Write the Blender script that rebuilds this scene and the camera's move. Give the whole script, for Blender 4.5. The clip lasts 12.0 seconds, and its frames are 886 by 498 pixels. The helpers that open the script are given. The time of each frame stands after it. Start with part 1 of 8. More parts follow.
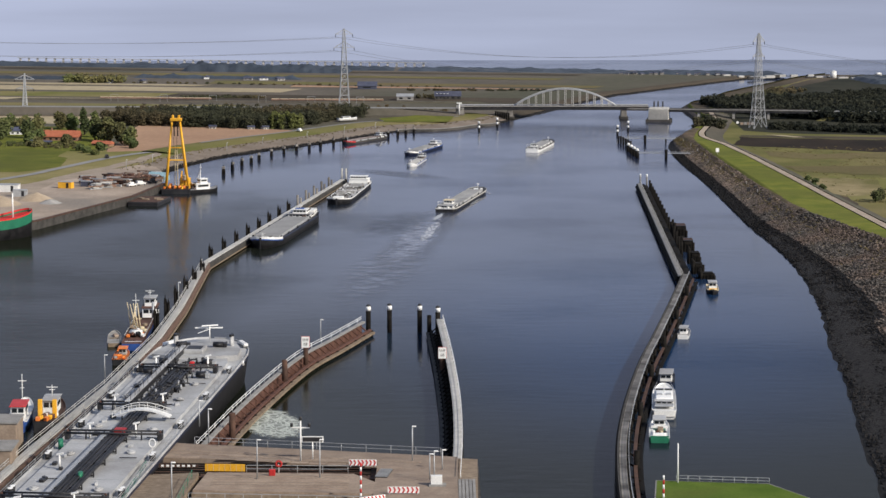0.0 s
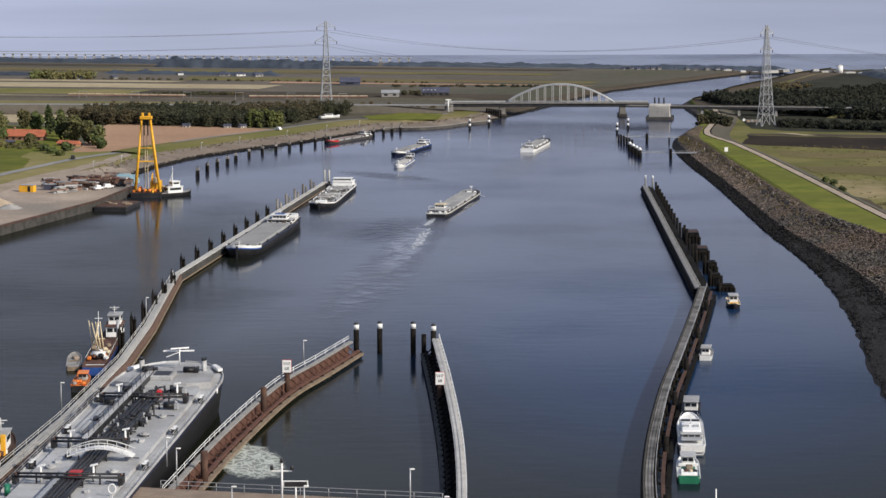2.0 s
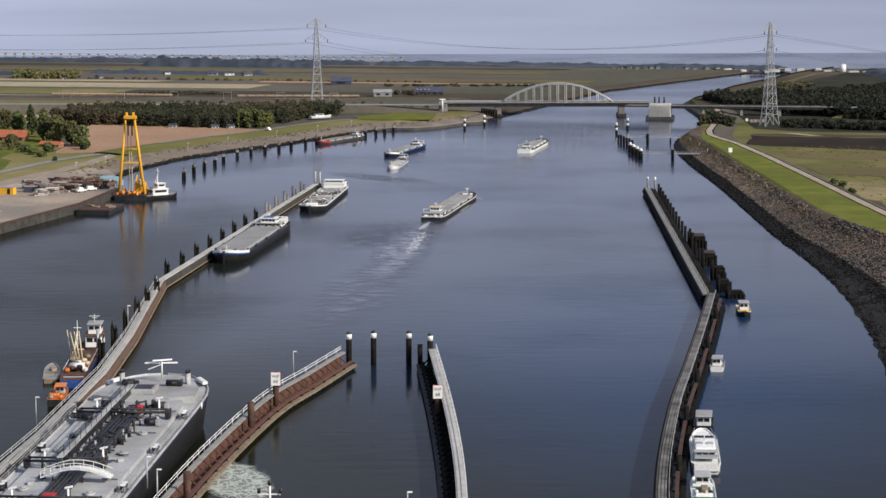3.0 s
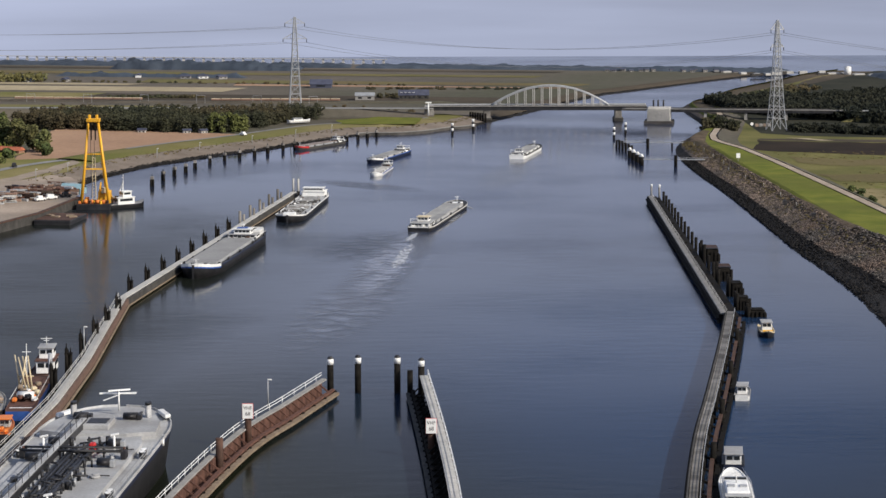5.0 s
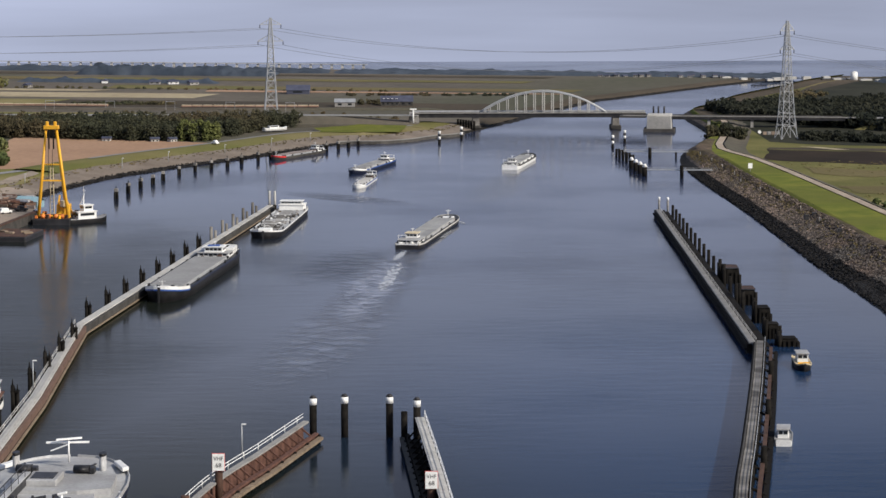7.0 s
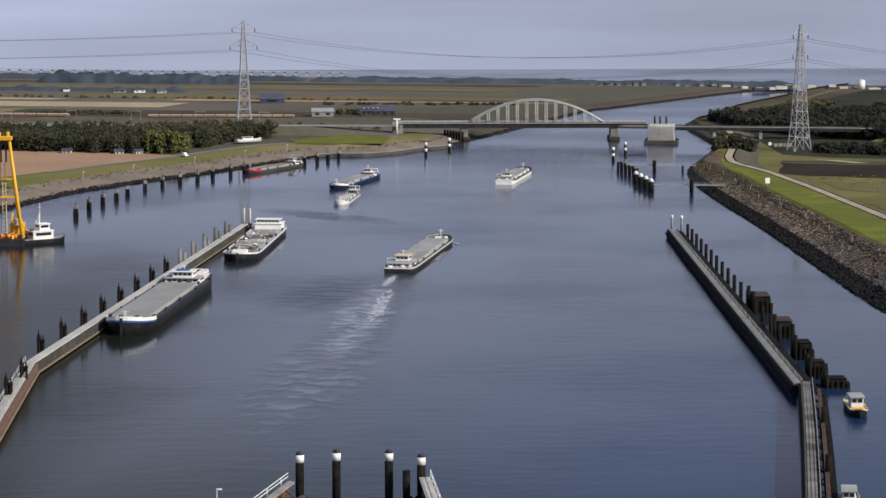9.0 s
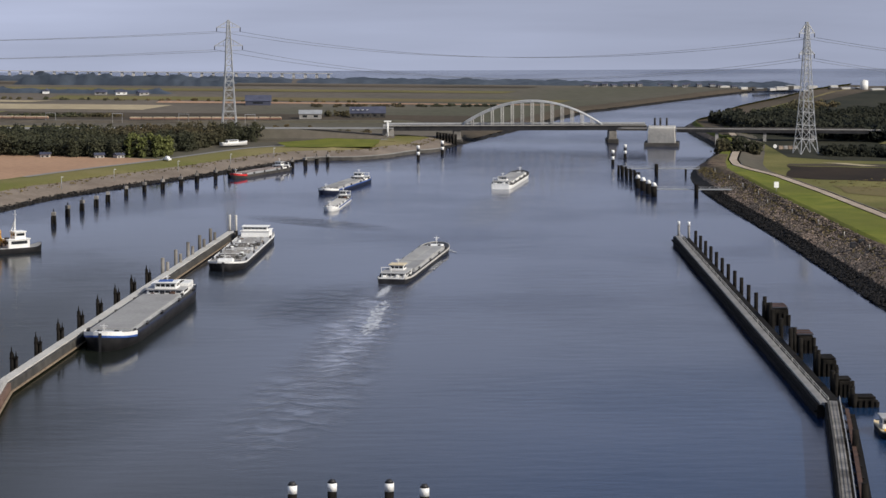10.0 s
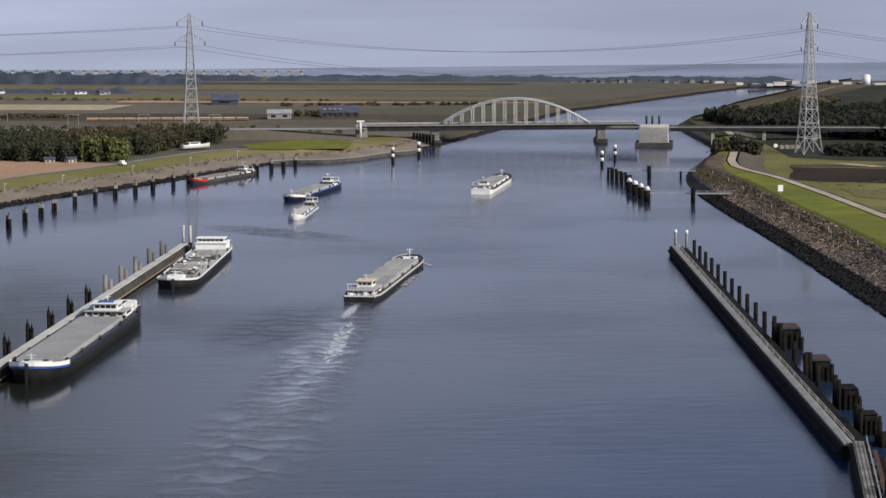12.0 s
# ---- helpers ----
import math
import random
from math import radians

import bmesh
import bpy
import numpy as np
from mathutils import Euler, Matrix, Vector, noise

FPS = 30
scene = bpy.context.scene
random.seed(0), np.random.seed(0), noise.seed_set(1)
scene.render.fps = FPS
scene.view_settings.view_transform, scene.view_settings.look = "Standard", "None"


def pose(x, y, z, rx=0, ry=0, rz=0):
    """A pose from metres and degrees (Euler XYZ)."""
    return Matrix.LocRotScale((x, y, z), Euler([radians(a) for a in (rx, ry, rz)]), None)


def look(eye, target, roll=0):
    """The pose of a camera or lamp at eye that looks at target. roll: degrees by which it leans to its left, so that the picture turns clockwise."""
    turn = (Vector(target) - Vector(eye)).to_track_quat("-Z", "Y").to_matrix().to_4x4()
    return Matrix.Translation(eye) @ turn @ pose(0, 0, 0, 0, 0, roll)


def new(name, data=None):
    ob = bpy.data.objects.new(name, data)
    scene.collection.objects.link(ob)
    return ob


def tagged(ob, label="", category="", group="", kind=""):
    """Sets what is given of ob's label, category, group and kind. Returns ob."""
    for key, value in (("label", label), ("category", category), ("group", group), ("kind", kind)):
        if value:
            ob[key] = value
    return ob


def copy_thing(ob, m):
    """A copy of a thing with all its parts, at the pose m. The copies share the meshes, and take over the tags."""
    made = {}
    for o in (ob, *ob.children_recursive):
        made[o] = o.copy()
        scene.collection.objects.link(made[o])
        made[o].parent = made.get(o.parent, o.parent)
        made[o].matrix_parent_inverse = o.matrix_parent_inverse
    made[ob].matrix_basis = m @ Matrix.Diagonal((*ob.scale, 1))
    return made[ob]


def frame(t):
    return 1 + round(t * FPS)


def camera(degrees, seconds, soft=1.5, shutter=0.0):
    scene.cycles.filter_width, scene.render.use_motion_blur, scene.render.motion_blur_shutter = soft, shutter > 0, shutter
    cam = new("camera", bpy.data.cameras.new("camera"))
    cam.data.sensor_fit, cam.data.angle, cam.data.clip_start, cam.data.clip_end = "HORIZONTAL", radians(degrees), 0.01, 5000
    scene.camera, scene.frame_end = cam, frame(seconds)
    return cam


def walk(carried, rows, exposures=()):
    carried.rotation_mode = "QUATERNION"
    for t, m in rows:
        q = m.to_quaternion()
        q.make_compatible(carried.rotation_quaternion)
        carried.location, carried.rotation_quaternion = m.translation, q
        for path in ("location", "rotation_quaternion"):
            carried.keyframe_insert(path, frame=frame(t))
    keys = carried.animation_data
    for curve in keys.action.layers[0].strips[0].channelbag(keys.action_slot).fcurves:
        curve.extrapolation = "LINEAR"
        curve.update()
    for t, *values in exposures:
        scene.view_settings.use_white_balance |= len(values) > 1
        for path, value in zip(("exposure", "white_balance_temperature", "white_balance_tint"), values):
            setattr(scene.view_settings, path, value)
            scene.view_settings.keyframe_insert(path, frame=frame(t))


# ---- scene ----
# camera and its flight over the canal
cam = camera(16.0, 12.0)
ROWS = [
    (0.0, 0.02, -0.00, 111.21, 0.050, -7.624, -0.084),
    (0.5, -1.19, 18.24, 109.80, -0.064, -7.647, -0.072),
    (1.0, -2.17, 35.67, 108.32, -0.169, -7.671, -0.117),
    (1.5, -2.92, 52.10, 106.66, -0.261, -7.672, -0.105),
    (2.0, -3.45, 68.03, 104.96, -0.339, -7.668, -0.145),
    (2.5, -4.02, 83.85, 103.38, -0.427, -7.662, -0.153),
    (3.0, -4.53, 99.43, 101.47, -0.514, -7.637, -0.150),
    (5.0, -6.21, 162.21, 93.87, -0.894, -7.459, -0.141),
    (5.5, -6.78, 178.40, 92.15, -1.000, -7.413, -0.125),
    (6.0, -7.46, 195.09, 90.54, -1.118, -7.367, -0.115),
    (6.5, -8.17, 211.56, 88.99, -1.242, -7.322, -0.078),
    (7.0, -8.83, 228.00, 87.38, -1.369, -7.283, -0.102),
    (9.0, -12.38, 295.16, 81.35, -1.956, -7.073, -0.014),
    (9.5, -13.10, 311.19, 79.78, -2.102, -7.022, -0.044),
    (10.0, -13.69, 326.94, 78.56, -2.247, -7.023, -0.093),
    (10.5, -11.51, 344.32, 78.67, -2.196, -7.084, -0.243),
    (11.0, -10.99, 359.10, 77.33, -2.321, -7.077, -0.317),
    (11.5, -10.14, 371.57, 75.95, -2.414, -7.106, -0.366),
    (12.0, -9.03, 384.36, 74.27, -2.490, -7.065, -0.394),
]
walk(cam, [(t, pose(x, y, z, 90 + pitch, 0, yaw) @ pose(0, 0, 0, 0, 0, roll)) for t, x, y, z, yaw, pitch, roll in ROWS],
     [(0.0, 0.06), (5.0, 0.04), (9.0, 0.0), (12.0, 0.0)])

# world and sun
SUN_TO = Vector((0.72, -0.52, 0.56)).normalized()
world = bpy.data.worlds.new("sky")
scene.world = world
world.use_nodes = True
wn, wl = world.node_tree.nodes, world.node_tree.links
wn.clear()
w_out = wn.new("ShaderNodeOutputWorld")
w_bg = wn.new("ShaderNodeBackground")
w_bg.inputs["Strength"].default_value = 0.108
w_sky = wn.new("ShaderNodeTexSky")
w_sky.sky_type = "NISHITA"
w_sky.sun_disc = False
w_sky.sun_elevation = math.asin(SUN_TO.z)
w_sky.sun_rotation = math.atan2(SUN_TO.x, SUN_TO.y)
w_sky.air_density, w_sky.dust_density, w_sky.ozone_density = 1.0, 2.5, 2.0
w_tc = wn.new("ShaderNodeTexCoord")
w_sep = wn.new("ShaderNodeSeparateXYZ")
w_add = wn.new("ShaderNodeMath")
w_add.operation, w_add.inputs[1].default_value = "ADD", 0.055
w_max = wn.new("ShaderNodeMath")
w_max.operation, w_max.inputs[1].default_value = "MAXIMUM", 0.004
w_com = wn.new("ShaderNodeCombineXYZ")
wl.new(w_tc.outputs["Generated"], w_sep.inputs[0])
wl.new(w_sep.outputs["Z"], w_add.inputs[0])
wl.new(w_add.outputs[0], w_max.inputs[0])
wl.new(w_sep.outputs["X"], w_com.inputs["X"])
wl.new(w_sep.outputs["Y"], w_com.inputs["Y"])
wl.new(w_max.outputs[0], w_com.inputs["Z"])
wl.new(w_com.outputs[0], w_sky.inputs["Vector"])
# thin cloud: soft bands stretched along the horizon
w_map = wn.new("ShaderNodeMapping")
w_map.inputs["Scale"].default_value = (2.6, 2.6, 34.0)
w_noise = wn.new("ShaderNodeTexNoise")
w_noise.inputs["Scale"].default_value, w_noise.inputs["Detail"].default_value = 2.0, 6.0
w_ramp = wn.new("ShaderNodeMapRange")
w_ramp.inputs["From Min"].default_value, w_ramp.inputs["From Max"].default_value = 0.36, 0.64
w_ramp.inputs["To Min"].default_value, w_ramp.inputs["To Max"].default_value = 0.25, 0.95
w_mix = wn.new("ShaderNodeMix")
w_mix.data_type = "RGBA"
w_mix.inputs["B"].default_value = (3.3, 3.75, 5.2, 1)
wl.new(w_tc.outputs["Generated"], w_map.inputs["Vector"])
wl.new(w_map.outputs[0], w_noise.inputs["Vector"])
wl.new(w_noise.outputs["Fac"], w_ramp.inputs["Value"])
w_high = wn.new("ShaderNodeMapRange")
w_high.interpolation_type = "SMOOTHSTEP"
w_high.inputs["From Min"].default_value, w_high.inputs["From Max"].default_value = 0.34, 0.60
w_glow = wn.new("ShaderNodeMix")
w_glow.data_type = "RGBA"
w_glow.inputs["A"].default_value, w_glow.inputs["B"].default_value = (3.28, 3.62, 4.85, 1), (5.3, 5.8, 7.8, 1)
w_open = wn.new("ShaderNodeMapRange")
w_open.inputs["From Min"].default_value, w_open.inputs["From Max"].default_value = 0.30, 0.52
w_open.inputs["To Min"].default_value, w_open.inputs["To Max"].default_value = 1.0, 0.12
w_cover = wn.new("ShaderNodeMath")
w_cover.operation = "MULTIPLY"
wl.new(w_max.outputs[0], w_high.inputs["Value"])
wl.new(w_max.outputs[0], w_open.inputs["Value"])
wl.new(w_high.outputs[0], w_glow.inputs["Factor"])
w_side = wn.new("ShaderNodeMapRange")
w_side.inputs["From Min"].default_value, w_side.inputs["From Max"].default_value = -0.15, 0.15
w_side.inputs["To Min"].default_value, w_side.inputs["To Max"].default_value = 1.33, 1.01
w_tone = wn.new("ShaderNodeVectorMath")
w_tone.operation = "SCALE"
wl.new(w_sep.outputs["X"], w_side.inputs["Value"])
w_streak = wn.new("ShaderNodeMapRange")
w_streak.inputs["From Min"].default_value, w_streak.inputs["From Max"].default_value = 0.32, 0.68
w_streak.inputs["To Min"].default_value, w_streak.inputs["To Max"].default_value = 0.88, 1.12
w_both = wn.new("ShaderNodeMath")
w_both.operation = "MULTIPLY"
wl.new(w_noise.outputs["Fac"], w_streak.inputs["Value"])
wl.new(w_streak.outputs[0], w_both.inputs[0])
wl.new(w_side.outputs[0], w_both.inputs[1])
wl.new(w_both.outputs[0], w_tone.inputs["Scale"])
wl.new(w_glow.outputs["Result"], w_tone.inputs[0])
wl.new(w_tone.outputs[0], w_mix.inputs["B"])
w_even = wn.new("ShaderNodeMix")
w_even.inputs["A"].default_value = 0.93
wl.new(w_high.outputs[0], w_even.inputs["Factor"])
wl.new(w_ramp.outputs[0], w_even.inputs["B"])
wl.new(w_even.outputs["Result"], w_cover.inputs[0])
wl.new(w_open.outputs[0], w_cover.inputs[1])
wl.new(w_cover.outputs[0], w_mix.inputs["Factor"])
wl.new(w_sky.outputs[0], w_mix.inputs["A"])
wl.new(w_mix.outputs["Result"], w_bg.inputs["Color"])
wl.new(w_bg.outputs[0], w_out.inputs["Surface"])
sun_data = bpy.data.lights.new("sun", "SUN")
sun_data.energy, sun_data.angle, sun_data.color = 4.2, radians(0.6), (1.0, 0.93, 0.82)
sun = new("sun", sun_data)
sun.matrix_world = look(SUN_TO * 400, (0, 0, 0))


# ---- materials ----
def surf(name, a, b, scale=1.0, rough=0.7, bump=0.25, metal=0.0, fine=9.0, rnd=0.12, dist=0.05, c=None, cscale=0.05, spec=0.35, island=0.0):
    """Two colours mixed by noise at a coarse and a fine scale, with relief, and a slight change from piece to piece."""
    m = bpy.data.materials.new(name)
    m.use_nodes = True
    n, l = m.node_tree.nodes, m.node_tree.links
    p = n["Principled BSDF"]
    geo = n.new("ShaderNodeNewGeometry")
    n1 = n.new("ShaderNodeTexNoise")
    n1.inputs["Scale"].default_value, n1.inputs["Detail"].default_value = scale, 5.0
    n2 = n.new("ShaderNodeTexNoise")
    n2.inputs["Scale"].default_value, n2.inputs["Detail"].default_value = scale * fine, 4.0
    l.new(geo.outputs["Position"], n1.inputs["Vector"])
    l.new(geo.outputs["Position"], n2.inputs["Vector"])
    r1 = n.new("ShaderNodeMapRange")
    r1.inputs["From Min"].default_value, r1.inputs["From Max"].default_value = 0.32, 0.68
    l.new(n1.outputs["Fac"], r1.inputs["Value"])
    mx = n.new("ShaderNodeMix")
    mx.data_type = "RGBA"
    mx.inputs["A"].default_value, mx.inputs["B"].default_value = (*a, 1), (*b, 1)
    l.new(r1.outputs[0], mx.inputs["Factor"])
    col = mx.outputs["Result"]
    if c:
        n3 = n.new("ShaderNodeTexNoise")
        n3.inputs["Scale"].default_value, n3.inputs["Detail"].default_value = cscale, 3.0
        l.new(geo.outputs["Position"], n3.inputs["Vector"])
        r3 = n.new("ShaderNodeMapRange")
        r3.inputs["From Min"].default_value, r3.inputs["From Max"].default_value = 0.45, 0.65
        l.new(n3.outputs["Fac"], r3.inputs["Value"])
        m3 = n.new("ShaderNodeMix")
        m3.data_type = "RGBA"
        m3.inputs["B"].default_value = (*c, 1)
        l.new(r3.outputs[0], m3.inputs["Factor"])
        l.new(col, m3.inputs["A"])
        col = m3.outputs["Result"]
    hsv = n.new("ShaderNodeHueSaturation")
    v1 = n.new("ShaderNodeMapRange")
    v1.inputs["To Min"].default_value, v1.inputs["To Max"].default_value = 0.7, 1.3
    l.new(n2.outputs["Fac"], v1.inputs["Value"])
    info = n.new("ShaderNodeObjectInfo")
    v2 = n.new("ShaderNodeMapRange")
    v2.inputs["To Min"].default_value, v2.inputs["To Max"].default_value = 1 - rnd, 1 + rnd
    l.new(info.outputs["Random"], v2.inputs["Value"])
    mul = n.new("ShaderNodeMath")
    mul.operation = "MULTIPLY"
    l.new(v1.outputs[0], mul.inputs[0])
    l.new(v2.outputs[0], mul.inputs[1])
    value = mul.outputs[0]
    if island:
        v3 = n.new("ShaderNodeMapRange")
        v3.inputs["To Min"].default_value, v3.inputs["To Max"].default_value = 1 - island, 1 + island
        l.new(geo.outputs["Random Per Island"], v3.inputs["Value"])
        m4 = n.new("ShaderNodeMath")
        m4.operation = "MULTIPLY"
        l.new(value, m4.inputs[0])
        l.new(v3.outputs[0], m4.inputs[1])
        value = m4.outputs[0]
    l.new(value, hsv.inputs["Value"])
    l.new(col, hsv.inputs["Color"])
    l.new(hsv.outputs["Color"], p.inputs["Base Color"])
    p.inputs["Roughness"].default_value, p.inputs["Metallic"].default_value = rough, metal
    p.inputs["Specular IOR Level"].default_value = spec
    if bump:
        bp = n.new("ShaderNodeBump")
        bp.inputs["Strength"].default_value, bp.inputs["Distance"].default_value = bump, dist
        l.new(n2.outputs["Fac"], bp.inputs["Height"])
        l.new(bp.outputs[0], p.inputs["Normal"])
    return m


def water_material(name, deep, ripple, chop, rough):
    """Still, silty canal water: dark body, glossy skin, two sizes of ripple that come and go in wind patches."""
    m = bpy.data.materials.new(name)
    m.use_nodes = True
    n, l = m.node_tree.nodes, m.node_tree.links
    p = n["Principled BSDF"]
    geo = n.new("ShaderNodeNewGeometry")
    big = n.new("ShaderNodeTexNoise")
    big.inputs["Scale"].default_value, big.inputs["Detail"].default_value = 0.016, 5.0
    stretch = n.new("ShaderNodeMapping")
    stretch.inputs["Scale"].default_value = (0.95, 1.1, 1.0)
    l.new(geo.outputs["Position"], stretch.inputs["Vector"])
    l.new(stretch.outputs[0], big.inputs["Vector"])
    mx = n.new("ShaderNodeMix")
    mx.data_type = "RGBA"
    mx.inputs["A"].default_value = (*deep, 1)
    mx.inputs["B"].default_value = (deep[0] * 1.5, deep[1] * 1.35, deep[2] * 1.1, 1)
    l.new(big.outputs["Fac"], mx.inputs["Factor"])
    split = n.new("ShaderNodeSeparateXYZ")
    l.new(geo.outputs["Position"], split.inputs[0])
    # greenish silt tint, plus darkening that stands in for a dimmer sky reflection
    silt_dim = n.new("ShaderNodeMapRange")
    silt_dim.interpolation_type = "SMOOTHSTEP"
    silt_dim.inputs["From Min"].default_value, silt_dim.inputs["From Max"].default_value = 640, 1010
    silt_dim.inputs["To Min"].default_value, silt_dim.inputs["To Max"].default_value = 1.0, 0.0
    l.new(split.outputs["Y"], silt_dim.inputs["Value"])
    left_dim = n.new("ShaderNodeMapRange")
    left_dim.interpolation_type = "SMOOTHSTEP"
    left_dim.inputs["From Min"].default_value, left_dim.inputs["From Max"].default_value = -62, 26
    left_dim.inputs["To Min"].default_value, left_dim.inputs["To Max"].default_value = 1.0, 0.0
    l.new(split.outputs["X"], left_dim.inputs["Value"])
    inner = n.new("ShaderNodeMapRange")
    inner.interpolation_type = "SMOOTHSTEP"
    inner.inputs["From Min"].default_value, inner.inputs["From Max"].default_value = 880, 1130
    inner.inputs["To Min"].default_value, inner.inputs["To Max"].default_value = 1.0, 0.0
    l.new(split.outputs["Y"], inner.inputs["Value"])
    side_dim = n.new("ShaderNodeMath")
    side_dim.operation = "MULTIPLY"
    l.new(left_dim.outputs[0], side_dim.inputs[0])
    l.new(inner.outputs[0], side_dim.inputs[1])
    dim_all = n.new("ShaderNodeMath")
    dim_all.operation = "MAXIMUM"
    l.new(silt_dim.outputs[0], dim_all.inputs[0])
    l.new(side_dim.outputs[0], dim_all.inputs[1])
    # gloss lowered by position, imitating a darker sky reflected near the lock and left
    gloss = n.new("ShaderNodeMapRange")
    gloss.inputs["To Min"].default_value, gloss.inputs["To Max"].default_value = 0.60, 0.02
    l.new(dim_all.outputs[0], gloss.inputs["Value"])
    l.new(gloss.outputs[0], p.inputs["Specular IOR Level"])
    dim_silt_mix = n.new("ShaderNodeMix")
    dim_silt_mix.data_type = "RGBA"
    dim_silt_mix.inputs["B"].default_value = (0.0115, 0.0135, 0.0085, 1)
    l.new(dim_all.outputs[0], dim_silt_mix.inputs["Factor"])
    l.new(mx.outputs["Result"], dim_silt_mix.inputs["A"])
    # reflected blue sky off the jetty, painted into the body colour
    sky_blue_spot = n.new("ShaderNodeMapping")
    sky_blue_spot.inputs["Location"].default_value = (-0.53, -3.72, 0)
    sky_blue_spot.inputs["Scale"].default_value = (1 / 85, 1 / 190, 0)
    l.new(geo.outputs["Position"], sky_blue_spot.inputs["Vector"])
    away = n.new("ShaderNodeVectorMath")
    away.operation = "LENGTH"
    l.new(sky_blue_spot.outputs[0], away.inputs[0])
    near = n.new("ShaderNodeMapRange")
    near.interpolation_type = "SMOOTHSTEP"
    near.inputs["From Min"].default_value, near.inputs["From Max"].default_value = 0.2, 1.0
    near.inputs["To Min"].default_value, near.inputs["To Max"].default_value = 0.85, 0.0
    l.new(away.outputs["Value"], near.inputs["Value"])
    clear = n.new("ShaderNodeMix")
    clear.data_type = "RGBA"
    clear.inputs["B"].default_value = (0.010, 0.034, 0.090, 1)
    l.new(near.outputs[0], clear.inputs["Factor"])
    l.new(dim_silt_mix.outputs["Result"], clear.inputs["A"])
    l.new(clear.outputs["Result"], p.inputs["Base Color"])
    rr = n.new("ShaderNodeMapRange")
    rr.inputs["From Min"].default_value, rr.inputs["From Max"].default_value = 0.35, 0.65
    rr.inputs["To Min"].default_value, rr.inputs["To Max"].default_value = rough, rough + 0.14
    l.new(big.outputs["Fac"], rr.inputs["Value"])
    l.new(rr.outputs[0], p.inputs["Roughness"])
    p.inputs["IOR"].default_value = 1.39
    w1 = n.new("ShaderNodeTexNoise")
    w1.inputs["Scale"].default_value, w1.inputs["Detail"].default_value = 0.30, 5.0
    swell = n.new("ShaderNodeMapping")
    swell.inputs["Scale"].default_value = (0.42, 1.15, 1.0)
    l.new(geo.outputs["Position"], swell.inputs["Vector"])
    w2 = n.new("ShaderNodeTexNoise")
    w2.inputs["Scale"].default_value, w2.inputs["Detail"].default_value = 1.9, 4.0
    l.new(swell.outputs[0], w1.inputs["Vector"])
    l.new(geo.outputs["Position"], w2.inputs["Vector"])
    add = n.new("ShaderNodeMath")
    add.operation = "MULTIPLY_ADD"
    add.inputs[1].default_value = 0.35
    l.new(w2.outputs["Fac"], add.inputs[0])
    l.new(w1.outputs["Fac"], add.inputs[2])
    st = n.new("ShaderNodeMapRange")
    st.inputs["From Min"].default_value, st.inputs["From Max"].default_value = 0.36, 0.66
    st.inputs["To Min"].default_value, st.inputs["To Max"].default_value = ripple, chop
    l.new(big.outputs["Fac"], st.inputs["Value"])
    bp = n.new("ShaderNodeBump")
    bp.inputs["Distance"].default_value = 0.25
    l.new(st.outputs[0], bp.inputs["Strength"])
    l.new(add.outputs[0], bp.inputs["Height"])
    l.new(bp.outputs[0], p.inputs["Normal"])
    return m


def foam_material(name, colour, scale, cover, reach, most=1.0):
    """Broken foam lying on the water: gaps between the streaks let the water through, fading outwards."""
    m = bpy.data.materials.new(name)
    m.use_nodes = True
    n, l = m.node_tree.nodes, m.node_tree.links
    p = n["Principled BSDF"]
    p.inputs["Base Color"].default_value, p.inputs["Roughness"].default_value = (*colour, 1), 0.7
    tc = n.new("ShaderNodeTexCoord")
    n1 = n.new("ShaderNodeTexNoise")
    n1.inputs["Scale"].default_value, n1.inputs["Detail"].default_value, n1.inputs["Distortion"].default_value = scale, 6.0, 1.5
    l.new(tc.outputs["Object"], n1.inputs["Vector"])
    st = n.new("ShaderNodeMapping")
    st.inputs["Scale"].default_value = (1 / reach[0], 1 / reach[1], 1)
    l.new(tc.outputs["Object"], st.inputs["Vector"])
    ln = n.new("ShaderNodeVectorMath")
    ln.operation = "LENGTH"
    l.new(st.outputs[0], ln.inputs[0])
    f = n.new("ShaderNodeMapRange")
    f.inputs["From Min"].default_value, f.inputs["From Max"].default_value = 0.25, 1.0
    f.inputs["To Min"].default_value, f.inputs["To Max"].default_value = cover, 0.95
    l.new(ln.outputs["Value"], f.inputs["Value"])
    sub = n.new("ShaderNodeMath")
    sub.operation = "SUBTRACT"
    l.new(n1.outputs["Fac"], sub.inputs[0])
    l.new(f.outputs[0], sub.inputs[1])
    a = n.new("ShaderNodeMath")
    a.operation, a.use_clamp, a.inputs[1].default_value = "MULTIPLY", True, 5.0
    l.new(sub.outputs[0], a.inputs[0])
    top = n.new("ShaderNodeMath")
    top.operation, top.inputs[1].default_value = "MULTIPLY", most
    l.new(a.outputs[0], top.inputs[0])
    l.new(top.outputs[0], p.inputs["Alpha"])
    return m


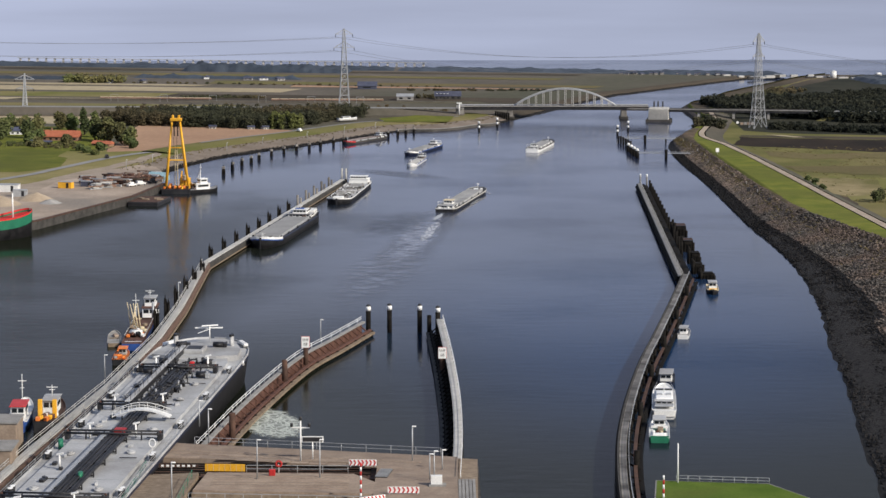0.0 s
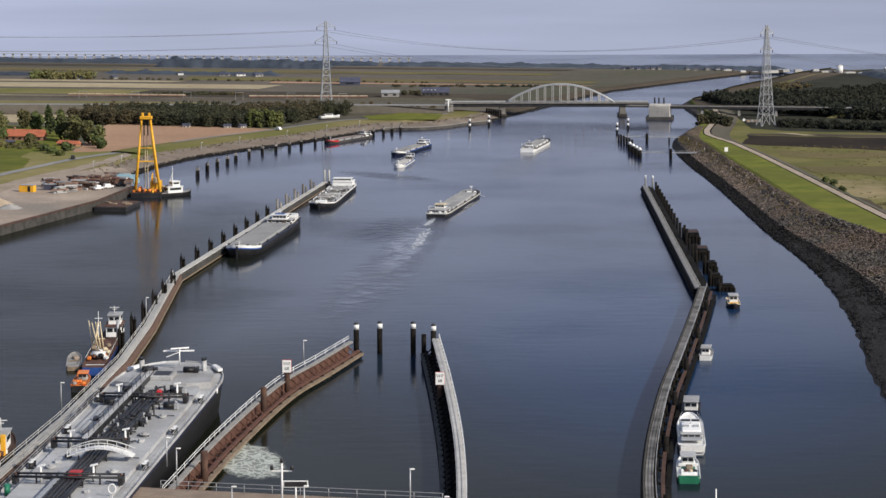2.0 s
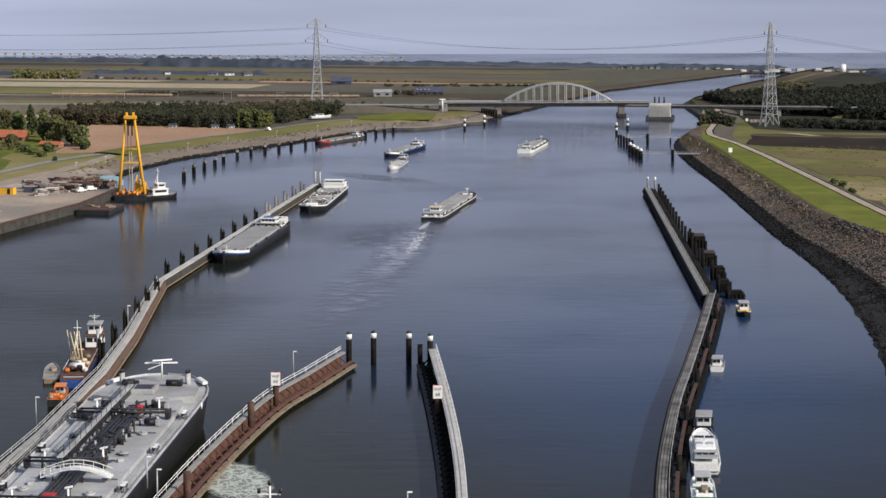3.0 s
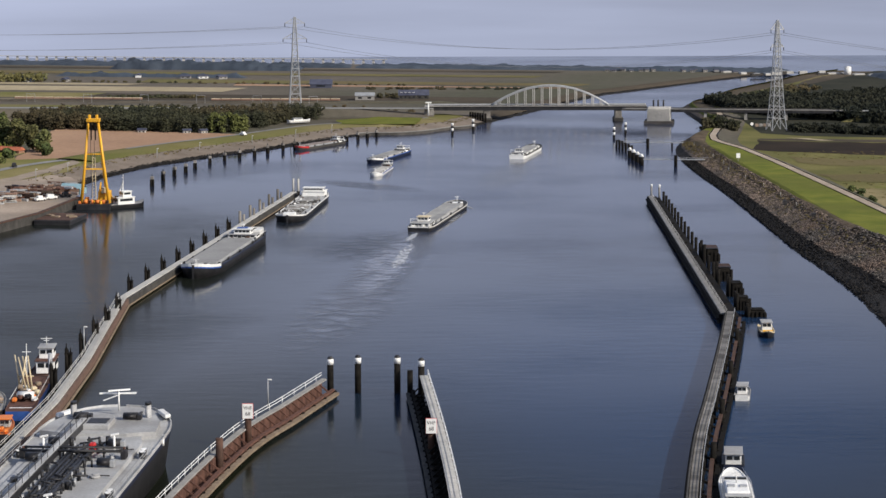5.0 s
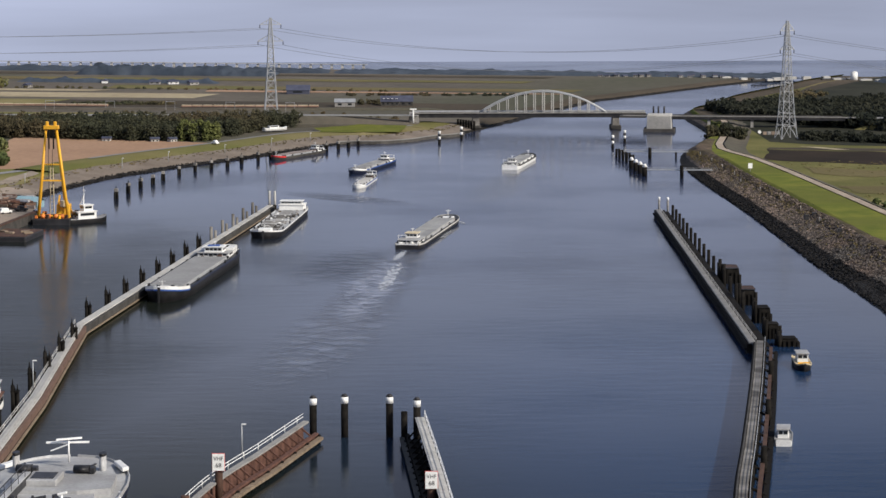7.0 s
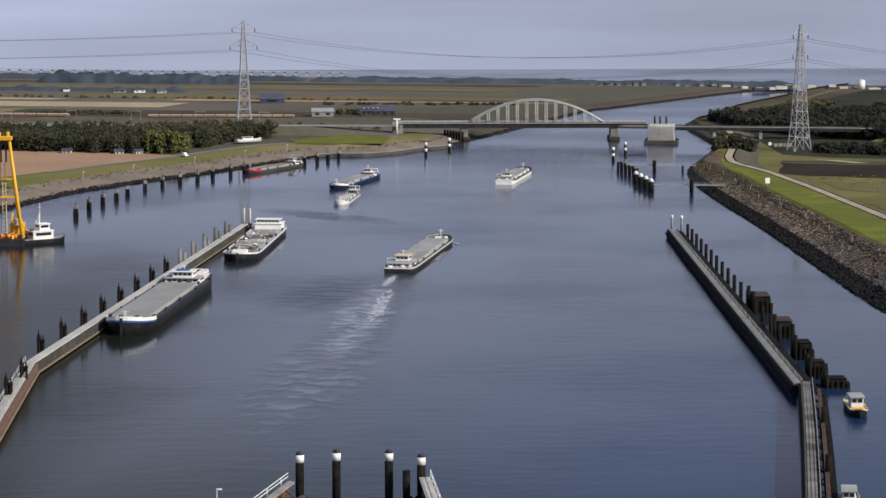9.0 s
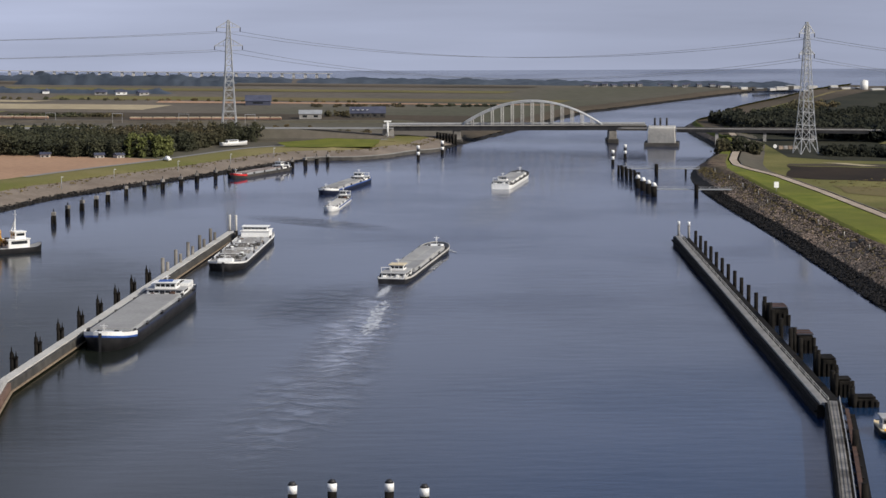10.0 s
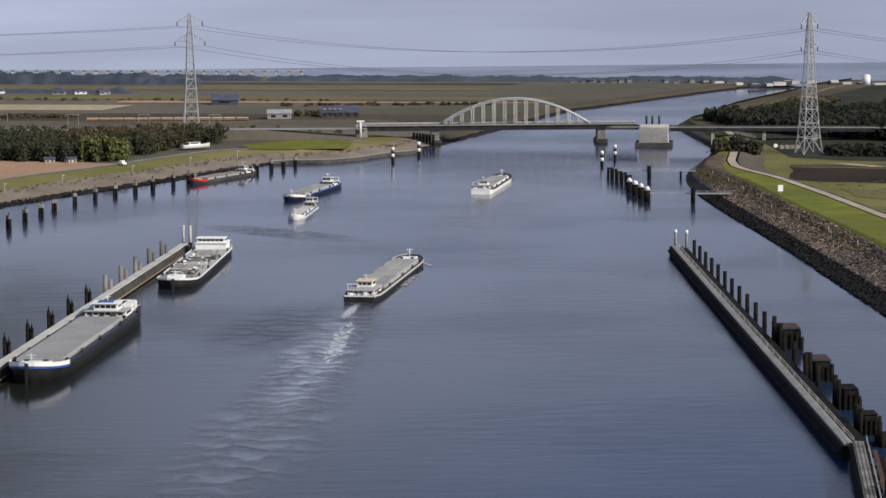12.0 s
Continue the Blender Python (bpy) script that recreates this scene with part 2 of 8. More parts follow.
def ripple_material(name, colour, wave, reach, most, strength):
    """Waves left behind a ship: bands across its course on lighter, stirred-up water, crest light and trough shade put
    into their colour, dying away to the sides.
    """
    m = bpy.data.materials.new(name)
    m.use_nodes = True
    n, l = m.node_tree.nodes, m.node_tree.links
    p = n["Principled BSDF"]
    p.inputs["Roughness"].default_value, p.inputs["IOR"].default_value = 0.12, 1.42
    tc = n.new("ShaderNodeTexCoord")
    wv = n.new("ShaderNodeTexWave")
    wv.bands_direction = "Y"
    wv.inputs["Scale"].default_value, wv.inputs["Distortion"].default_value = wave, 9.0
    wv.inputs["Detail"].default_value, wv.inputs["Detail Scale"].default_value = 5.0, 2.2
    l.new(tc.outputs["Object"], wv.inputs["Vector"])
    n1 = n.new("ShaderNodeTexNoise")
    n1.inputs["Scale"].default_value, n1.inputs["Detail"].default_value = 0.12, 5.0
    l.new(tc.outputs["Object"], n1.inputs["Vector"])
    mx = n.new("ShaderNodeMix")
    mx.data_type = "RGBA"
    mx.inputs["A"].default_value, mx.inputs["B"].default_value = (*[c * 0.35 for c in colour], 1), (*colour, 1)
    l.new(wv.outputs["Fac"], mx.inputs["Factor"])
    l.new(mx.outputs["Result"], p.inputs["Base Color"])
    bp = n.new("ShaderNodeBump")
    bp.inputs["Strength"].default_value, bp.inputs["Distance"].default_value = strength, 0.6
    l.new(wv.outputs["Fac"], bp.inputs["Height"])
    l.new(bp.outputs[0], p.inputs["Normal"])
    st = n.new("ShaderNodeMapping")
    st.inputs["Scale"].default_value = (1 / reach[0], 1 / reach[1], 1)
    l.new(tc.outputs["Object"], st.inputs["Vector"])
    ln = n.new("ShaderNodeVectorMath")
    ln.operation = "LENGTH"
    l.new(st.outputs[0], ln.inputs[0])
    f = n.new("ShaderNodeMapRange")
    f.interpolation_type = "SMOOTHSTEP"
    f.inputs["From Min"].default_value, f.inputs["From Max"].default_value = 0.3, 1.0
    f.inputs["To Min"].default_value, f.inputs["To Max"].default_value = most, 0.0
    l.new(ln.outputs["Value"], f.inputs["Value"])
    r = n.new("ShaderNodeMapRange")
    r.inputs["From Min"].default_value, r.inputs["From Max"].default_value = 0.25, 0.5
    l.new(n1.outputs["Fac"], r.inputs["Value"])
    a = n.new("ShaderNodeMath")
    a.operation = "MULTIPLY"
    l.new(f.outputs[0], a.inputs[0])
    l.new(r.outputs[0], a.inputs[1])
    l.new(a.outputs[0], p.inputs["Alpha"])
    return m


def lace_material(name, colour, size, reach, film):
    """Lacy foam: thin bright threads round open cells on a milky film, breaking up at the rim."""
    m = bpy.data.materials.new(name)
    m.use_nodes = True
    n, l = m.node_tree.nodes, m.node_tree.links
    p = n["Principled BSDF"]
    p.inputs["Base Color"].default_value, p.inputs["Roughness"].default_value = (*colour, 1), 0.7
    tc = n.new("ShaderNodeTexCoord")
    warp = n.new("ShaderNodeTexNoise")
    warp.inputs["Scale"].default_value, warp.inputs["Detail"].default_value = size * 0.5, 4.0
    l.new(tc.outputs["Object"], warp.inputs["Vector"])
    push = n.new("ShaderNodeVectorMath")
    push.operation = "MULTIPLY_ADD"
    push.inputs[1].default_value = (3.4, 3.4, 0)
    l.new(warp.outputs["Color"], push.inputs[0])
    l.new(tc.outputs["Object"], push.inputs[2])
    cells = n.new("ShaderNodeTexVoronoi")
    cells.feature = "DISTANCE_TO_EDGE"
    cells.inputs["Scale"].default_value = size
    l.new(push.outputs[0], cells.inputs["Vector"])
    thread = n.new("ShaderNodeMapRange")
    thread.inputs["From Min"].default_value, thread.inputs["From Max"].default_value = 0.02, 0.16
    thread.inputs["To Min"].default_value, thread.inputs["To Max"].default_value = 0.85, film
    l.new(cells.outputs["Distance"], thread.inputs["Value"])
    st = n.new("ShaderNodeMapping")
    st.inputs["Scale"].default_value = (1 / reach[0], 1 / reach[1], 1)
    l.new(tc.outputs["Object"], st.inputs["Vector"])
    ln = n.new("ShaderNodeVectorMath")
    ln.operation = "LENGTH"
    l.new(st.outputs[0], ln.inputs[0])
    rim = n.new("ShaderNodeMath")
    rim.operation, rim.inputs[1].default_value = "MULTIPLY_ADD", 0.5
    l.new(warp.outputs["Fac"], rim.inputs[0])
    l.new(ln.outputs["Value"], rim.inputs[2])
    fade = n.new("ShaderNodeMapRange")
    fade.inputs["From Min"].default_value, fade.inputs["From Max"].default_value = 0.98, 1.18
    fade.inputs["To Min"].default_value, fade.inputs["To Max"].default_value = 1.0, 0.0
    l.new(rim.outputs[0], fade.inputs["Value"])
    a = n.new("ShaderNodeMath")
    a.operation = "MULTIPLY"
    l.new(thread.outputs[0], a.inputs[0])
    l.new(fade.outputs[0], a.inputs[1])
    l.new(a.outputs[0], p.inputs["Alpha"])
    return m


M = {
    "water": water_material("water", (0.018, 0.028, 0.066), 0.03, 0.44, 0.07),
    "wake_water": ripple_material("wake_water", (0.30, 0.33, 0.42), 0.075, (11.0, 68.0), 0.92, 0.5),
    "wake_tail": ripple_material("wake_tail", (0.24, 0.27, 0.35), 0.055, (15.0, 58.0), 0.52, 0.45),
    "side_waves": ripple_material("side_waves", (0.05, 0.06, 0.085), 0.06, (17.0, 34.0), 0.45, 0.45),
    "old_wake": ripple_material("old_wake", (0.34, 0.35, 0.37), 0.03, (13.0, 60.0), 0.35, 0.08),
    "edge_foam": foam_material("edge_foam", (0.58, 0.61, 0.66), 0.42, 0.36, (5.0, 46.0), 0.75),
    "bow_foam": foam_material("bow_foam", (0.45, 0.46, 0.46), 0.5, 0.36, (2.2, 26.0), 0.7),
    "stern_foam": foam_material("stern_foam", (0.66, 0.69, 0.73), 1.7, 0.28, (2.9, 17.0), 0.62),
    "foam": lace_material("foam", (0.60, 0.64, 0.58), 0.8, (7.4, 11.5), 0.36),
    "rock_wet": surf("wet_dark_rock", (0.012, 0.011, 0.010), (0.034, 0.031, 0.028), 0.8, 0.8, 1.0, fine=4, dist=0.5, spec=0.15),
    "rock": surf("basalt_rubble", (0.075, 0.063, 0.053), (0.180, 0.145, 0.115), 0.5, 0.9, 1.0, fine=4, dist=0.5, c=(0.15, 0.105, 0.080), cscale=0.03, spec=0.15),
    "grass": surf("mown_grass", (0.092, 0.112, 0.018), (0.165, 0.170, 0.032), 0.14, 0.95, 0.5, fine=30, c=(0.098, 0.106, 0.024), cscale=0.02, spec=0.1),
    "lawn": surf("lush_lawn", (0.072, 0.122, 0.014), (0.118, 0.172, 0.028), 0.15, 0.95, 0.6, fine=14, c=(0.10, 0.125, 0.024), cscale=0.05, spec=0.1),
    "meadow": surf("rough_meadow", (0.118, 0.112, 0.042), (0.165, 0.142, 0.062), 0.03, 0.95, 0.5, fine=30, c=(0.14, 0.105, 0.058), cscale=0.008, spec=0.1),
    "soil": surf("ploughed_soil", (0.34, 0.205, 0.125), (0.43, 0.27, 0.17), 0.03, 0.95, 0.4, fine=25),
    # lightened and greyed a little, in place of haze over the far fields
    "heath": surf("brown_stubble", (0.108, 0.096, 0.080), (0.160, 0.138, 0.112), 0.02, 0.95, 0.4, fine=20, c=(0.095, 0.094, 0.066), cscale=0.006, spec=0.1),
    "stubble": surf("pale_stubble", (0.40, 0.335, 0.215), (0.30, 0.245, 0.15), 0.015, 0.95, 0.3, fine=20),
    "asphalt": surf("grey_asphalt", (0.20, 0.20, 0.195), (0.26, 0.255, 0.245), 0.2, 0.9, 0.2, fine=12),
    "track": surf("gravel_track", (0.28, 0.225, 0.17), (0.38, 0.315, 0.245), 0.15, 0.95, 0.4, fine=12),
    "concrete": surf("weathered_concrete", (0.22, 0.212, 0.20), (0.31, 0.30, 0.285), 0.35, 0.85, 0.3, fine=8),
    "concrete_brown": surf("brown_paving", (0.22, 0.165, 0.125), (0.30, 0.235, 0.18), 0.3, 0.85, 0.3, fine=8),
    "concrete_dark": surf("dark_concrete", (0.034, 0.032, 0.030), (0.075, 0.070, 0.064), 0.5, 0.85, 0.4, fine=6),
    "timber_dark": surf("tarred_timber", (0.007, 0.0065, 0.006), (0.018, 0.016, 0.014), 1.2, 0.85, 0.5, fine=6, spec=0.08),
    "timber": surf("weathered_timber", (0.17, 0.125, 0.085), (0.27, 0.21, 0.15), 0.8, 0.85, 0.4, fine=8),
    "plank_brown": surf("brown_planks", (0.10, 0.073, 0.054), (0.16, 0.12, 0.09), 0.5, 0.85, 0.4, fine=6),
    "strand": surf("tan_strand", (0.150, 0.120, 0.094), (0.225, 0.186, 0.148), 0.12, 0.95, 0.6, fine=10, dist=0.2),
    "stone": surf("loose_stones", (0.030, 0.027, 0.024), (0.135, 0.120, 0.105), 1.1, 0.9, 0.3, fine=5, c=(0.120, 0.090, 0.072), cscale=0.05, spec=0.1, island=0.85),
    "concrete_pale": surf("pale_concrete", (0.40, 0.39, 0.365), (0.50, 0.485, 0.455), 0.2, 0.85, 0.2, fine=8),
    "wagon": surf("dusty_wagon_paint", (0.22, 0.13, 0.095), (0.29, 0.19, 0.14), 0.3, 0.8, 0.1),
    "rust_red": surf("red_brown_rust", (0.070, 0.033, 0.024), (0.135, 0.066, 0.048), 0.7, 0.85, 0.4, fine=6),
    "rust": surf("rusted_steel", (0.040, 0.022, 0.016), (0.095, 0.050, 0.034), 0.7, 0.85, 0.4, fine=6),
    "steel_dark": surf("black_steel", (0.012, 0.012, 0.014), (0.035, 0.034, 0.036), 0.5, 0.5, 0.2, fine=8),
    "steel_grey": surf("galvanised_steel", (0.36, 0.37, 0.38), (0.46, 0.47, 0.48), 0.7, 0.5, 0.15, metal=0.3),
    "deck_grey": surf("grey_deck_paint", (0.365, 0.37, 0.375), (0.45, 0.455, 0.46), 0.15, 0.6, 0.15, fine=14, c=(0.29, 0.285, 0.28), cscale=0.09),
    "white": surf("white_paint", (0.74, 0.74, 0.72), (0.82, 0.82, 0.80), 0.5, 0.5, 0.1),
    "yellow": surf("yellow_paint", (0.72, 0.36, 0.02), (0.80, 0.43, 0.04), 0.5, 0.5, 0.1),
    "orange": surf("orange_paint", (0.62, 0.17, 0.03), (0.70, 0.22, 0.05), 0.5, 0.5, 0.1),
    "red": surf("red_paint", (0.42, 0.022, 0.022), (0.52, 0.035, 0.03), 0.4, 0.5, 0.1),
    "green": surf("green_paint", (0.015, 0.13, 0.075), (0.025, 0.18, 0.10), 0.4, 0.45, 0.1),
    "blue": surf("blue_paint", (0.02, 0.06, 0.22), (0.035, 0.09, 0.30), 0.4, 0.45, 0.1),
    "navy": surf("navy_hull_paint", (0.012, 0.016, 0.035), (0.022, 0.028, 0.055), 0.3, 0.45, 0.15),
    "cream": surf("cream_paint", (0.55, 0.46, 0.30), (0.62, 0.52, 0.35), 0.4, 0.5, 0.1),
    "glass": surf("dark_window_glass", (0.012, 0.014, 0.016), (0.02, 0.024, 0.028), 0.5, 0.08, 0.0),
    "cargo": surf("grey_hatch_covers", (0.255, 0.25, 0.24), (0.33, 0.325, 0.31), 0.15, 0.6, 0.2, fine=10),
    "tiles": surf("orange_roof_tiles", (0.38, 0.115, 0.06), (0.48, 0.16, 0.085), 0.6, 0.8, 0.4, fine=8),
    "brick": surf("brown_brick", (0.24, 0.13, 0.09), (0.32, 0.19, 0.13), 0.6, 0.85, 0.3, fine=8),
    "slate": surf("blue_grey_roof", (0.05, 0.055, 0.085), (0.075, 0.082, 0.12), 0.5, 0.6, 0.2),
    "stone_wet": surf("wet_stones", (0.008, 0.0075, 0.007), (0.026, 0.023, 0.021), 1.1, 0.8, 0.3, fine=5, spec=0.15, island=0.8),
    "stone_brown": surf("brown_stones", (0.085, 0.070, 0.058), (0.27, 0.205, 0.160), 0.9, 0.9, 0.3, fine=5, c=(0.11, 0.092, 0.078), cscale=0.06, spec=0.1, island=0.7),
    "pasture": surf("olive_pasture", (0.100, 0.100, 0.034), (0.165, 0.150, 0.056), 0.05, 0.95, 0.5, fine=30, c=(0.19, 0.155, 0.075), cscale=0.014, spec=0.1),
    "straw_grass": surf("straw_grass", (0.20, 0.165, 0.085), (0.30, 0.245, 0.135), 0.12, 0.95, 0.4, fine=20, c=(0.13, 0.12, 0.045), cscale=0.05, spec=0.1),
    "marsh": surf("dark_marsh", (0.056, 0.048, 0.036), (0.096, 0.077, 0.056), 0.03, 0.95, 0.5, fine=18, spec=0.1),
    "dry_grass": surf("dry_grass", (0.172, 0.152, 0.056), (0.235, 0.198, 0.098), 0.06, 0.95, 0.5, fine=30, c=(0.135, 0.138, 0.040), cscale=0.02, spec=0.1),
    # darker copy of the rubble, with the near bank's shade in its colour
    "rock_shaded": surf("shaded_rubble", (0.020, 0.018, 0.017), (0.052, 0.047, 0.042), 0.6, 0.85, 1.0, fine=4, dist=0.5, spec=0.15),
    "yard": surf("dusty_yard", (0.27, 0.215, 0.168), (0.40, 0.325, 0.26), 0.08, 0.95, 0.4, fine=14, c=(0.22, 0.19, 0.16), cscale=0.03),
    "plank_red": surf("red_brown_planks", (0.105, 0.062, 0.046), (0.165, 0.105, 0.080), 0.6, 0.85, 0.5, fine=7),
    "pier_concrete": surf("stained_pier_concrete", (0.15, 0.14, 0.125), (0.27, 0.255, 0.235), 0.25, 0.85, 0.4, fine=6, c=(0.085, 0.078, 0.07), cscale=0.15),
    # green-black, so that gaps between the trees read as wood
    "wood_floor": surf("dark_wood_ground", (0.024, 0.026, 0.019), (0.044, 0.043, 0.030), 0.05, 0.95, 0.5, fine=14, spec=0.1),
    "weeds": surf("dyke_weeds", (0.082, 0.072, 0.030), (0.160, 0.122, 0.066), 0.3, 0.9, 0.0, fine=9, spec=0.1, island=0.4),
    "sand": surf("heaped_sand", (0.33, 0.26, 0.185), (0.42, 0.34, 0.25), 0.15, 0.95, 0.6, fine=12),
    "scrap": surf("scrap_metal", (0.16, 0.10, 0.075), (0.30, 0.28, 0.27), 0.9, 0.8, 0.8, fine=5, rnd=0.35),
    "tarp": surf("teal_tarpaulin", (0.20, 0.33, 0.38), (0.27, 0.40, 0.45), 0.4, 0.6, 0.2),
    "leaf": surf("oak_leaves", (0.040, 0.058, 0.016), (0.080, 0.096, 0.028), 0.06, 0.8, 0.0, fine=12, rnd=0.3, c=(0.085, 0.078, 0.028), cscale=0.03, island=0.4),
    # cloud shade over the right-hand woods is put into this leaf colour
    "leaf_shaded": surf("cloud_shaded_leaves", (0.012, 0.015, 0.011), (0.026, 0.027, 0.018), 0.04, 0.85, 0.0, fine=12, rnd=0.3, spec=0.15, island=0.4),
    "bank_soil": surf("weedy_bank_soil", (0.066, 0.050, 0.037), (0.190, 0.142, 0.102), 0.35, 0.95, 1.0, fine=6, dist=0.4, c=(0.085, 0.072, 0.042), cscale=0.05, spec=0.1),
    "dark_heath": surf("dark_heath", (0.022, 0.018, 0.014), (0.046, 0.033, 0.023), 0.05, 0.95, 0.5, fine=18, spec=0.1),
    "leaf_dark": surf("dark_wood_leaves", (0.022, 0.026, 0.013), (0.044, 0.044, 0.020), 0.04, 0.85, 0.0, fine=12, rnd=0.3, c=(0.072, 0.052, 0.025), cscale=0.02, island=0.45),
    "leaf_light": surf("willow_leaves", (0.078, 0.090, 0.022), (0.115, 0.122, 0.034), 0.06, 0.8, 0.0, fine=12, rnd=0.2, island=0.3),
    # the blue-grey of distance haze is put into this leaf colour
    "far_leaf_hazed": surf("haze_tinted_wood", (0.030, 0.042, 0.060), (0.052, 0.066, 0.088), 0.05, 0.9, 0.0, fine=8, rnd=0.25),
    "bark": surf("bark", (0.06, 0.045, 0.034), (0.10, 0.078, 0.06), 1.5, 0.9, 0.4),
    "cable": surf("power_cable", (0.20, 0.21, 0.23), (0.26, 0.27, 0.29), 0.2, 0.6, 0.0),
}


# ---- builders ----
def link(name, bm, material, parent=None, label=""):
    me = bpy.data.meshes.new(name)
    bm.to_mesh(me)
    bm.free()
    for mt in material if isinstance(material, (list, tuple)) else [material]:
        me.materials.append(mt)
    ob = new(name, me)
    ob.parent = parent
    if label:
        tagged(ob, label)
    return ob


def part(name, bm, material, parent, label=""):
    return link(name, bm, material, parent, label)


def thing(name, label, category, at=(0, 0, 0), rz=0.0, group="", kind=""):
    e = new(name)
    e.matrix_basis = pose(at[0], at[1], at[2], 0, 0, rz)
    return tagged(e, label, category, group, kind)


def raw(name, verts, faces, material, parent=None, smooth=False):
    me = bpy.data.meshes.new(name)
    me.from_pydata(verts, [], faces)
    me.materials.append(material)
    if smooth:
        me.polygons.foreach_set("use_smooth", [True] * len(me.polygons))
    me.update()
    ob = new(name, me)
    ob.parent = parent
    return ob


def box(bm, c, s, rz=0.0, bevel=0.0, top=1.0):
    """A box with centre c and size s, its top face scaled by top."""
    sub = bmesh.new()
    bmesh.ops.create_cube(sub, size=1.0)
    for v in sub.verts:
        k = top if v.co.z > 0 else 1.0
        v.co = Vector((v.co.x * s[0] * k, v.co.y * s[1] * k, v.co.z * s[2]))
    if bevel:
        bmesh.ops.bevel(sub, geom=sub.edges[:], offset=bevel, segments=1, affect="EDGES")
    merge(bm, sub, pose(c[0], c[1], c[2], 0, 0, rz))
    return bm


def merge(bm, sub, m):
    idx = {}
    for v in sub.verts:
        idx[v] = bm.verts.new(m @ v.co)
    for f in sub.faces:
        try:
            nf = bm.faces.new([idx[v] for v in f.verts])
            nf.smooth, nf.material_index = f.smooth, f.material_index
        except ValueError:
            pass
    sub.free()


def rod(bm, a, b, r, r2=None, seg=8, caps=True):
    """A round bar from a to b."""
    a, b = Vector(a), Vector(b)
    r2 = r if r2 is None else r2
    d = (b - a).normalized()
    side = d.orthogonal().normalized()
    up = d.cross(side)
    ra, rb = [], []
    for i in range(seg):
        g = 2 * math.pi * i / seg
        o = side * math.cos(g) + up * math.sin(g)
        ra.append(bm.verts.new(a + o * r))
        rb.append(bm.verts.new(b + o * r2))
    for i in range(seg):
        j = (i + 1) % seg
        f = bm.faces.new((ra[i], ra[j], rb[j], rb[i]))
        f.smooth = seg > 5
    if caps:
        bm.faces.new(ra[::-1])
        bm.faces.new(rb)
    return bm


def tube(bm, pts, r, seg=5):
    """A round bar bent along points."""
    rings = []
    for i, p in enumerate(pts):
        d = (pts[min(i + 1, len(pts) - 1)] - pts[max(i - 1, 0)]).normalized()
        side = d.cross(Vector((0, 0, 1)))
        side = side.normalized() if side.length > 1e-4 else Vector((1, 0, 0))
        up = side.cross(d)
        rings.append([bm.verts.new(p + (side * math.cos(g) + up * math.sin(g)) * r) for g in (2 * math.pi * k / seg for k in range(seg))])
    for a, b in zip(rings, rings[1:]):
        for i in range(seg):
            j = (i + 1) % seg
            bm.faces.new((a[i], a[j], b[j], b[i])).smooth = True
    bm.faces.new(rings[0][::-1])
    bm.faces.new(rings[-1])
    return bm


def bar(bm, a, b, w, h):
    """A square bar from a to b, w wide and h high."""
    a, b = Vector(a), Vector(b)
    d = (b - a).normalized()
    side = d.cross(Vector((0, 0, 1)))
    side = side.normalized() if side.length > 1e-4 else Vector((1, 0, 0))
    up = side.cross(d)
    q = []
    for p in (a, b):
        q.append([bm.verts.new(p + side * x * w / 2 + up * z * h / 2) for x, z in ((-1, -1), (1, -1), (1, 1), (-1, 1))])
    for i in range(4):
        j = (i + 1) % 4
        bm.faces.new((q[0][i], q[0][j], q[1][j], q[1][i]))
    bm.faces.new(q[0][::-1])
    bm.faces.new(q[1])
    return bm


def B():
    return bmesh.new()


def path_of(pts, step):
    """Points along a polyline, about step apart, corners kept."""
    out = [Vector(pts[0])]
    for a, b in zip(pts, pts[1:]):
        a, b = Vector(a), Vector(b)
        k = max(1, round((b - a).length / step))
        out += [a.lerp(b, i / k) for i in range(1, k + 1)]
    return out


def smooth_path(pts, step):
    """A Catmull-Rom curve through the points."""
    p = [Vector(q) for q in pts]
    p = [p[0] * 2 - p[1]] + p + [p[-1] * 2 - p[-2]]
    out = []
    for i in range(1, len(p) - 2):
        k = max(1, round((p[i + 1] - p[i]).length / step))
        for j in range(k):
            t = j / k
            out.append(0.5 * (2 * p[i] + (p[i + 1] - p[i - 1]) * t + (2 * p[i - 1] - 5 * p[i] + 4 * p[i + 1] - p[i + 2]) * t * t
                              + (3 * p[i] - p[i - 1] - 3 * p[i + 1] + p[i + 2]) * t ** 3))
    out.append(p[-2])
    return out


def normals_of(pts):
    """Unit normals in the plan, to the right of the way."""
    out = []
    for i in range(len(pts)):
        d = pts[min(i + 1, len(pts) - 1)] - pts[max(i - 1, 0)]
        out.append(Vector((d.y, -d.x)).normalized())
    return out


def strip(name, pts, profile, material, parent=None, jitter=0.0, wobble=0.0):
    """A band along a plan polyline: profile is rows of (offset to the right, height)."""
    nrm = normals_of(pts)
    verts, faces = [], []
    k = len(profile)
    for p, q in zip(pts, nrm):
        for o, z in profile:
            dx = noise.noise(Vector((p.x * 0.11, p.y * 0.11, o))) * wobble
            dz = noise.noise(Vector(((p.x + q.x * o) * 0.7, (p.y + q.y * o) * 0.7, 3.0))) * jitter
            verts.append((p.x + q.x * (o + dx), p.y + q.y * (o + dx), z + dz))
    for i in range(len(pts) - 1):
        for j in range(k - 1):
            a = i * k + j
            faces.append((a, a + 1, a + k + 1, a + k))
    return raw(name, verts, faces, material, parent, smooth=True)


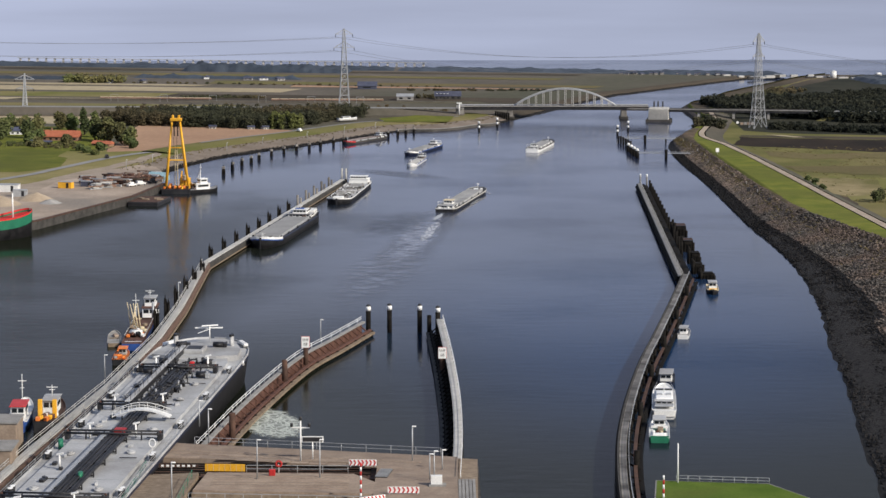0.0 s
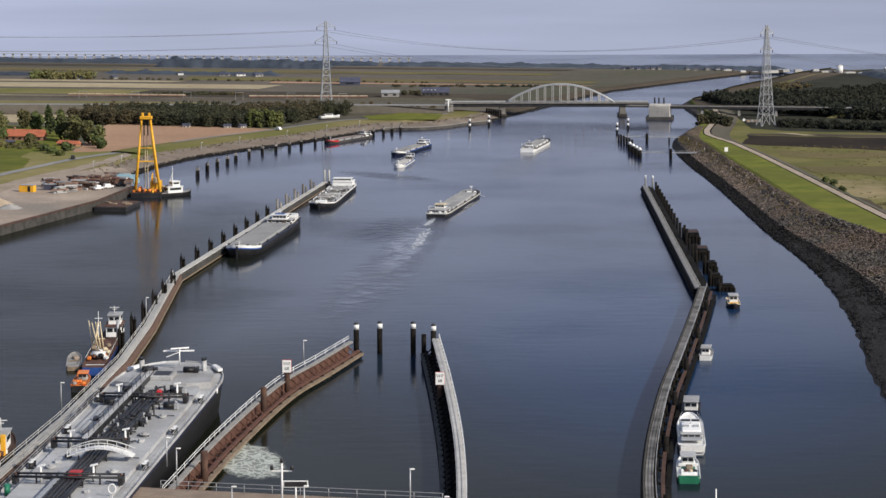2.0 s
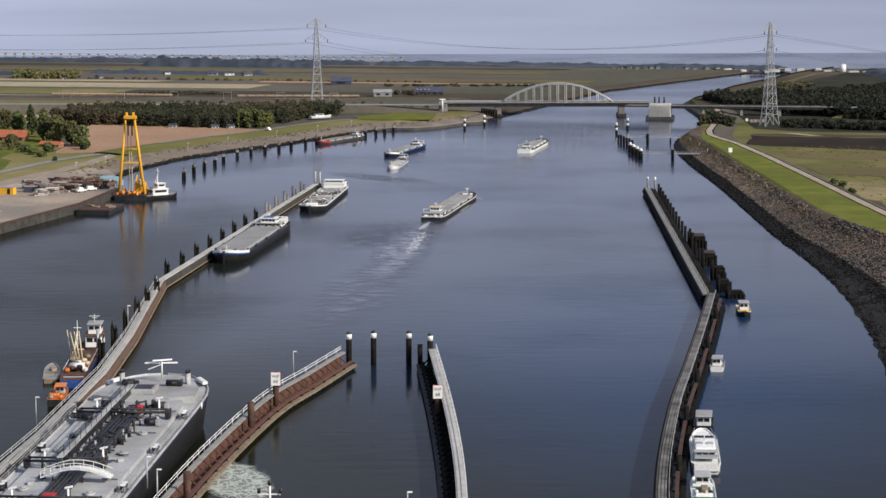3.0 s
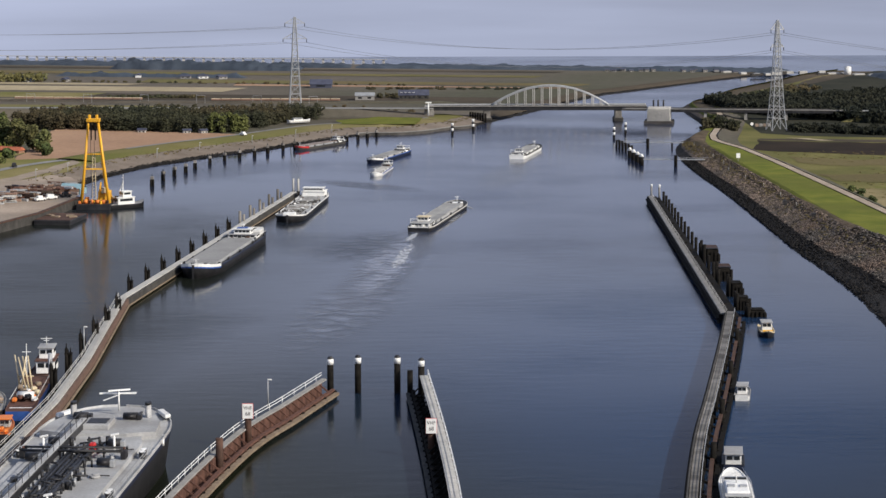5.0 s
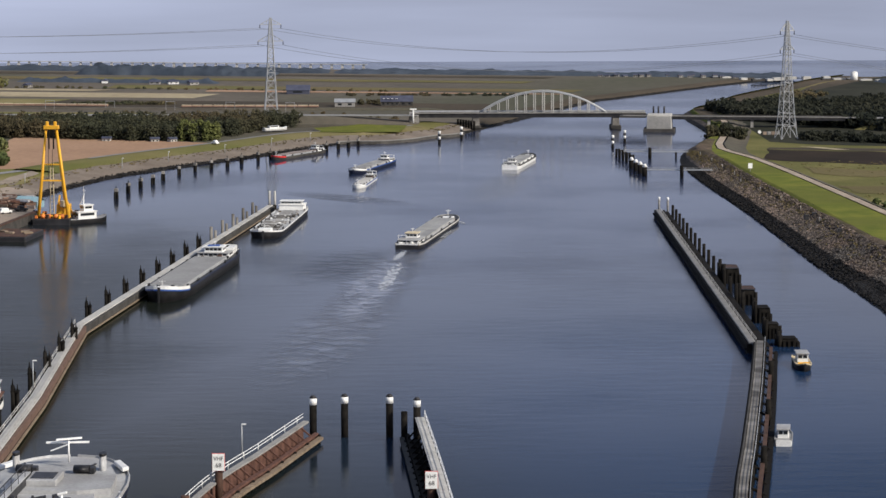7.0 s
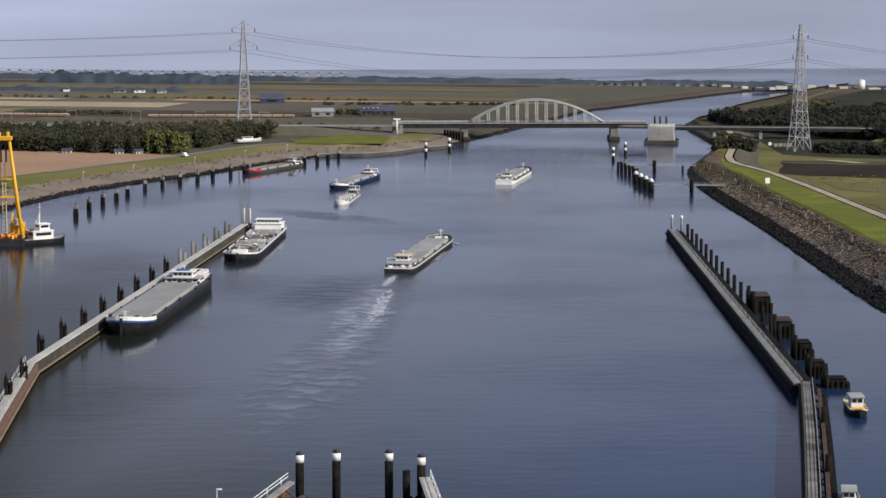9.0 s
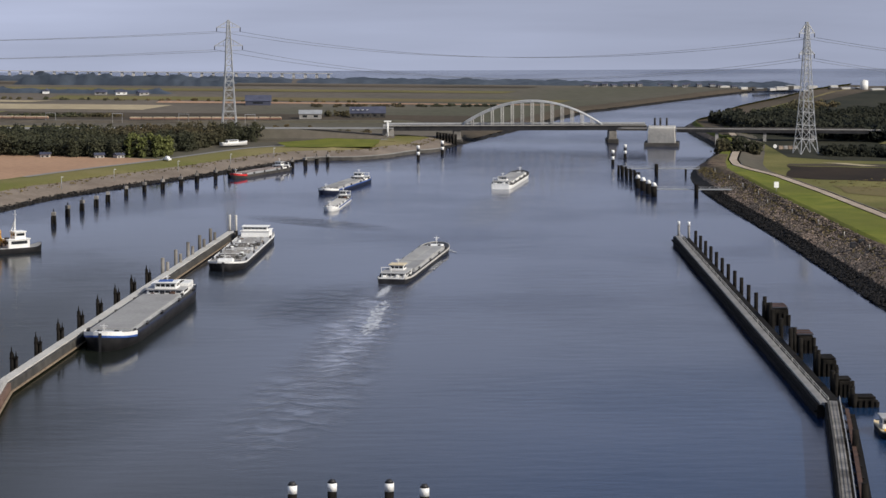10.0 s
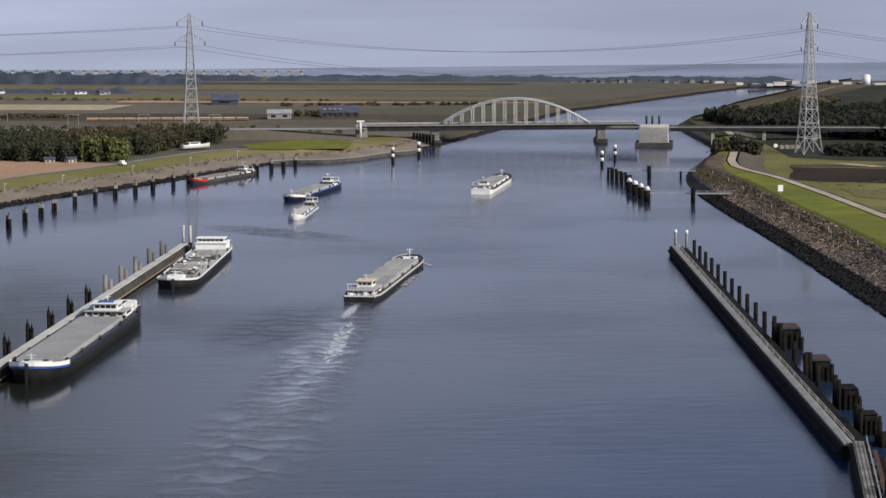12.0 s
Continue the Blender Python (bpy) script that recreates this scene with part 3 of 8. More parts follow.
def prism(bm, pts, z0, z1):
    """An upright block on a plan polygon."""
    lo = [bm.verts.new((p[0], p[1], z0)) for p in pts]
    hi = [bm.verts.new((p[0], p[1], z1)) for p in pts]
    n = len(pts)
    for i in range(n):
        bm.faces.new((lo[i], lo[(i + 1) % n], hi[(i + 1) % n], hi[i]))
    bm.faces.new(hi)
    bm.faces.new(lo[::-1])
    bmesh.ops.recalc_face_normals(bm, faces=bm.faces[:])
    return bm


def wall_along(bm, pts, half, z0, z1, shift=0.0):
    """A wall of even thickness along a plan polyline."""
    nrm = normals_of(pts)
    rows = []
    for p, q in zip(pts, nrm):
        rows.append([bm.verts.new((p.x + q.x * (shift + s * half), p.y + q.y * (shift + s * half), z)) for s, z in ((-1, z0), (-1, z1), (1, z1), (1, z0))])
    for a, b in zip(rows, rows[1:]):
        for i in range(4):
            j = (i + 1) % 4
            bm.faces.new((a[i], b[i], b[j], a[j]))
    bm.faces.new(rows[0])
    bm.faces.new(rows[-1][::-1])
    bmesh.ops.recalc_face_normals(bm, faces=bm.faces[:])
    return bm


def repeat(name, mesh, parent, places):
    """Objects of their own on one shared mesh."""
    for m in places:
        o = new(name, mesh)
        o.parent = parent
        o.matrix_basis = m


def mesh_of(name, bm, material):
    me = bpy.data.meshes.new(name)
    bm.to_mesh(me)
    bm.free()
    for mt in material if isinstance(material, (list, tuple)) else [material]:
        me.materials.append(mt)
    return me


def railing(parent, pts, z, height=1.1, gap=2.6, material=None, r=0.06):
    """Rails along a plan path, with each post an object."""
    material = material or M["white"]
    bm = B()
    for h in (0.55, 1.0):
        for a, b in zip(pts, pts[1:]):
            bar(bm, (a.x, a.y, z + height * h), (b.x, b.y, z + height * h), r * 1.4, r * 1.4)
    part("rail", bm, material, parent)
    bm = B()
    rod(bm, (0, 0, 0), (0, 0, height), r, seg=6)
    me = mesh_of("rail_post", bm, material)
    run, places = 0.0, [pose(pts[0].x, pts[0].y, z)]
    for a, b in zip(pts, pts[1:]):
        run += (b - a).length
        if run >= gap:
            run = 0.0
            places.append(pose(b.x, b.y, z))
    repeat("rail_post", me, parent, places)


def between(near, far):
    """Middle, length and heading (degrees) of a line on the plan."""
    d = Vector((far[0] - near[0], far[1] - near[1]))
    return ((near[0] + far[0]) / 2, (near[1] + far[1]) / 2), d.length, math.degrees(math.atan2(-d.x, d.y))


# ---- the setting ----
water_bm = B()
bmesh.ops.create_grid(water_bm, x_segments=4, y_segments=4, size=0.5)
for v in water_bm.verts:
    v.co = Vector((v.co.x * 2600, 505 + v.co.y * 2020, 0))
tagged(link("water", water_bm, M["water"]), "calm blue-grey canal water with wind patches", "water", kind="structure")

# solid ground on both sides of the lock chamber, behind the lock head
for name, x0, x1 in (("lock_ground_1", -53, 33), ("lock_ground_2", -330, -84)):
    bm = B()
    bmesh.ops.create_cube(bm, size=1.0)
    for v in bm.verts:
        v.co = Vector((x0 + (v.co.x + 0.5) * (x1 - x0), -60 + v.co.y * 460, 0.9 + v.co.z * 4.6))
    tagged(link(name, bm, M["concrete_brown"]), "brown paved ground beside the lock chamber", "ground", kind="structure")
    bm = B()
    bmesh.ops.create_grid(bm, x_segments=1, y_segments=1, size=0.5)
    for v in bm.verts:
        v.co = Vector((x0 + 9 + (v.co.x + 0.5) * (x1 - x0 - 18), -62 + v.co.y * 440, 3.25))
    tagged(link("lock_lawn_%s" % name[-1], bm, M["dry_grass"]), "dry lawn beside the lock chamber", "grass", kind="structure")

# right bank: waterline from the lock to the far bend
R_EDGE = [(30, -290), (40, -60), (62, 120), (76, 190), (87, 240), (100, 297), (111, 345), (118.5, 390), (121.5, 430), (122.5, 470), (127.5, 550), (130, 600), (131, 640),
          (134, 690), (139, 730), (149, 768), (168, 815), (186, 870), (199, 994), (229, 1057), (272, 1150), (350, 1282), (402, 1376), (470, 1470)]
L_EDGE = [(-266, 120), (-246, 330), (-201, 395), (-155, 452), (-134, 510), (-129, 545)]
L_BANK = [(-138, 560), (-140, 600), (-127, 646), (-111, 675), (-95, 700), (-70, 734), (-44, 776), (-29, 795), (-9, 799), (8, 811), (21, 829), (38, 845), (44, 867),
          (70, 920), (110, 1010), (162, 1120), (188, 1155), (260, 1256), (334, 1358), (420, 1470)]
right_pts = smooth_path(R_EDGE, 5.0)
left_pts = smooth_path(L_BANK, 5.0)
quay_pts = path_of(L_EDGE, 6.0)


def setting(ob, label, category):
    return tagged(ob, label, category, kind="structure")


ROAD_Y = [-300, 110, 200, 300, 380, 440, 500, 560, 640, 700, 725, 745, 768, 812, 868, 920]
ROAD_X = [108, 124, 144, 160, 165.5, 166, 166, 166.5, 166.5, 164.5, 163, 163.5, 168, 182, 199, 208]


def narrowing(y):
    """How far the bank draws together towards the bridge."""
    return 1.0 + max(0.0, min(600 - y, 135)) / 640 + max(0.0, min(465 - y, 190)) / 66 if y < 690 else max(0.45, 1 - (y - 690) / 110)


def loft(name, rows, material, jitter=0.0):
    """A surface through rows of points."""
    k = len(rows[0])
    verts = [(x, y, z + noise.noise(Vector((x * 0.6, y * 0.6, 3.0))) * jitter) for r in rows for x, y, z in r]
    faces = [(i * k + j, i * k + j + 1, (i + 1) * k + j + 1, (i + 1) * k + j) for i in range(len(rows) - 1) for j in range(k - 1)]
    return raw(name, verts, faces, material, smooth=True)


def bank_rows(profile):
    out = []
    for p, q in zip(right_pts, normals_of(right_pts)):
        k = narrowing(p.y)
        wob = noise.noise(Vector((p.x * 0.11, p.y * 0.11, 1.0))) * 0.9 * min(k, 1)
        row = []
        for o, z in profile:
            r = o * k if k < 1 or o > 4 else o * (1 + (k - 1) * 0.12 * max(o, 0))
            r += wob * (o > 1)
            row.append((p.x + q.x * r, p.y + q.y * r, z * (0.5 + 0.5 * min(k, 1))))
        out.append(row)
    return out


def dyke_rows(lo, hi, n, z0, z1):
    """Rows from the crest of the slope to the road's edge."""
    out = []
    for p, q in zip(right_pts, normals_of(right_pts)):
        if p.y > 900:
            break
        k = narrowing(p.y)
        a = Vector((p.x + q.x * lo * k, p.y + q.y * lo * k))
        b = Vector((max(float(np.interp(a.y, ROAD_Y, ROAD_X)) + hi, a.x + 0.5), a.y))
        h = 0.5 + 0.5 * min(k, 1)
        out.append([(*a.lerp(b, i / n), (z0 + (z1 - z0) * i / n) * h) for i in range(n + 1)])
    return out


setting(loft("bank_rocks_wet_1", bank_rows([(-3, -1.2), (0, -0.05), (1.5, 0.55), (3, 1.1), (4.5, 1.7), (5.8, 2.2)]), M["rock_wet"], 0.5),
        "dark wet rubble at the waterline of the bank", "rocks")
RUBBLE = bank_rows([(5.4, 2.0), (7, 2.65), (8.5, 3.2), (10, 3.7), (11.2, 4.1), (12.2, 4.35)])
setting(loft("bank_rocks_1", [[(x, y, z - max(0.0, 455 - y) * 0.012) for x, y, z in r] for r in RUBBLE if r[0][1] > 400], M["rock"], 0.5), "grey-brown basalt rubble slope of the bank", "rocks")
setting(loft("bank_rocks_3", [[(x, y, z + 0.5 * noise.noise(Vector((x * 0.16, y * 0.16, 9.0))) - max(0.0, y - 455) * 0.008) for x, y, z in r] for r in RUBBLE if r[0][1] < 530], M["rock_shaded"], 0.5), "basalt rubble slope near the lock with shade in its colour", "rocks")
setting(loft("dyke_slope_1", bank_rows([(11.8, 4.15), (13, 4.7), (14.5, 5.5), (16, 6.3), (17.2, 6.8), (18.2, 6.95)]), M["grass"], 0.12),
        "green grass slope of the dyke above the rubble", "grass bank")
soil_rows = []
for p, q in zip(right_pts, normals_of(right_pts)):
    if p.y < 800:
        k = narrowing(p.y)
        top = (12.0 + 3.8 * min(1.0, (803 - p.y) / 40) + 2.8 * min(1.0, max(0.0, (552 - p.y) / 62))) / min(k, 1.0)
        wob = noise.noise(Vector((p.x * 0.11, p.y * 0.11, 1.0))) * 0.9 * min(k, 1)
        row = []
        for i in range(9):
            o = 11.2 + (top - 11.2) * i / 8
            r = o * k + wob + (i == 8) * 1.2 * noise.noise(Vector((p.x * 0.2, p.y * 0.2, 4.0)))
            z = float(np.interp(o, (11.2, 11.8, 13, 14.5, 16, 17.2, 18.2, 19), (4.1, 4.15, 4.7, 5.5, 6.3, 6.8, 6.95, 6.98)))
            row.append((p.x + q.x * r, p.y + q.y * r, z * (0.5 + 0.5 * min(k, 1)) + (0.28 if 0 < i < 8 else 0.05)))
        soil_rows.append(row)
setting(loft("dyke_slope_2", soil_rows, M["bank_soil"], 0.15), "dark weedy soil and stones on the upper bank", "bank")
setting(loft("dyke_1", dyke_rows(18.0, -2.6, 6, 6.93, 7.0), M["grass"], 0.1), "bright green mown grass crest of the dyke", "grass bank")
road_pts = [Vector((float(np.interp(-290 + 6 * i, ROAD_Y, ROAD_X)), -290 + 6 * i)) for i in range(203)]
setting(loft("road_1", [[(p.x + o, p.y, 7.04 * (0.5 + 0.5 * min(narrowing(p.y), 1)) + 0.02) for o in (-1.9, 1.7)] for p in road_pts], M["track"]), "pale gravel service road on the dyke", "road")
setting(loft("verge_1", [[(p.x + o, p.y, 3.0 + (7.0 * (0.5 + 0.5 * min(narrowing(p.y), 1)) - 3.0) * h) for o, h in ((2.6, 1.0), (4.5, 0.9), (8, 0.35), (12, 0.05), (14, 0.0))] for p in road_pts], M["heath"], 0.25),
        "rough grassy verge beside the service road", "verge")
beyond = [p for p in right_pts if p.y > 880]
setting(strip("dyke_3", beyond, [(5.2, 3.15), (9, 3.35), (16, 3.4), (24, 3.0)], M["marsh"], jitter=0.3), "dark overgrown bank past the bridge", "grass bank")
setting(strip("bank_rocks_wet_2", left_pts, [(3, -1.2), (0, -0.05), (-2, 0.5), (-3.8, 0.9)], M["rock_wet"], jitter=0.4, wobble=2.0), "dark wet rocks along the bank", "rocks")
shore_pts = [p for p in left_pts if 588 < p.y < 885]
setting(strip("bank_far_2", [p for p in left_pts if p.y > 878], [(-4.6, 1.0), (-8, 1.9), (-14, 2.6), (-20, 2.5)], M["marsh"], jitter=0.3), "dark overgrown bank of the far canal reach", "bank")
setting(strip("bank_rocks_2", shore_pts, [(-3.4, 0.8), (-8, 1.7), (-14, 2.6), (-19, 3.0)], M["strand"], jitter=0.3, wobble=2.0), "tan stone slope and strand of the bank", "rocks")
setting(strip("dyke_2", [p for p in left_pts if 640 < p.y < 885], [(-18.5, 2.9), (-22, 3.4), (-28, 3.8), (-34, 3.9), (-40, 3.7), (-43, 2.6)], M["dry_grass"], jitter=0.15), "dry green-yellow grass dyke along the far shore", "grass bank")
setting(strip("road_2", [p for p in left_pts if 672 < p.y < 842], [(-35.5, 3.98), (-38.5, 3.98)], M["asphalt"]), "narrow pale road on the dyke", "road")
def ragged(pts, reach):
    """A plan polygon with uneven edges."""
    out = []
    for a, b in zip(pts, pts[1:] + pts[:1]):
        a, b = Vector(a), Vector(b)
        k = max(1, min(60, int((b - a).length / 5)))
        for i in range(k):
            p = a.lerp(b, i / k)
            out.append((p.x + reach * noise.noise(Vector((p.x * 0.09, p.y * 0.09, 0.5))), p.y + reach * noise.noise(Vector((p.x * 0.09, p.y * 0.09, 7.5)))))
    return out


def sheet(name, pts, z, material, label, category, rough=0.0):
    if rough:
        pts = ragged(list(pts), rough)
    bm = B()
    bm.faces.new([bm.verts.new((x, y, z)) for x, y in pts])
    bmesh.ops.recalc_face_normals(bm, faces=bm.faces[:])
    for f in bm.faces:
        if f.normal.z < 0:
            f.normal_flip()
    return setting(link(name, bm, material), label, category)


def shifted(pts, o):
    return [(p.x + q.x * o, p.y + q.y * o) for p, q in zip(pts, normals_of(pts))]


sheet("ground_1", [(p.x + 13.5, p.y) for p in road_pts[::3]] + shifted(beyond, 23)[8::3] + [(1300, 1490), (1300, -290), (120, -290)], 2.95, M["pasture"], "flat olive pasture behind the dyke", "field")
sheet("ground_2", shifted(left_pts, -18.6)[::3] + [(380, 1500), (-1300, 1520), (-1300, 300), (-330, 300), (-330, 540)], 2.5, M["heath"], "flat brown and green polder fields", "field")

bay_pts = [p for p in left_pts if 792 < p.y < 851]
bm = B()
wall_along(bm, bay_pts, 0.5, -1.5, 1.7, shift=-0.6)
setting(link("bay_wall", bm, M["concrete_dark"]), "dark quay wall round the bay by the bridge", "quay")
bm = B()
wall_along(bm, bay_pts, 0.8, 1.7, 1.9, shift=-0.9)
setting(link("bay_path", bm, M["concrete"]), "pale paved edge along the bay wall", "path")

# quay and yard
sheet("yard", [(-157, 452), (-136, 510), (-130.5, 545), (-134, 572), (-146, 600), (-156, 606), (-172, 575), (-186, 548), (-215, 505), (-330, 440), (-330, 300), (-250, 330), (-205, 395)], 3.0, M["yard"], "dusty grey-brown quay yard", "yard")
bm = B()
wall_along(bm, quay_pts, 0.6, -1.5, 3.1)
setting(link("quay_wall", bm, M["concrete_dark"]), "dark stained concrete quay wall", "quay")
bm = B()
wall_along(bm, quay_pts, 0.75, 3.1, 3.5)
setting(link("quay_edge", bm, M["rust"]), "rusty steel capping beam of the quay", "quay")
sheet("field_far_left", [(-900, 440), (-330, 440), (-215, 505), (-186, 548), (-156, 606), (-150, 625), (-146, 650), (-160, 680), (-186, 660), (-192, 690), (-300, 700), (-900, 660)], 2.9, M["dry_grass"], "dry green pasture with pale patches", "field", rough=5)
sheet("field_farm", [(-900, 640), (-300, 660), (-205, 655), (-190, 664), (-200, 700), (-212, 770), (-330, 790), (-900, 780)], 2.93, M["grass"], "green farm garden and paddocks", "field", rough=5)
sheet("field_soil", [(-186, 655), (-165, 664), (-141, 700), (-96, 772), (-135, 781), (-205, 805)], 2.96, M["soil"], "bare ploughed brown field", "field", rough=2.5)
sheet("field_stubble_left", [(-900, 800), (-240, 800), (-225, 840), (-300, 862), (-900, 858)], 2.56, M["stubble"], "straw-coloured field behind the farm", "field")
for i, (x0, x1, y0, y1, key, lab) in enumerate([
        (-900, -150, 862, 905, "dry_grass", "long green pasture strip"), (-900, -170, 915, 950, "dry_grass", "dry pasture strip by the railway"), (-900, -270, 975, 1000, "stubble", "pale stubble field"), (-240, 60, 990, 1050, "marsh", "dark marshy field"), (-900, -250, 1008, 1060, "dry_grass", "faded green pasture"),
        (-900, -150, 1075, 1128, "stubble", "straw-coloured stubble field"), (-235, 150, 1180, 1215, "meadow", "olive meadow"), (-700, -240, 1140, 1165, "stubble", "pale harvested field"),
        (-150, 140, 1150, 1162, "soil", "thin red-brown ploughed strip"), (-700, 120, 1290, 1325, "meadow", "green-brown meadow strip"), (-900, 150, 1370, 1400, "marsh", "dull brown strip of heath")]):
    sheet("field_%d" % (i + 1), [(x0, y0), (x1, y0 + 6), (x1 + 15, y1), (x0, y1 + 8)], 2.6 + 0.02 * i, M[key], lab, "field")
sheet("field_green_bay", [(-42, 822), (2, 826), (8, 866), (-20, 868), (-46, 848)], 4.0, M["grass"], "small bright green lawn by the bay", "lawn", rough=4)
sheet("field_heather", [(176, 716), (330, 668), (480, 668), (480, 738), (320, 748), (192, 762)], 3.02, M["dark_heath"], "dark brown heathy strip of pasture", "field", rough=4)
sheet("field_ditch", [(196, 772), (192, 764), (320, 752), (480, 744), (480, 760), (320, 770)], 3.04, M["marsh"], "dull green-brown strip below the pylon", "field", rough=1.2)
sheet("field_wood_floor", [(204, 800), (226, 786), (480, 764), (1300, 756), (1300, 1485), (520, 1470), (430, 1330), (318, 1150), (246, 1020), (222, 940)], 3.03, M["wood_floor"], "dark ground under and around the wood", "ground")
sheet("field_reeds", [(226, 925), (243, 1010), (305, 1130), (390, 1300), (480, 1455), (600, 1470), (520, 1330), (360, 1130), (262, 980)], 3.02, M["marsh"], "dark overgrown strip between canal and wood", "field", rough=3)
sheet("field_straw", [(185, 520), (330, 470), (430, 480), (420, 560), (230, 590), (190, 590)], 3.05, M["dry_grass"], "pale grazed patch of pasture", "field", rough=12)

sheet("field_streak_1", [(213, 777), (224, 774), (236, 764), (228, 763)], 3.07, M["stubble"], "thin straw-coloured strip along the ditch", "field", rough=1.5)
sheet("field_streak_2", [(186, 691), (217, 678), (290, 690), (290, 664), (206, 655), (186, 667)], 3.08, M["meadow"], "brownish grazed streak across the pasture", "field", rough=5)
sheet("field_streak_3", [(184, 628), (205, 625), (270, 640), (270, 596), (194, 600), (181, 612)], 3.09, M["meadow"], "olive-brown streak across the pasture", "field", rough=6)
sheet("field_straw_2", [(179, 582), (201, 587), (215, 577), (206, 540), (184, 528), (177, 543)], 3.10, M["straw_grass"], "pale trampled straw patch beside the road", "field", rough=4)
sheet("field_brush", [(171, 721), (173, 666), (176, 623), (176, 575), (175, 540), (182, 525), (181, 505), (176, 495), (174, 511), (168, 531), (169, 568), (168, 611), (167, 659)], 3.12, M["marsh"], "dark dead weeds along the foot of the dyke", "field", rough=3)
sheet("yard_apron", [(-196, 520), (-187, 551), (-180, 575), (-171, 598), (-164, 624), (-159, 655), (-154, 648), (-158, 616), (-166, 585), (-174, 562), (-180, 539), (-178, 517)], 3.06, M["track"], "pale gravel apron between road and yard", "yard", rough=2)
sheet("field_lawn", [(-300, 668), (-237, 672), (-217, 668), (-191, 610), (-195, 590), (-206, 580), (-300, 540)], 2.96, M["grass"], "green paddock in front of the farm", "field", rough=6)


# ---- planting ----
def leaves(rng, verts, faces, c, r, count, size):
    """Small leaf sprays scattered through a lumpy crown."""
    for _ in range(count):
        d = Vector((rng.gauss(0, 1), rng.gauss(0, 1), rng.gauss(0, 1))).normalized()
        k = rng.uniform(0.55, 1.0) * (0.8 + 0.35 * noise.noise(d * 2.3 + Vector(c) * 0.31))
        p = Vector((c[0] + d.x * r[0] * k, c[1] + d.y * r[1] * k, c[2] + d.z * r[2] * k))
        s = size * rng.uniform(0.6, 1.3)
        u = Vector((rng.gauss(0, 1), rng.gauss(0, 1), rng.gauss(0, 1))).normalized()
        w = u.orthogonal().normalized()
        n = len(verts)
        verts += [tuple(p + u * s), tuple(p + w * s * 0.8), tuple(p - u * s * 0.9), tuple(p - w * s * 0.8)]
        faces.append((n, n + 1, n + 2, n + 3))


def crown(rng, verts, faces, x, y, z, r, h, count, size):
    for i in range(8):
        a, k = rng.uniform(0, 6.28), rng.uniform(0.15, 0.55) * r
        zz = z + h * (0.24 + 0.58 * i / 7)
        w = 0.48 + 0.36 * math.sin(math.pi * (0.22 + 0.66 * i / 7))
        leaves(rng, verts, faces, (x + math.cos(a) * k * w, y + math.sin(a) * k * w, zz), (r * w, r * w, h * 0.2), count // 8, size)


def wood(name, spots, seed, key, label, r=(3.6, 5.2), h=(9, 13), count=230, size=0.95):
    rng = random.Random(seed)
    verts, faces = [], []
    for x, y, z in spots:
        rr, hh = rng.uniform(*r), rng.uniform(*h)
        crown(rng, verts, faces, x, y, z - hh * 0.12, rr, hh, count, size)
    ob = raw(name, verts, faces, M[key])
    return tagged(ob, label, "trees", kind="stuff")


def fill(seed, corner, ax, bx, n):
    """Spots spread over a parallelogram on the plan."""
    rng = random.Random(seed)
    return [(corner[0] + ax[0] * (i + rng.random()) / n[0] + bx[0] * (j + rng.random()) / n[1],
             corner[1] + ax[1] * (i + rng.random()) / n[0] + bx[1] * (j + rng.random()) / n[1], 2.5) for i in range(n[0]) for j in range(n[1])]


def tree(at, h, r, key, label, seed, group="", count=500, size=0.7):
    t = thing("tree", label, "tree", at, group=group)
    rng = random.Random(seed)
    bm = B()
    rod(bm, (0, 0, -0.3), (0, 0, h * 0.45), h * 0.03, h * 0.018)
    for k in range(5):
        a = k * 1.3
        rod(bm, (0, 0, h * (0.25 + 0.04 * k)), (math.cos(a) * r * 0.6, math.sin(a) * r * 0.6, h * (0.5 + 0.05 * k)), h * 0.014, h * 0.005, seg=5)
    part("trunk", bm, M["bark"], t)
    verts, faces = [], []
    crown(rng, verts, faces, 0, 0, -h * 0.02, r, h, count, size)
    raw("crown", verts, faces, M[key], t)
    return t


def grove(seed, pts, gap):
    """Spots spread evenly over a plan polygon."""
    rng = random.Random(seed)
    xs, ys = [p[0] for p in pts], [p[1] for p in pts]
    out, y = [], min(ys)
    while y < max(ys):
        x = min(xs)
        while x < max(xs):
            px, py = x + rng.uniform(-0.45, 0.45) * gap, y + rng.uniform(-0.45, 0.45) * gap
            inside = False
            for (ax, ay), (bx, by) in zip(pts, pts[1:] + pts[:1]):
                if (ay > py) != (by > py) and px < (bx - ax) * (py - ay) / (by - ay) + ax:
                    inside = not inside
            if inside:
                out.append((px, py, 2.5))
            x += gap
        y += gap
    return out


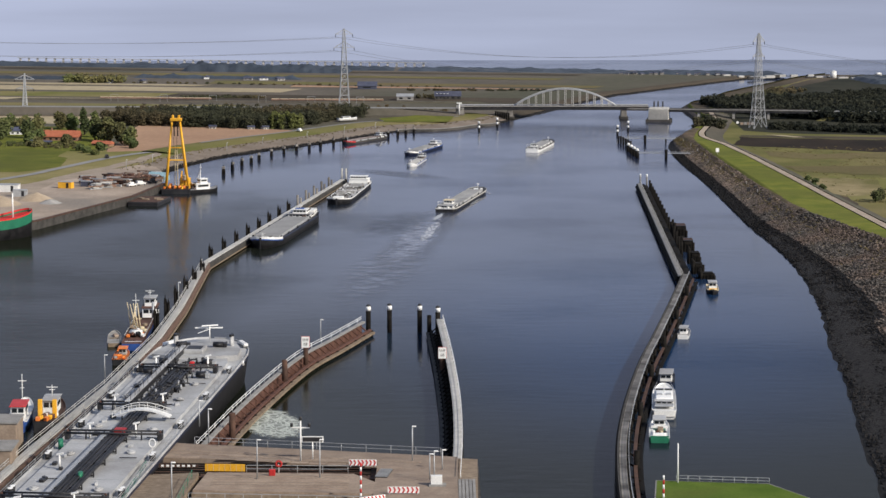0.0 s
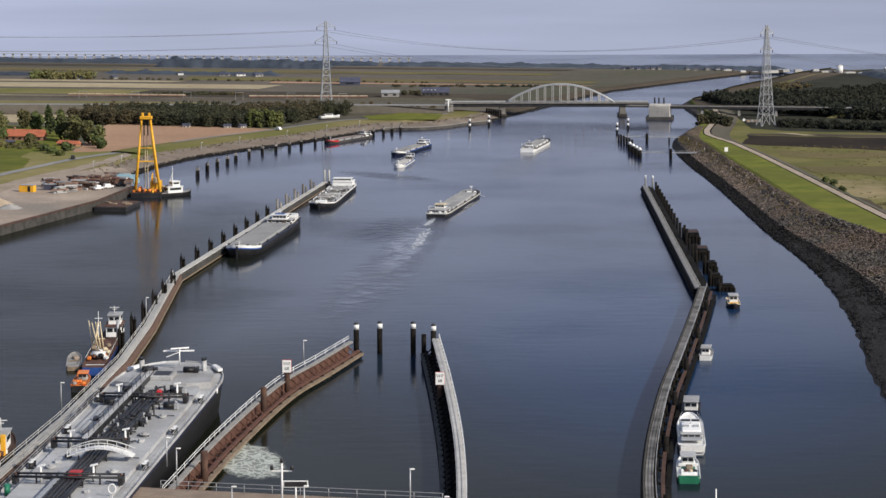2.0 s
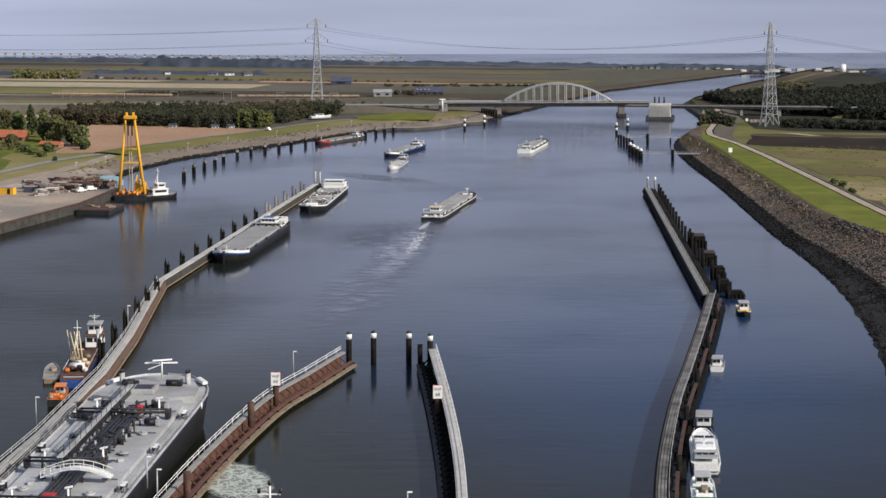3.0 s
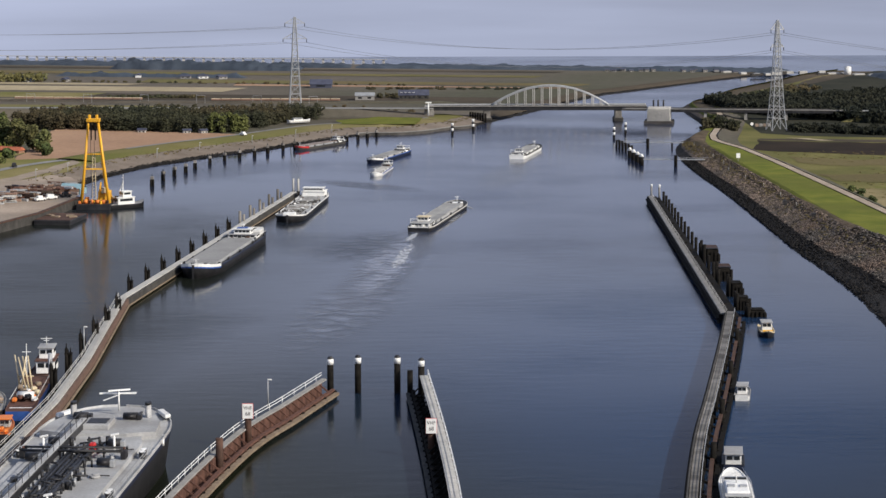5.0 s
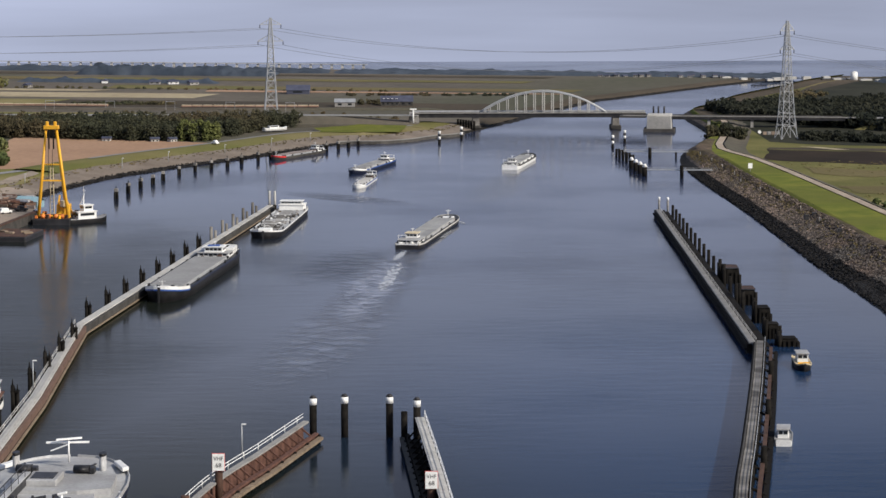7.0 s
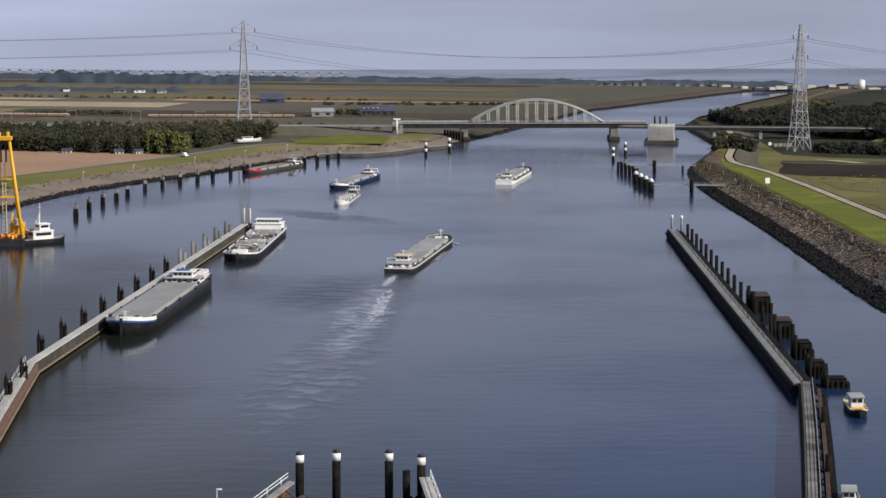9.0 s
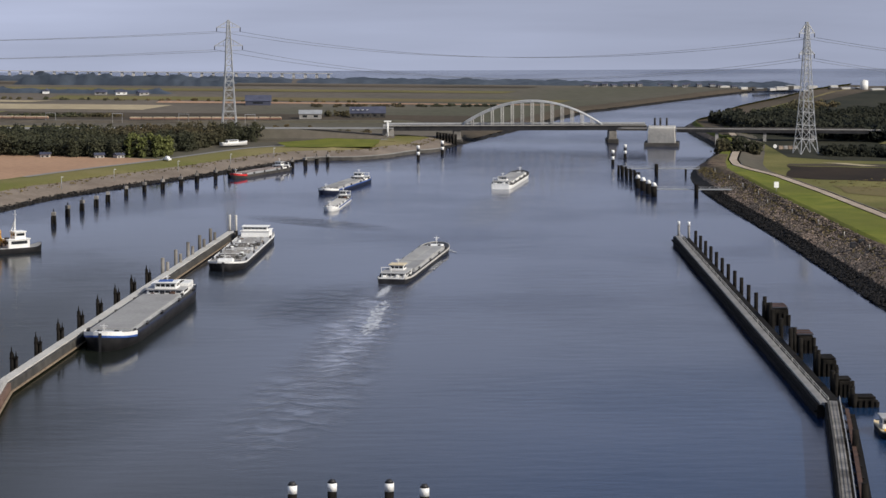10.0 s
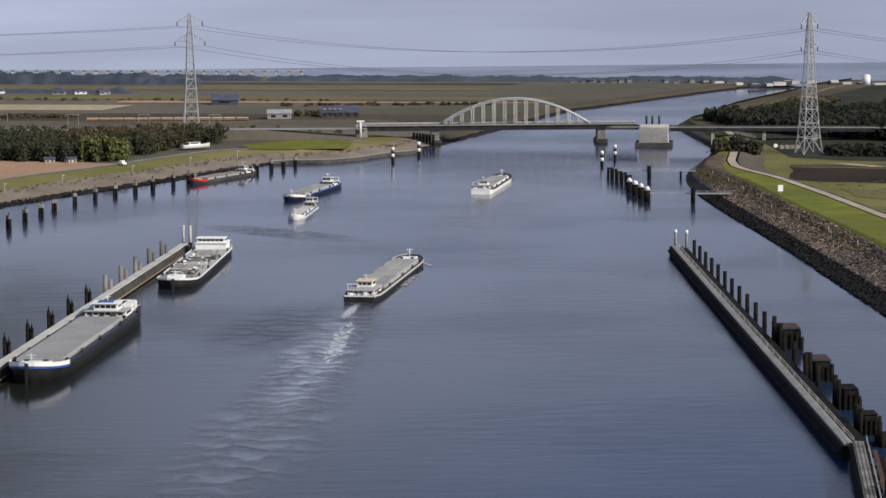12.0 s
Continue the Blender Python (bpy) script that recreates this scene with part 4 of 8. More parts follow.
def canopy(name, x0, x1, y0, y1, h, seed, key, label, step=3.0):
    """The closed, lumpy top of a wood seen from far off."""
    nx, ny = int((x1 - x0) / step), max(6, int((y1 - y0) / 5))
    verts, faces = [], []
    for j in range(ny + 1):
        for i in range(nx + 1):
            x, y = x0 + (x1 - x0) * i / nx, y0 + (y1 - y0) * j / ny
            p = Vector((x * 0.09, y * 0.09, seed * 3.7))
            lump = 0.62 + 0.45 * noise.noise(p) + 0.25 * noise.noise(p * 3.1) + 0.35 * noise.noise(Vector((x * 0.018, y * 0.02, seed)))
            edge = min(1.0, min(i, nx - i) / 4) * (0.0 if j in (0, ny) else 1.0)
            verts.append((x, y + 4 * noise.noise(p * 0.7), 2.0 + max(0.0, h * lump) * edge))
    for j in range(ny):
        for i in range(nx):
            a = j * (nx + 1) + i
            faces.append((a, a + 1, a + nx + 2, a + nx + 1))
    return tagged(raw(name, verts, faces, M[key], smooth=True), label, "trees", kind="stuff")


wood("wood", grove(1, [(-235, 800), (-184, 783), (-148, 779), (-104, 780), (-90, 806), (-74, 842), (-56, 872), (-80, 880), (-130, 856), (-218, 848)], 5.2), 11, "leaf_dark",
     "mixed dark autumn woodland behind the field", r=(3.6, 5.6), h=(8.5, 12.5), count=280, size=0.62)
wood("wood", fill(3, (-115, 782), (17, 3), (2, 9), (5, 3)), 13, "leaf_light", "pale yellow-green willows at the wood's edge", r=(2.5, 3.6), h=(11, 14), count=260, size=0.7)
# the next three woods carry cloud shade in their leaf colour
wood("wood", grove(4, [(218, 1010), (222, 930), (262, 890), (300, 862), (420, 840), (640, 850), (640, 1060), (300, 1040)], 6.6), 14, "leaf_shaded",
     "dense dark woodland beyond the pasture", r=(4.5, 6.2), h=(8, 12), count=110, size=1.25)
wood("wood", grove(27, [(226, 806), (300, 788), (440, 768), (520, 772), (520, 800), (300, 812), (230, 824)], 5.4), 44, "leaf_shaded",
     "dark thicket in front of the bridge ramp", r=(3.2, 4.6), h=(4, 7), count=120, size=0.9)
wood("wood", grove(30, [(300, 1050), (900, 1050), (900, 1180), (430, 1180)], 12.0), 47, "leaf_shaded", "dark woodland stretching to the far bend", r=(7, 10), h=(4, 8), count=90, size=1.3)
wood("wood", fill(28, (218, 1000), (120, 190), (30, -6), (24, 4)), 45, "leaf_dark", "dark scrub along the far canal bank", r=(3, 5), h=(3, 6), count=70, size=1.1)
wood("wood", fill(5, (-58, 898), (62, 2), (0, 8), (12, 1)), 15, "leaf_dark", "low dark bushes along the approach road", r=(1.5, 2.6), h=(2.5, 5), count=90, size=0.6)
wood("wood", fill(6, (-225, 1012), (70, 4), (0, 10), (20, 2)), 16, "leaf_dark", "dark thorn scrub in the polder", r=(2.2, 3.6), h=(1.4, 3), count=50, size=0.8)
canopy("wood", -520, -335, 1212, 1228, 4.0, 1, "far_leaf_hazed", "haze-tinted blue-grey distant woodland belt")
canopy("wood", -330, -150, 1250, 1266, 4.6, 2, "far_leaf_hazed", "haze-tinted blue-grey distant woodland belt beyond the fields")
wood("wood", grove(29, [(-372, 1168), (-318, 1172), (-318, 1192), (-372, 1188)], 7.0), 46, "leaf", "paler round grove in the polder", r=(5, 7), h=(7, 10), count=60, size=1.4)
canopy("wood", -305, -110, 1365, 1420, 10.5, 3, "far_leaf_hazed", "rounded distant copse on the horizon")
canopy("wood", -60, 420, 1425, 1480, 4.6, 4, "far_leaf_hazed", "distant belt of trees along the horizon")
canopy("wood", -760, -60, 1425, 1485, 4.2, 5, "far_leaf_hazed", "low distant hedges on the horizon")
canopy("wood", 470, 1000, 1290, 1380, 7.0, 6, "far_leaf_hazed", "distant haze-tinted blue-grey woodland past the bend")
wood("wood", fill(22, (-330, 1175), (330, -6), (0, 6), (40, 1)), 36, "leaf_dark", "thin dark hedge across the polder", r=(1.5, 3.0), h=(1.0, 2.4), count=40, size=0.8)
wood("wood", fill(23, (-40, 1120), (150, 18), (0, 12), (18, 2)), 37, "leaf_dark", "dark scrub beside the far canal", r=(2, 3.6), h=(1.2, 2.6), count=40, size=0.9)
wood("wood", fill(24, (-180, 930), (150, 10), (0, 12), (16, 1)), 38, "leaf_dark", "scattered bushes below the railway", r=(1.6, 2.8), h=(2, 4), count=60, size=0.7)
wood("wood", fill(25, (-300, 705), (50, 40), (-14, 34), (10, 6)), 39, "leaf", "dense farm trees round the houses", r=(3.2, 5), h=(7, 12), count=220, size=0.8)
wood("wood", fill(31, (-255, 676), (50, -10), (-3, 12), (12, 2)), 48, "leaf", "garden shrubs in front of the farmhouse", r=(1.4, 2.4), h=(2, 4), count=120, size=0.5)
wood("wood", fill(32, (-330, 690), (50, 6), (-4, 24), (10, 4)), 49, "leaf_dark", "dark trees round the farm cottages", r=(3, 4.4), h=(6, 10), count=180, size=0.8)
wood("wood", fill(26, (-26, 1034), (18, 2), (0, 6), (6, 1)), 41, "leaf_dark", "dark trees beside the barns", r=(2, 3.5), h=(4, 7), count=80, size=0.8)
bush_label = "dense dark green bush below the bridge ramp"
for i, (x, y, h, r) in enumerate([(175, 808, 9.5, 6.5), (183, 810, 10.5, 7.0), (190, 808, 8.5, 5.5)]):
    tree((x, y, 2.4), h, r, "leaf_dark", bush_label, 40 + i, "bushes by the ramp", 700, 0.8)
for i, (x, y, h, r) in enumerate([(-205, 705, 15, 6), (-196, 698, 16, 7), (-188, 692, 14, 6), (-181, 684, 12, 5.5), (-212, 722, 17, 4), (-176, 672, 6, 3), (-222, 735, 18, 3.5), (-250, 715, 12, 6), (-262, 708, 13, 6), (-240, 690, 7, 4), (-230, 676, 6, 3.5), (-216, 682, 7, 4), (-196, 652, 3.5, 3), (-189, 643, 3, 2.6), (-191, 662, 5, 3.2), (-202, 660, 4, 3), (-237, 698, 8, 4.5), (-246, 765, 12, 6), (-232, 742, 13, 5)]):
    tree((x, y, 2.7), h, r, "leaf", "dark green broadleaf tree beside the farmhouse", 60 + i, "farm trees", 800, 0.85)
for i, (x, y, h, r) in enumerate([(190, 512, 6, 3.0), (194, 516, 6.5, 3.4), (200, 512, 5, 3.0), (177, 545, 3, 2.0), (175, 552, 2.5, 1.6), (178, 572, 3.2, 2.4), (180, 566, 2.8, 2.2)]):
    tree((x, y, 3.0), h, r, "leaf", "round dark bush beside the service road", 90 + i, "roadside bushes", 300, 0.5)


# loose armour stones on the banks
def stones(name, pts, lo, hi, y0, y1, count, seed, label, sign=1, big=1.0, key="stone"):
    rng = random.Random(seed)
    use = [(p, q) for p, q in zip(pts, normals_of(pts)) if y0 <= p.y <= y1]
    verts, faces = [], []
    for _ in range(count):
        k = rng.random() ** 1.35 * (len(use) - 1)
        i = int(k)
        p = use[i][0].lerp(use[i + 1][0], k - i)
        q = use[i][1]
        o = rng.uniform(lo, hi)
        z = float(np.interp(o, (0, 5.8, 12.2, 13, 14.5, 16, 17.2, 18.2), (0, 2.25, 4.45, 4.98, 5.8, 6.6, 7.1, 7.25))) + 0.1 if sign > 0 else o * 0.19
        if sign > 0:
            o *= max(narrowing(p.y), 1)
        c = Vector((p.x + q.x * sign * o, p.y + q.y * sign * o, z + 0.15))
        s = rng.uniform(0.35, 0.85) * big
        n = len(verts)
        d = [(1, 0, 0), (0, 1, 0), (-1, 0, 0), (0, -1, 0)]
        g = rng.uniform(0, 1.6)
        for j, (x, y, _z) in enumerate(d):
            e = s * rng.uniform(0.7, 1.3)
            verts.append((c.x + (x * math.cos(g) - y * math.sin(g)) * e, c.y + (x * math.sin(g) + y * math.cos(g)) * e, c.z + rng.uniform(-0.1, 0.2) * s))
        verts.append((c.x + rng.uniform(-0.2, 0.2) * s, c.y + rng.uniform(-0.2, 0.2) * s, c.z + s * rng.uniform(0.45, 0.85)))
        verts.append((c.x, c.y, c.z - s * 0.6))
        for j in range(4):
            faces.append((n + j, n + (j + 1) % 4, n + 4))
            faces.append((n + (j + 1) % 4, n + j, n + 5))
    return tagged(raw(name, verts, faces, M[key]), label, "stones", kind="stuff")


rng = random.Random(77)
verts, faces = [], []
for _ in range(1500):
    x, y = rng.uniform(182, 420), rng.uniform(430, 715)
    if noise.noise(Vector((x * 0.02, y * 0.03, 1.0))) > -0.05:
        leaves(rng, verts, faces, (x, y, 3.1), (rng.uniform(0.6, 2.2), rng.uniform(0.4, 1.0), 0.3), 10, 0.35)
tagged(raw("tussocks", verts, faces, M["meadow"]), "scattered rough tussocks in the pasture", "grass", kind="stuff")
verts, faces = [], []
for p, q in zip(right_pts, normals_of(right_pts)):
    if 330 < p.y < 745:
        k = narrowing(p.y)
        for _ in range(26):
            o = rng.triangular(6.5, 16.5, 13.6) * k
            z = (float(np.interp(o / k, (6, 12.2, 16, 18), (2.4, 4.5, 6.6, 7.1)))) * (0.5 + 0.5 * min(k, 1))
            leaves(rng, verts, faces, (p.x + q.x * o + rng.uniform(-2, 2), p.y + q.y * o + rng.uniform(-2.5, 2.5), z), (rng.uniform(0.3, 0.9), rng.uniform(0.3, 0.9), 0.3), 7, 0.3)
tagged(raw("bank_weeds", verts, faces, M["weeds"]), "dry weeds growing between the stones of the bank", "grass", kind="stuff")
verts, faces = [], []
for p, q in zip(shore_pts, normals_of(shore_pts)):
    for _ in range(4):
        o = rng.uniform(10, 21)
        leaves(rng, verts, faces, (p.x - q.x * o, p.y - q.y * o + rng.uniform(-2.5, 2.5), 3.0), (rng.uniform(0.4, 1.4), rng.uniform(0.4, 1.0), 0.3), 7, 0.32)
tagged(raw("shore_weeds", verts, faces, M["weeds"]), "dry weeds along the upper edge of the strand", "grass", kind="stuff")
stones("armour_stones", right_pts, 0.2, 5.0, 185, 700, 12000, 31, "loose black wet stones at the waterline", big=0.7, key="stone_wet")
stones("armour_stones", right_pts, 5.2, 12.2, 185, 540, 21000, 34, "loose dark basalt stones on the bank slope", big=0.62)
stones("armour_stones", right_pts, 5.0, 12.0, 500, 700, 5200, 32, "loose brown and grey stones on the bank slope", big=0.74, key="stone_brown")
stones("armour_stones", right_pts, 5.0, 14.5, 395, 530, 3400, 35, "loose dark stones with pale specks on the bank", big=0.74, key="stone")
stones("armour_stones", right_pts, 12.0, 15.8, 470, 690, 3000, 36, "scattered brown stones on the upper bank", big=0.6, key="stone_brown")
stones("armour_stones", right_pts, 4.0, 12.4, 190, 330, 9000, 37, "loose dark stones on the broad bank near the lock", big=0.8, key="stone")
stones("armour_stones", right_pts, 12.0, 18.0, 190, 470, 9000, 38, "dark and brown stones on the upper bank near the lock", big=0.75, key="stone")
stones("armour_stones", left_pts, 0.0, 4.6, 560, 790, 1500, 33, "loose dark stones along the far shore", sign=-1, big=0.75, key="stone_wet")
setting(strip("road_3", smooth_path([Vector(p) for p in ((-330, 395), (-260, 470), (-205, 556), (-192, 589), (-178, 631), (-163, 655), (-146, 668))], 6.0), [(-2.4, 3.12), (2.4, 3.12)], M["asphalt"]),
        "pale asphalt road past the works yard", "road")
# ---- ships ----
def hull_rows(L, W, draft, free, bow, stern, sheer, flare=0.06):
    """Stations from stern (-L/2) to bow (+L/2): y, half width at deck, half width low, deck height."""
    rows = []
    for i in range(25):
        s = 1 - (1 - i / 24) ** 1.8
        y = (s - 0.5) * L
        w = W / 2
        if s > 1 - bow:
            k = (s - (1 - bow)) / bow
            w *= math.sqrt(max(0.0, 1 - k ** 2.4)) * 0.94 + 0.06
        if s < stern:
            k = (stern - s) / stern
            w *= 1 - 0.16 * k ** 2
        z = free + sheer * max(0, (s - 0.8) / 0.2) ** 2 + sheer * 0.45 * max(0, (0.14 - s) / 0.14) ** 2
        low = w * (1 - flare) if s < 1 - bow else w * (1 - flare - 0.25 * (s - 1 + bow) / bow)
        rows.append((y, w, low, z))
    return rows


def hull(parent, rows, draft, material, name="hull"):
    bm = B()
    ring = []
    for y, w, low, z in rows:
        ring.append([bm.verts.new(v) for v in ((-w, y, z), (-low, y, -draft), (low, y, -draft), (w, y, z))])
    for a, b in zip(ring, ring[1:]):
        for i in range(3):
            f = bm.faces.new((a[i], a[i + 1], b[i + 1], b[i]))
            f.smooth = i != 1
    bm.faces.new(ring[0])
    bm.faces.new(ring[-1][::-1])
    bmesh.ops.recalc_face_normals(bm, faces=bm.faces[:])
    return part(name, bm, material, parent)


def plate(parent, rows, dz, inset, material, name="deck", thick=0.12):
    """A deck plate between the hull sides."""
    bm = B()
    pr = None
    for y, w, low, z in rows:
        cur = [bm.verts.new(v) for v in ((-w + inset, y, z + dz), (w - inset, y, z + dz))] if w > inset + 0.05 else [bm.verts.new((-0.03, y, z + dz)), bm.verts.new((0.03, y, z + dz))]
        if pr:
            bm.faces.new((pr[0], pr[1], cur[1], cur[0]))
        pr = cur
    bmesh.ops.recalc_face_normals(bm, faces=bm.faces[:])
    for f in bm.faces:
        if f.normal.z < 0:
            f.normal_flip()
    return part(name, bm, material, parent)


def band(parent, rows, z_lo, z_hi, out, material, name, s0=0, s1=None):
    """A belt along both hull sides, between two heights under (or over) the deck edge."""
    bm = B()
    use = rows[s0:s1]
    for sgn in (-1, 1):
        pr = None
        for y, w, low, z in use:
            cur = [bm.verts.new((sgn * (w + out), y, z + h)) for h in (z_lo, z_hi)] + [bm.verts.new((sgn * max(0.0, w - 0.12), y, z + h)) for h in (z_hi, z_lo)]
            if pr:
                for i in range(4):
                    j = (i + 1) % 4
                    bm.faces.new((pr[i], pr[j], cur[j], cur[i]))
            pr = cur
    bmesh.ops.recalc_face_normals(bm, faces=bm.faces[:])
    return part(name, bm, material, parent)


def cabin(parent, c, s, name="wheelhouse", glass=True, roof=None, wall=None):
    """A ship's house with a window band and a roof."""
    w = part(name, box(B(), c, s, bevel=0.08), wall or M["white"], parent)
    if glass:
        n = max(2, int(s[0] / 1.3))
        pw = s[0] * 0.9 / n
        for sg in (-1, 1):
            for i in range(n):
                part("window", box(B(), (c[0] + (i - (n - 1) / 2) * pw, c[1] + sg * s[1] / 2, c[2] + s[2] * 0.18), (pw * 0.8, 0.1, s[2] * 0.36)), M["glass"], w)
            part("window", box(B(), (c[0] + sg * s[0] / 2, c[1], c[2] + s[2] * 0.18), (0.1, s[1] * 0.75, s[2] * 0.36)), M["glass"], w)
    part("roof", box(B(), (c[0], c[1], c[2] + s[2] / 2 + 0.1), (s[0] + 0.5, s[1] + 0.5, 0.2), bevel=0.05), roof or M["deck_grey"], w)
    return w


def mast(parent, at, h, arms=1.2):
    bm = B()
    rod(bm, at, (at[0], at[1], at[2] + h), 0.12, 0.06, seg=6)
    bar(bm, (at[0] - arms, at[1], at[2] + h * 0.8), (at[0] + arms, at[1], at[2] + h * 0.8), 0.12, 0.12)
    bar(bm, (at[0] - arms * 0.5, at[1], at[2] + h * 0.6), (at[0] + arms * 0.5, at[1], at[2] + h * 0.6), 0.1, 0.1)
    part("mast", bm, M["white"], parent)


def bollards(parent, rows, ks, inset=0.6):
    bm = B()
    for dy in (-0.35, 0.35):
        rod(bm, (0, dy, 0), (0, dy, 0.7), 0.2, 0.24, seg=8)
    me = mesh_of("bollard", bm, M["steel_dark"])
    places = []
    for k in ks:
        y, w, low, z = rows[k]
        places += [pose(w - inset, y, z), pose(-w + inset, y, z)]
    repeat("bollard", me, parent, places)


def dry_barge(label, near, far, W, free, bow_near, hullmat, coammat, hold, group="", bowmat=None, wheel=M["white"], roofmat=None, belt=None, low=1.0, deckmat=M["steel_dark"], sections=3, halves=2, bow_len=0.13):
    """A motor barge with a long covered hold; near and far are its ends on the plan."""
    (cx, cy), L, rz = between(near, far)
    b = thing("cargo_barge", label, "barge", (cx, cy, 0), rz + (180 if bow_near else 0), group)
    rows = hull_rows(L, W, 1.0, free, bow_len, 0.08, free * 0.55)
    hull(b, rows, 1.2, hullmat)
    plate(b, rows, -0.05, 0.1, deckmat)
    if bowmat:
        band(b, rows, -0.5, 0.35, 0.03, bowmat, "bow_band", 16)
    if belt:
        band(b, rows, -0.35, 0.12, 0.04, belt, "rubbing_strake", 0, 17 if bowmat else None)
    y0, y1 = -L * 0.29, L * 0.37
    cw = W * 0.76
    bm = B()
    for sg in (-1, 1):
        box(bm, (sg * cw / 2, (y0 + y1) / 2, free + 0.3 * low), (0.3, y1 - y0, 0.8 * low))
        box(bm, (0, y0 if sg < 0 else y1, free + 0.3 * low), (cw, 0.3, 0.8 * low))
    part("coaming", bm, coammat, b)
    n = sections
    part("hold_floor", box(B(), (0, (y0 + y1) / 2, free + 0.5 * low), (cw, y1 - y0, 0.1)), M["steel_dark"], b)
    me = mesh_of("hatch_cover", box(B(), (0, 0, 0), (cw / halves - 0.05, (y1 - y0) / n - 0.35, 0.25), bevel=0.06), hold)
    repeat("hatch_cover", me, b, [pose(sx * cw / 4, y0 + (y1 - y0) * (i + 0.5) / n, free + 0.75 * low + 0.05 * (i % 2), 0, -sx * 2.5, 0) for i in range(n) for sx in ((-1, 1) if halves == 2 else (0,))])
    cabin(b, (0, -L * 0.40, free + 0.6), (W * 0.74, L * 0.13, 1.3), "deckhouse", wall=wheel)
    cabin(b, (0, -L * 0.37, free + 2.0), (W * 0.44, L * 0.055, 1.7), "wheelhouse", roof=roofmat, wall=wheel)
    part("bow_deck", box(B(), (0, L * 0.42, free + 0.4), (W * 0.5, L * 0.05, 0.6), bevel=0.1), M["white"], b)
    mast(b, (0, L * 0.45, free + 0.6), 2.4, 0.9)
    mast(b, (0, -L * 0.37, free + 2.9), 1.6, 0.7)
    part("transom_rail", box(B(), (0, -L / 2 - 0.03, free + free * 0.2), (W * 0.8, 0.12, 0.4)), M["white"], b)
    # gear crowded on the stern and bow decks
    for i in range(8):
        gx, gy = (-0.36 + 0.1 * i) * W, -L * (0.475 if i % 2 else 0.325)
        part("deck_gear", box(B(), (gx, gy, free + 0.35), (0.7 + 0.3 * (i % 3), 0.8, 0.5 + 0.35 * (i % 3)), rz=19 * i, bevel=0.08), M[("steel_dark", "white", "rust", "deck_grey")[i % 4]], b)
    for sx in (-1, 1):
        part("winch", rod(B(), (sx * W * 0.12, L * 0.4, free + 0.6), (sx * W * 0.2, L * 0.4, free + 0.6), 0.4, seg=10), M["steel_dark"], b)
        part("side_rail", box(B(), (sx * W * 0.455, 0, free + 0.55), (0.06, L * 0.6, 0.06)), M["steel_grey"], b)
    part("stern_frame", bar(bar(bar(B(), (-W * 0.4, -L * 0.44, free), (-W * 0.4, -L * 0.44, free + 2.6), 0.14, 0.14), (-W * 0.1, -L * 0.44, free), (-W * 0.1, -L * 0.44, free + 2.6), 0.14, 0.14), (-W * 0.42, -L * 0.44, free + 2.6), (-W * 0.08, -L * 0.44, free + 2.6), 0.16, 0.16), M["white"], b)
    bollards(b, rows, (1, 4, 8, 12, 16))
    return b, rows, L


def tank_barge(label, near, far, W, free, bow_near):
    (cx, cy), L, rz = between(near, far)
    b = thing("tank_barge", label, "barge", (cx, cy, 0), rz + (180 if bow_near else 0))
    rows = hull_rows(L, W, 1.0, free, 0.12, 0.06, 0.9)
    hull(b, rows, 1.2, M["steel_dark"])
    plate(b, rows, -0.04, 0.1, M["deck_grey"])
    band(b, rows, -0.3, 0.15, 0.04, M["white"], "rubbing_strake")
    rng = random.Random(5)
    bm = B()
    for x in (-1.0, -0.5, 0.0, 0.5, 1.0):
        rod(bm, (x, -L * 0.3, free + 0.55), (x, L * 0.36, free + 0.55), 0.14, seg=6)
    part("pipes", bm, M["concrete"], b)
    for i in range(16):
        y = -L * 0.28 + L * 0.64 * i / 15
        for sg in (-1, 1):
            x = sg * rng.uniform(0.16, 0.36) * W
            k = part("tank_hatch", rod(B(), (x, y, free - 0.1), (x, y, free + rng.uniform(0.5, 1.1)), rng.uniform(0.3, 0.6), seg=8), rng.choice([M["concrete"], M["white"], M["deck_grey"], M["concrete_dark"]]), b)
        part("manifold", bar(B(), (-W * 0.36, y + 1, free + 0.6), (W * 0.36, y + 1, free + 0.6), 0.25, 0.3), rng.choice([M["deck_grey"], M["concrete_dark"], M["concrete"]]), b)
    cabin(b, (0, -L * 0.42, free + 0.9), (W * 0.8, L * 0.09, 1.8), "deckhouse", glass=False, roof=M["white"])
    part("crane_arch", tube(B(), [Vector((W * 0.14 * math.cos(g), L * 0.38, free + 1.7 * math.sin(g))) for g in (math.pi * i / 10 for i in range(11))], 0.11), M["steel_grey"], b)
    for i in range(60):
        x, y, h = rng.uniform(-0.38, 0.38) * W, rng.uniform(-0.3, 0.34) * L, rng.uniform(0.3, 0.9)
        part("deck_fitting", box(B(), (x, y, free + h / 2 - 0.05), (rng.uniform(0.3, 1.2), rng.uniform(0.3, 0.9), h), rz=rng.uniform(0, 90), bevel=0.05), M[rng.choice(("concrete", "concrete_dark", "deck_grey", "plank_brown", "white"))], b)
    cabin(b, (0, -L * 0.40, free + 2.5), (W * 0.72, L * 0.05, 1.3), "wheelhouse", roof=M["white"])
    part("bow_deck", box(B(), (0, L * 0.43, free + 0.7), (W * 0.4, L * 0.05, 1.0), bevel=0.1), M["white"], b)
    mast(b, (0, L * 0.45, free + 0.6), 2.2)
    bollards(b, rows, (2, 5, 10, 15))
    return b


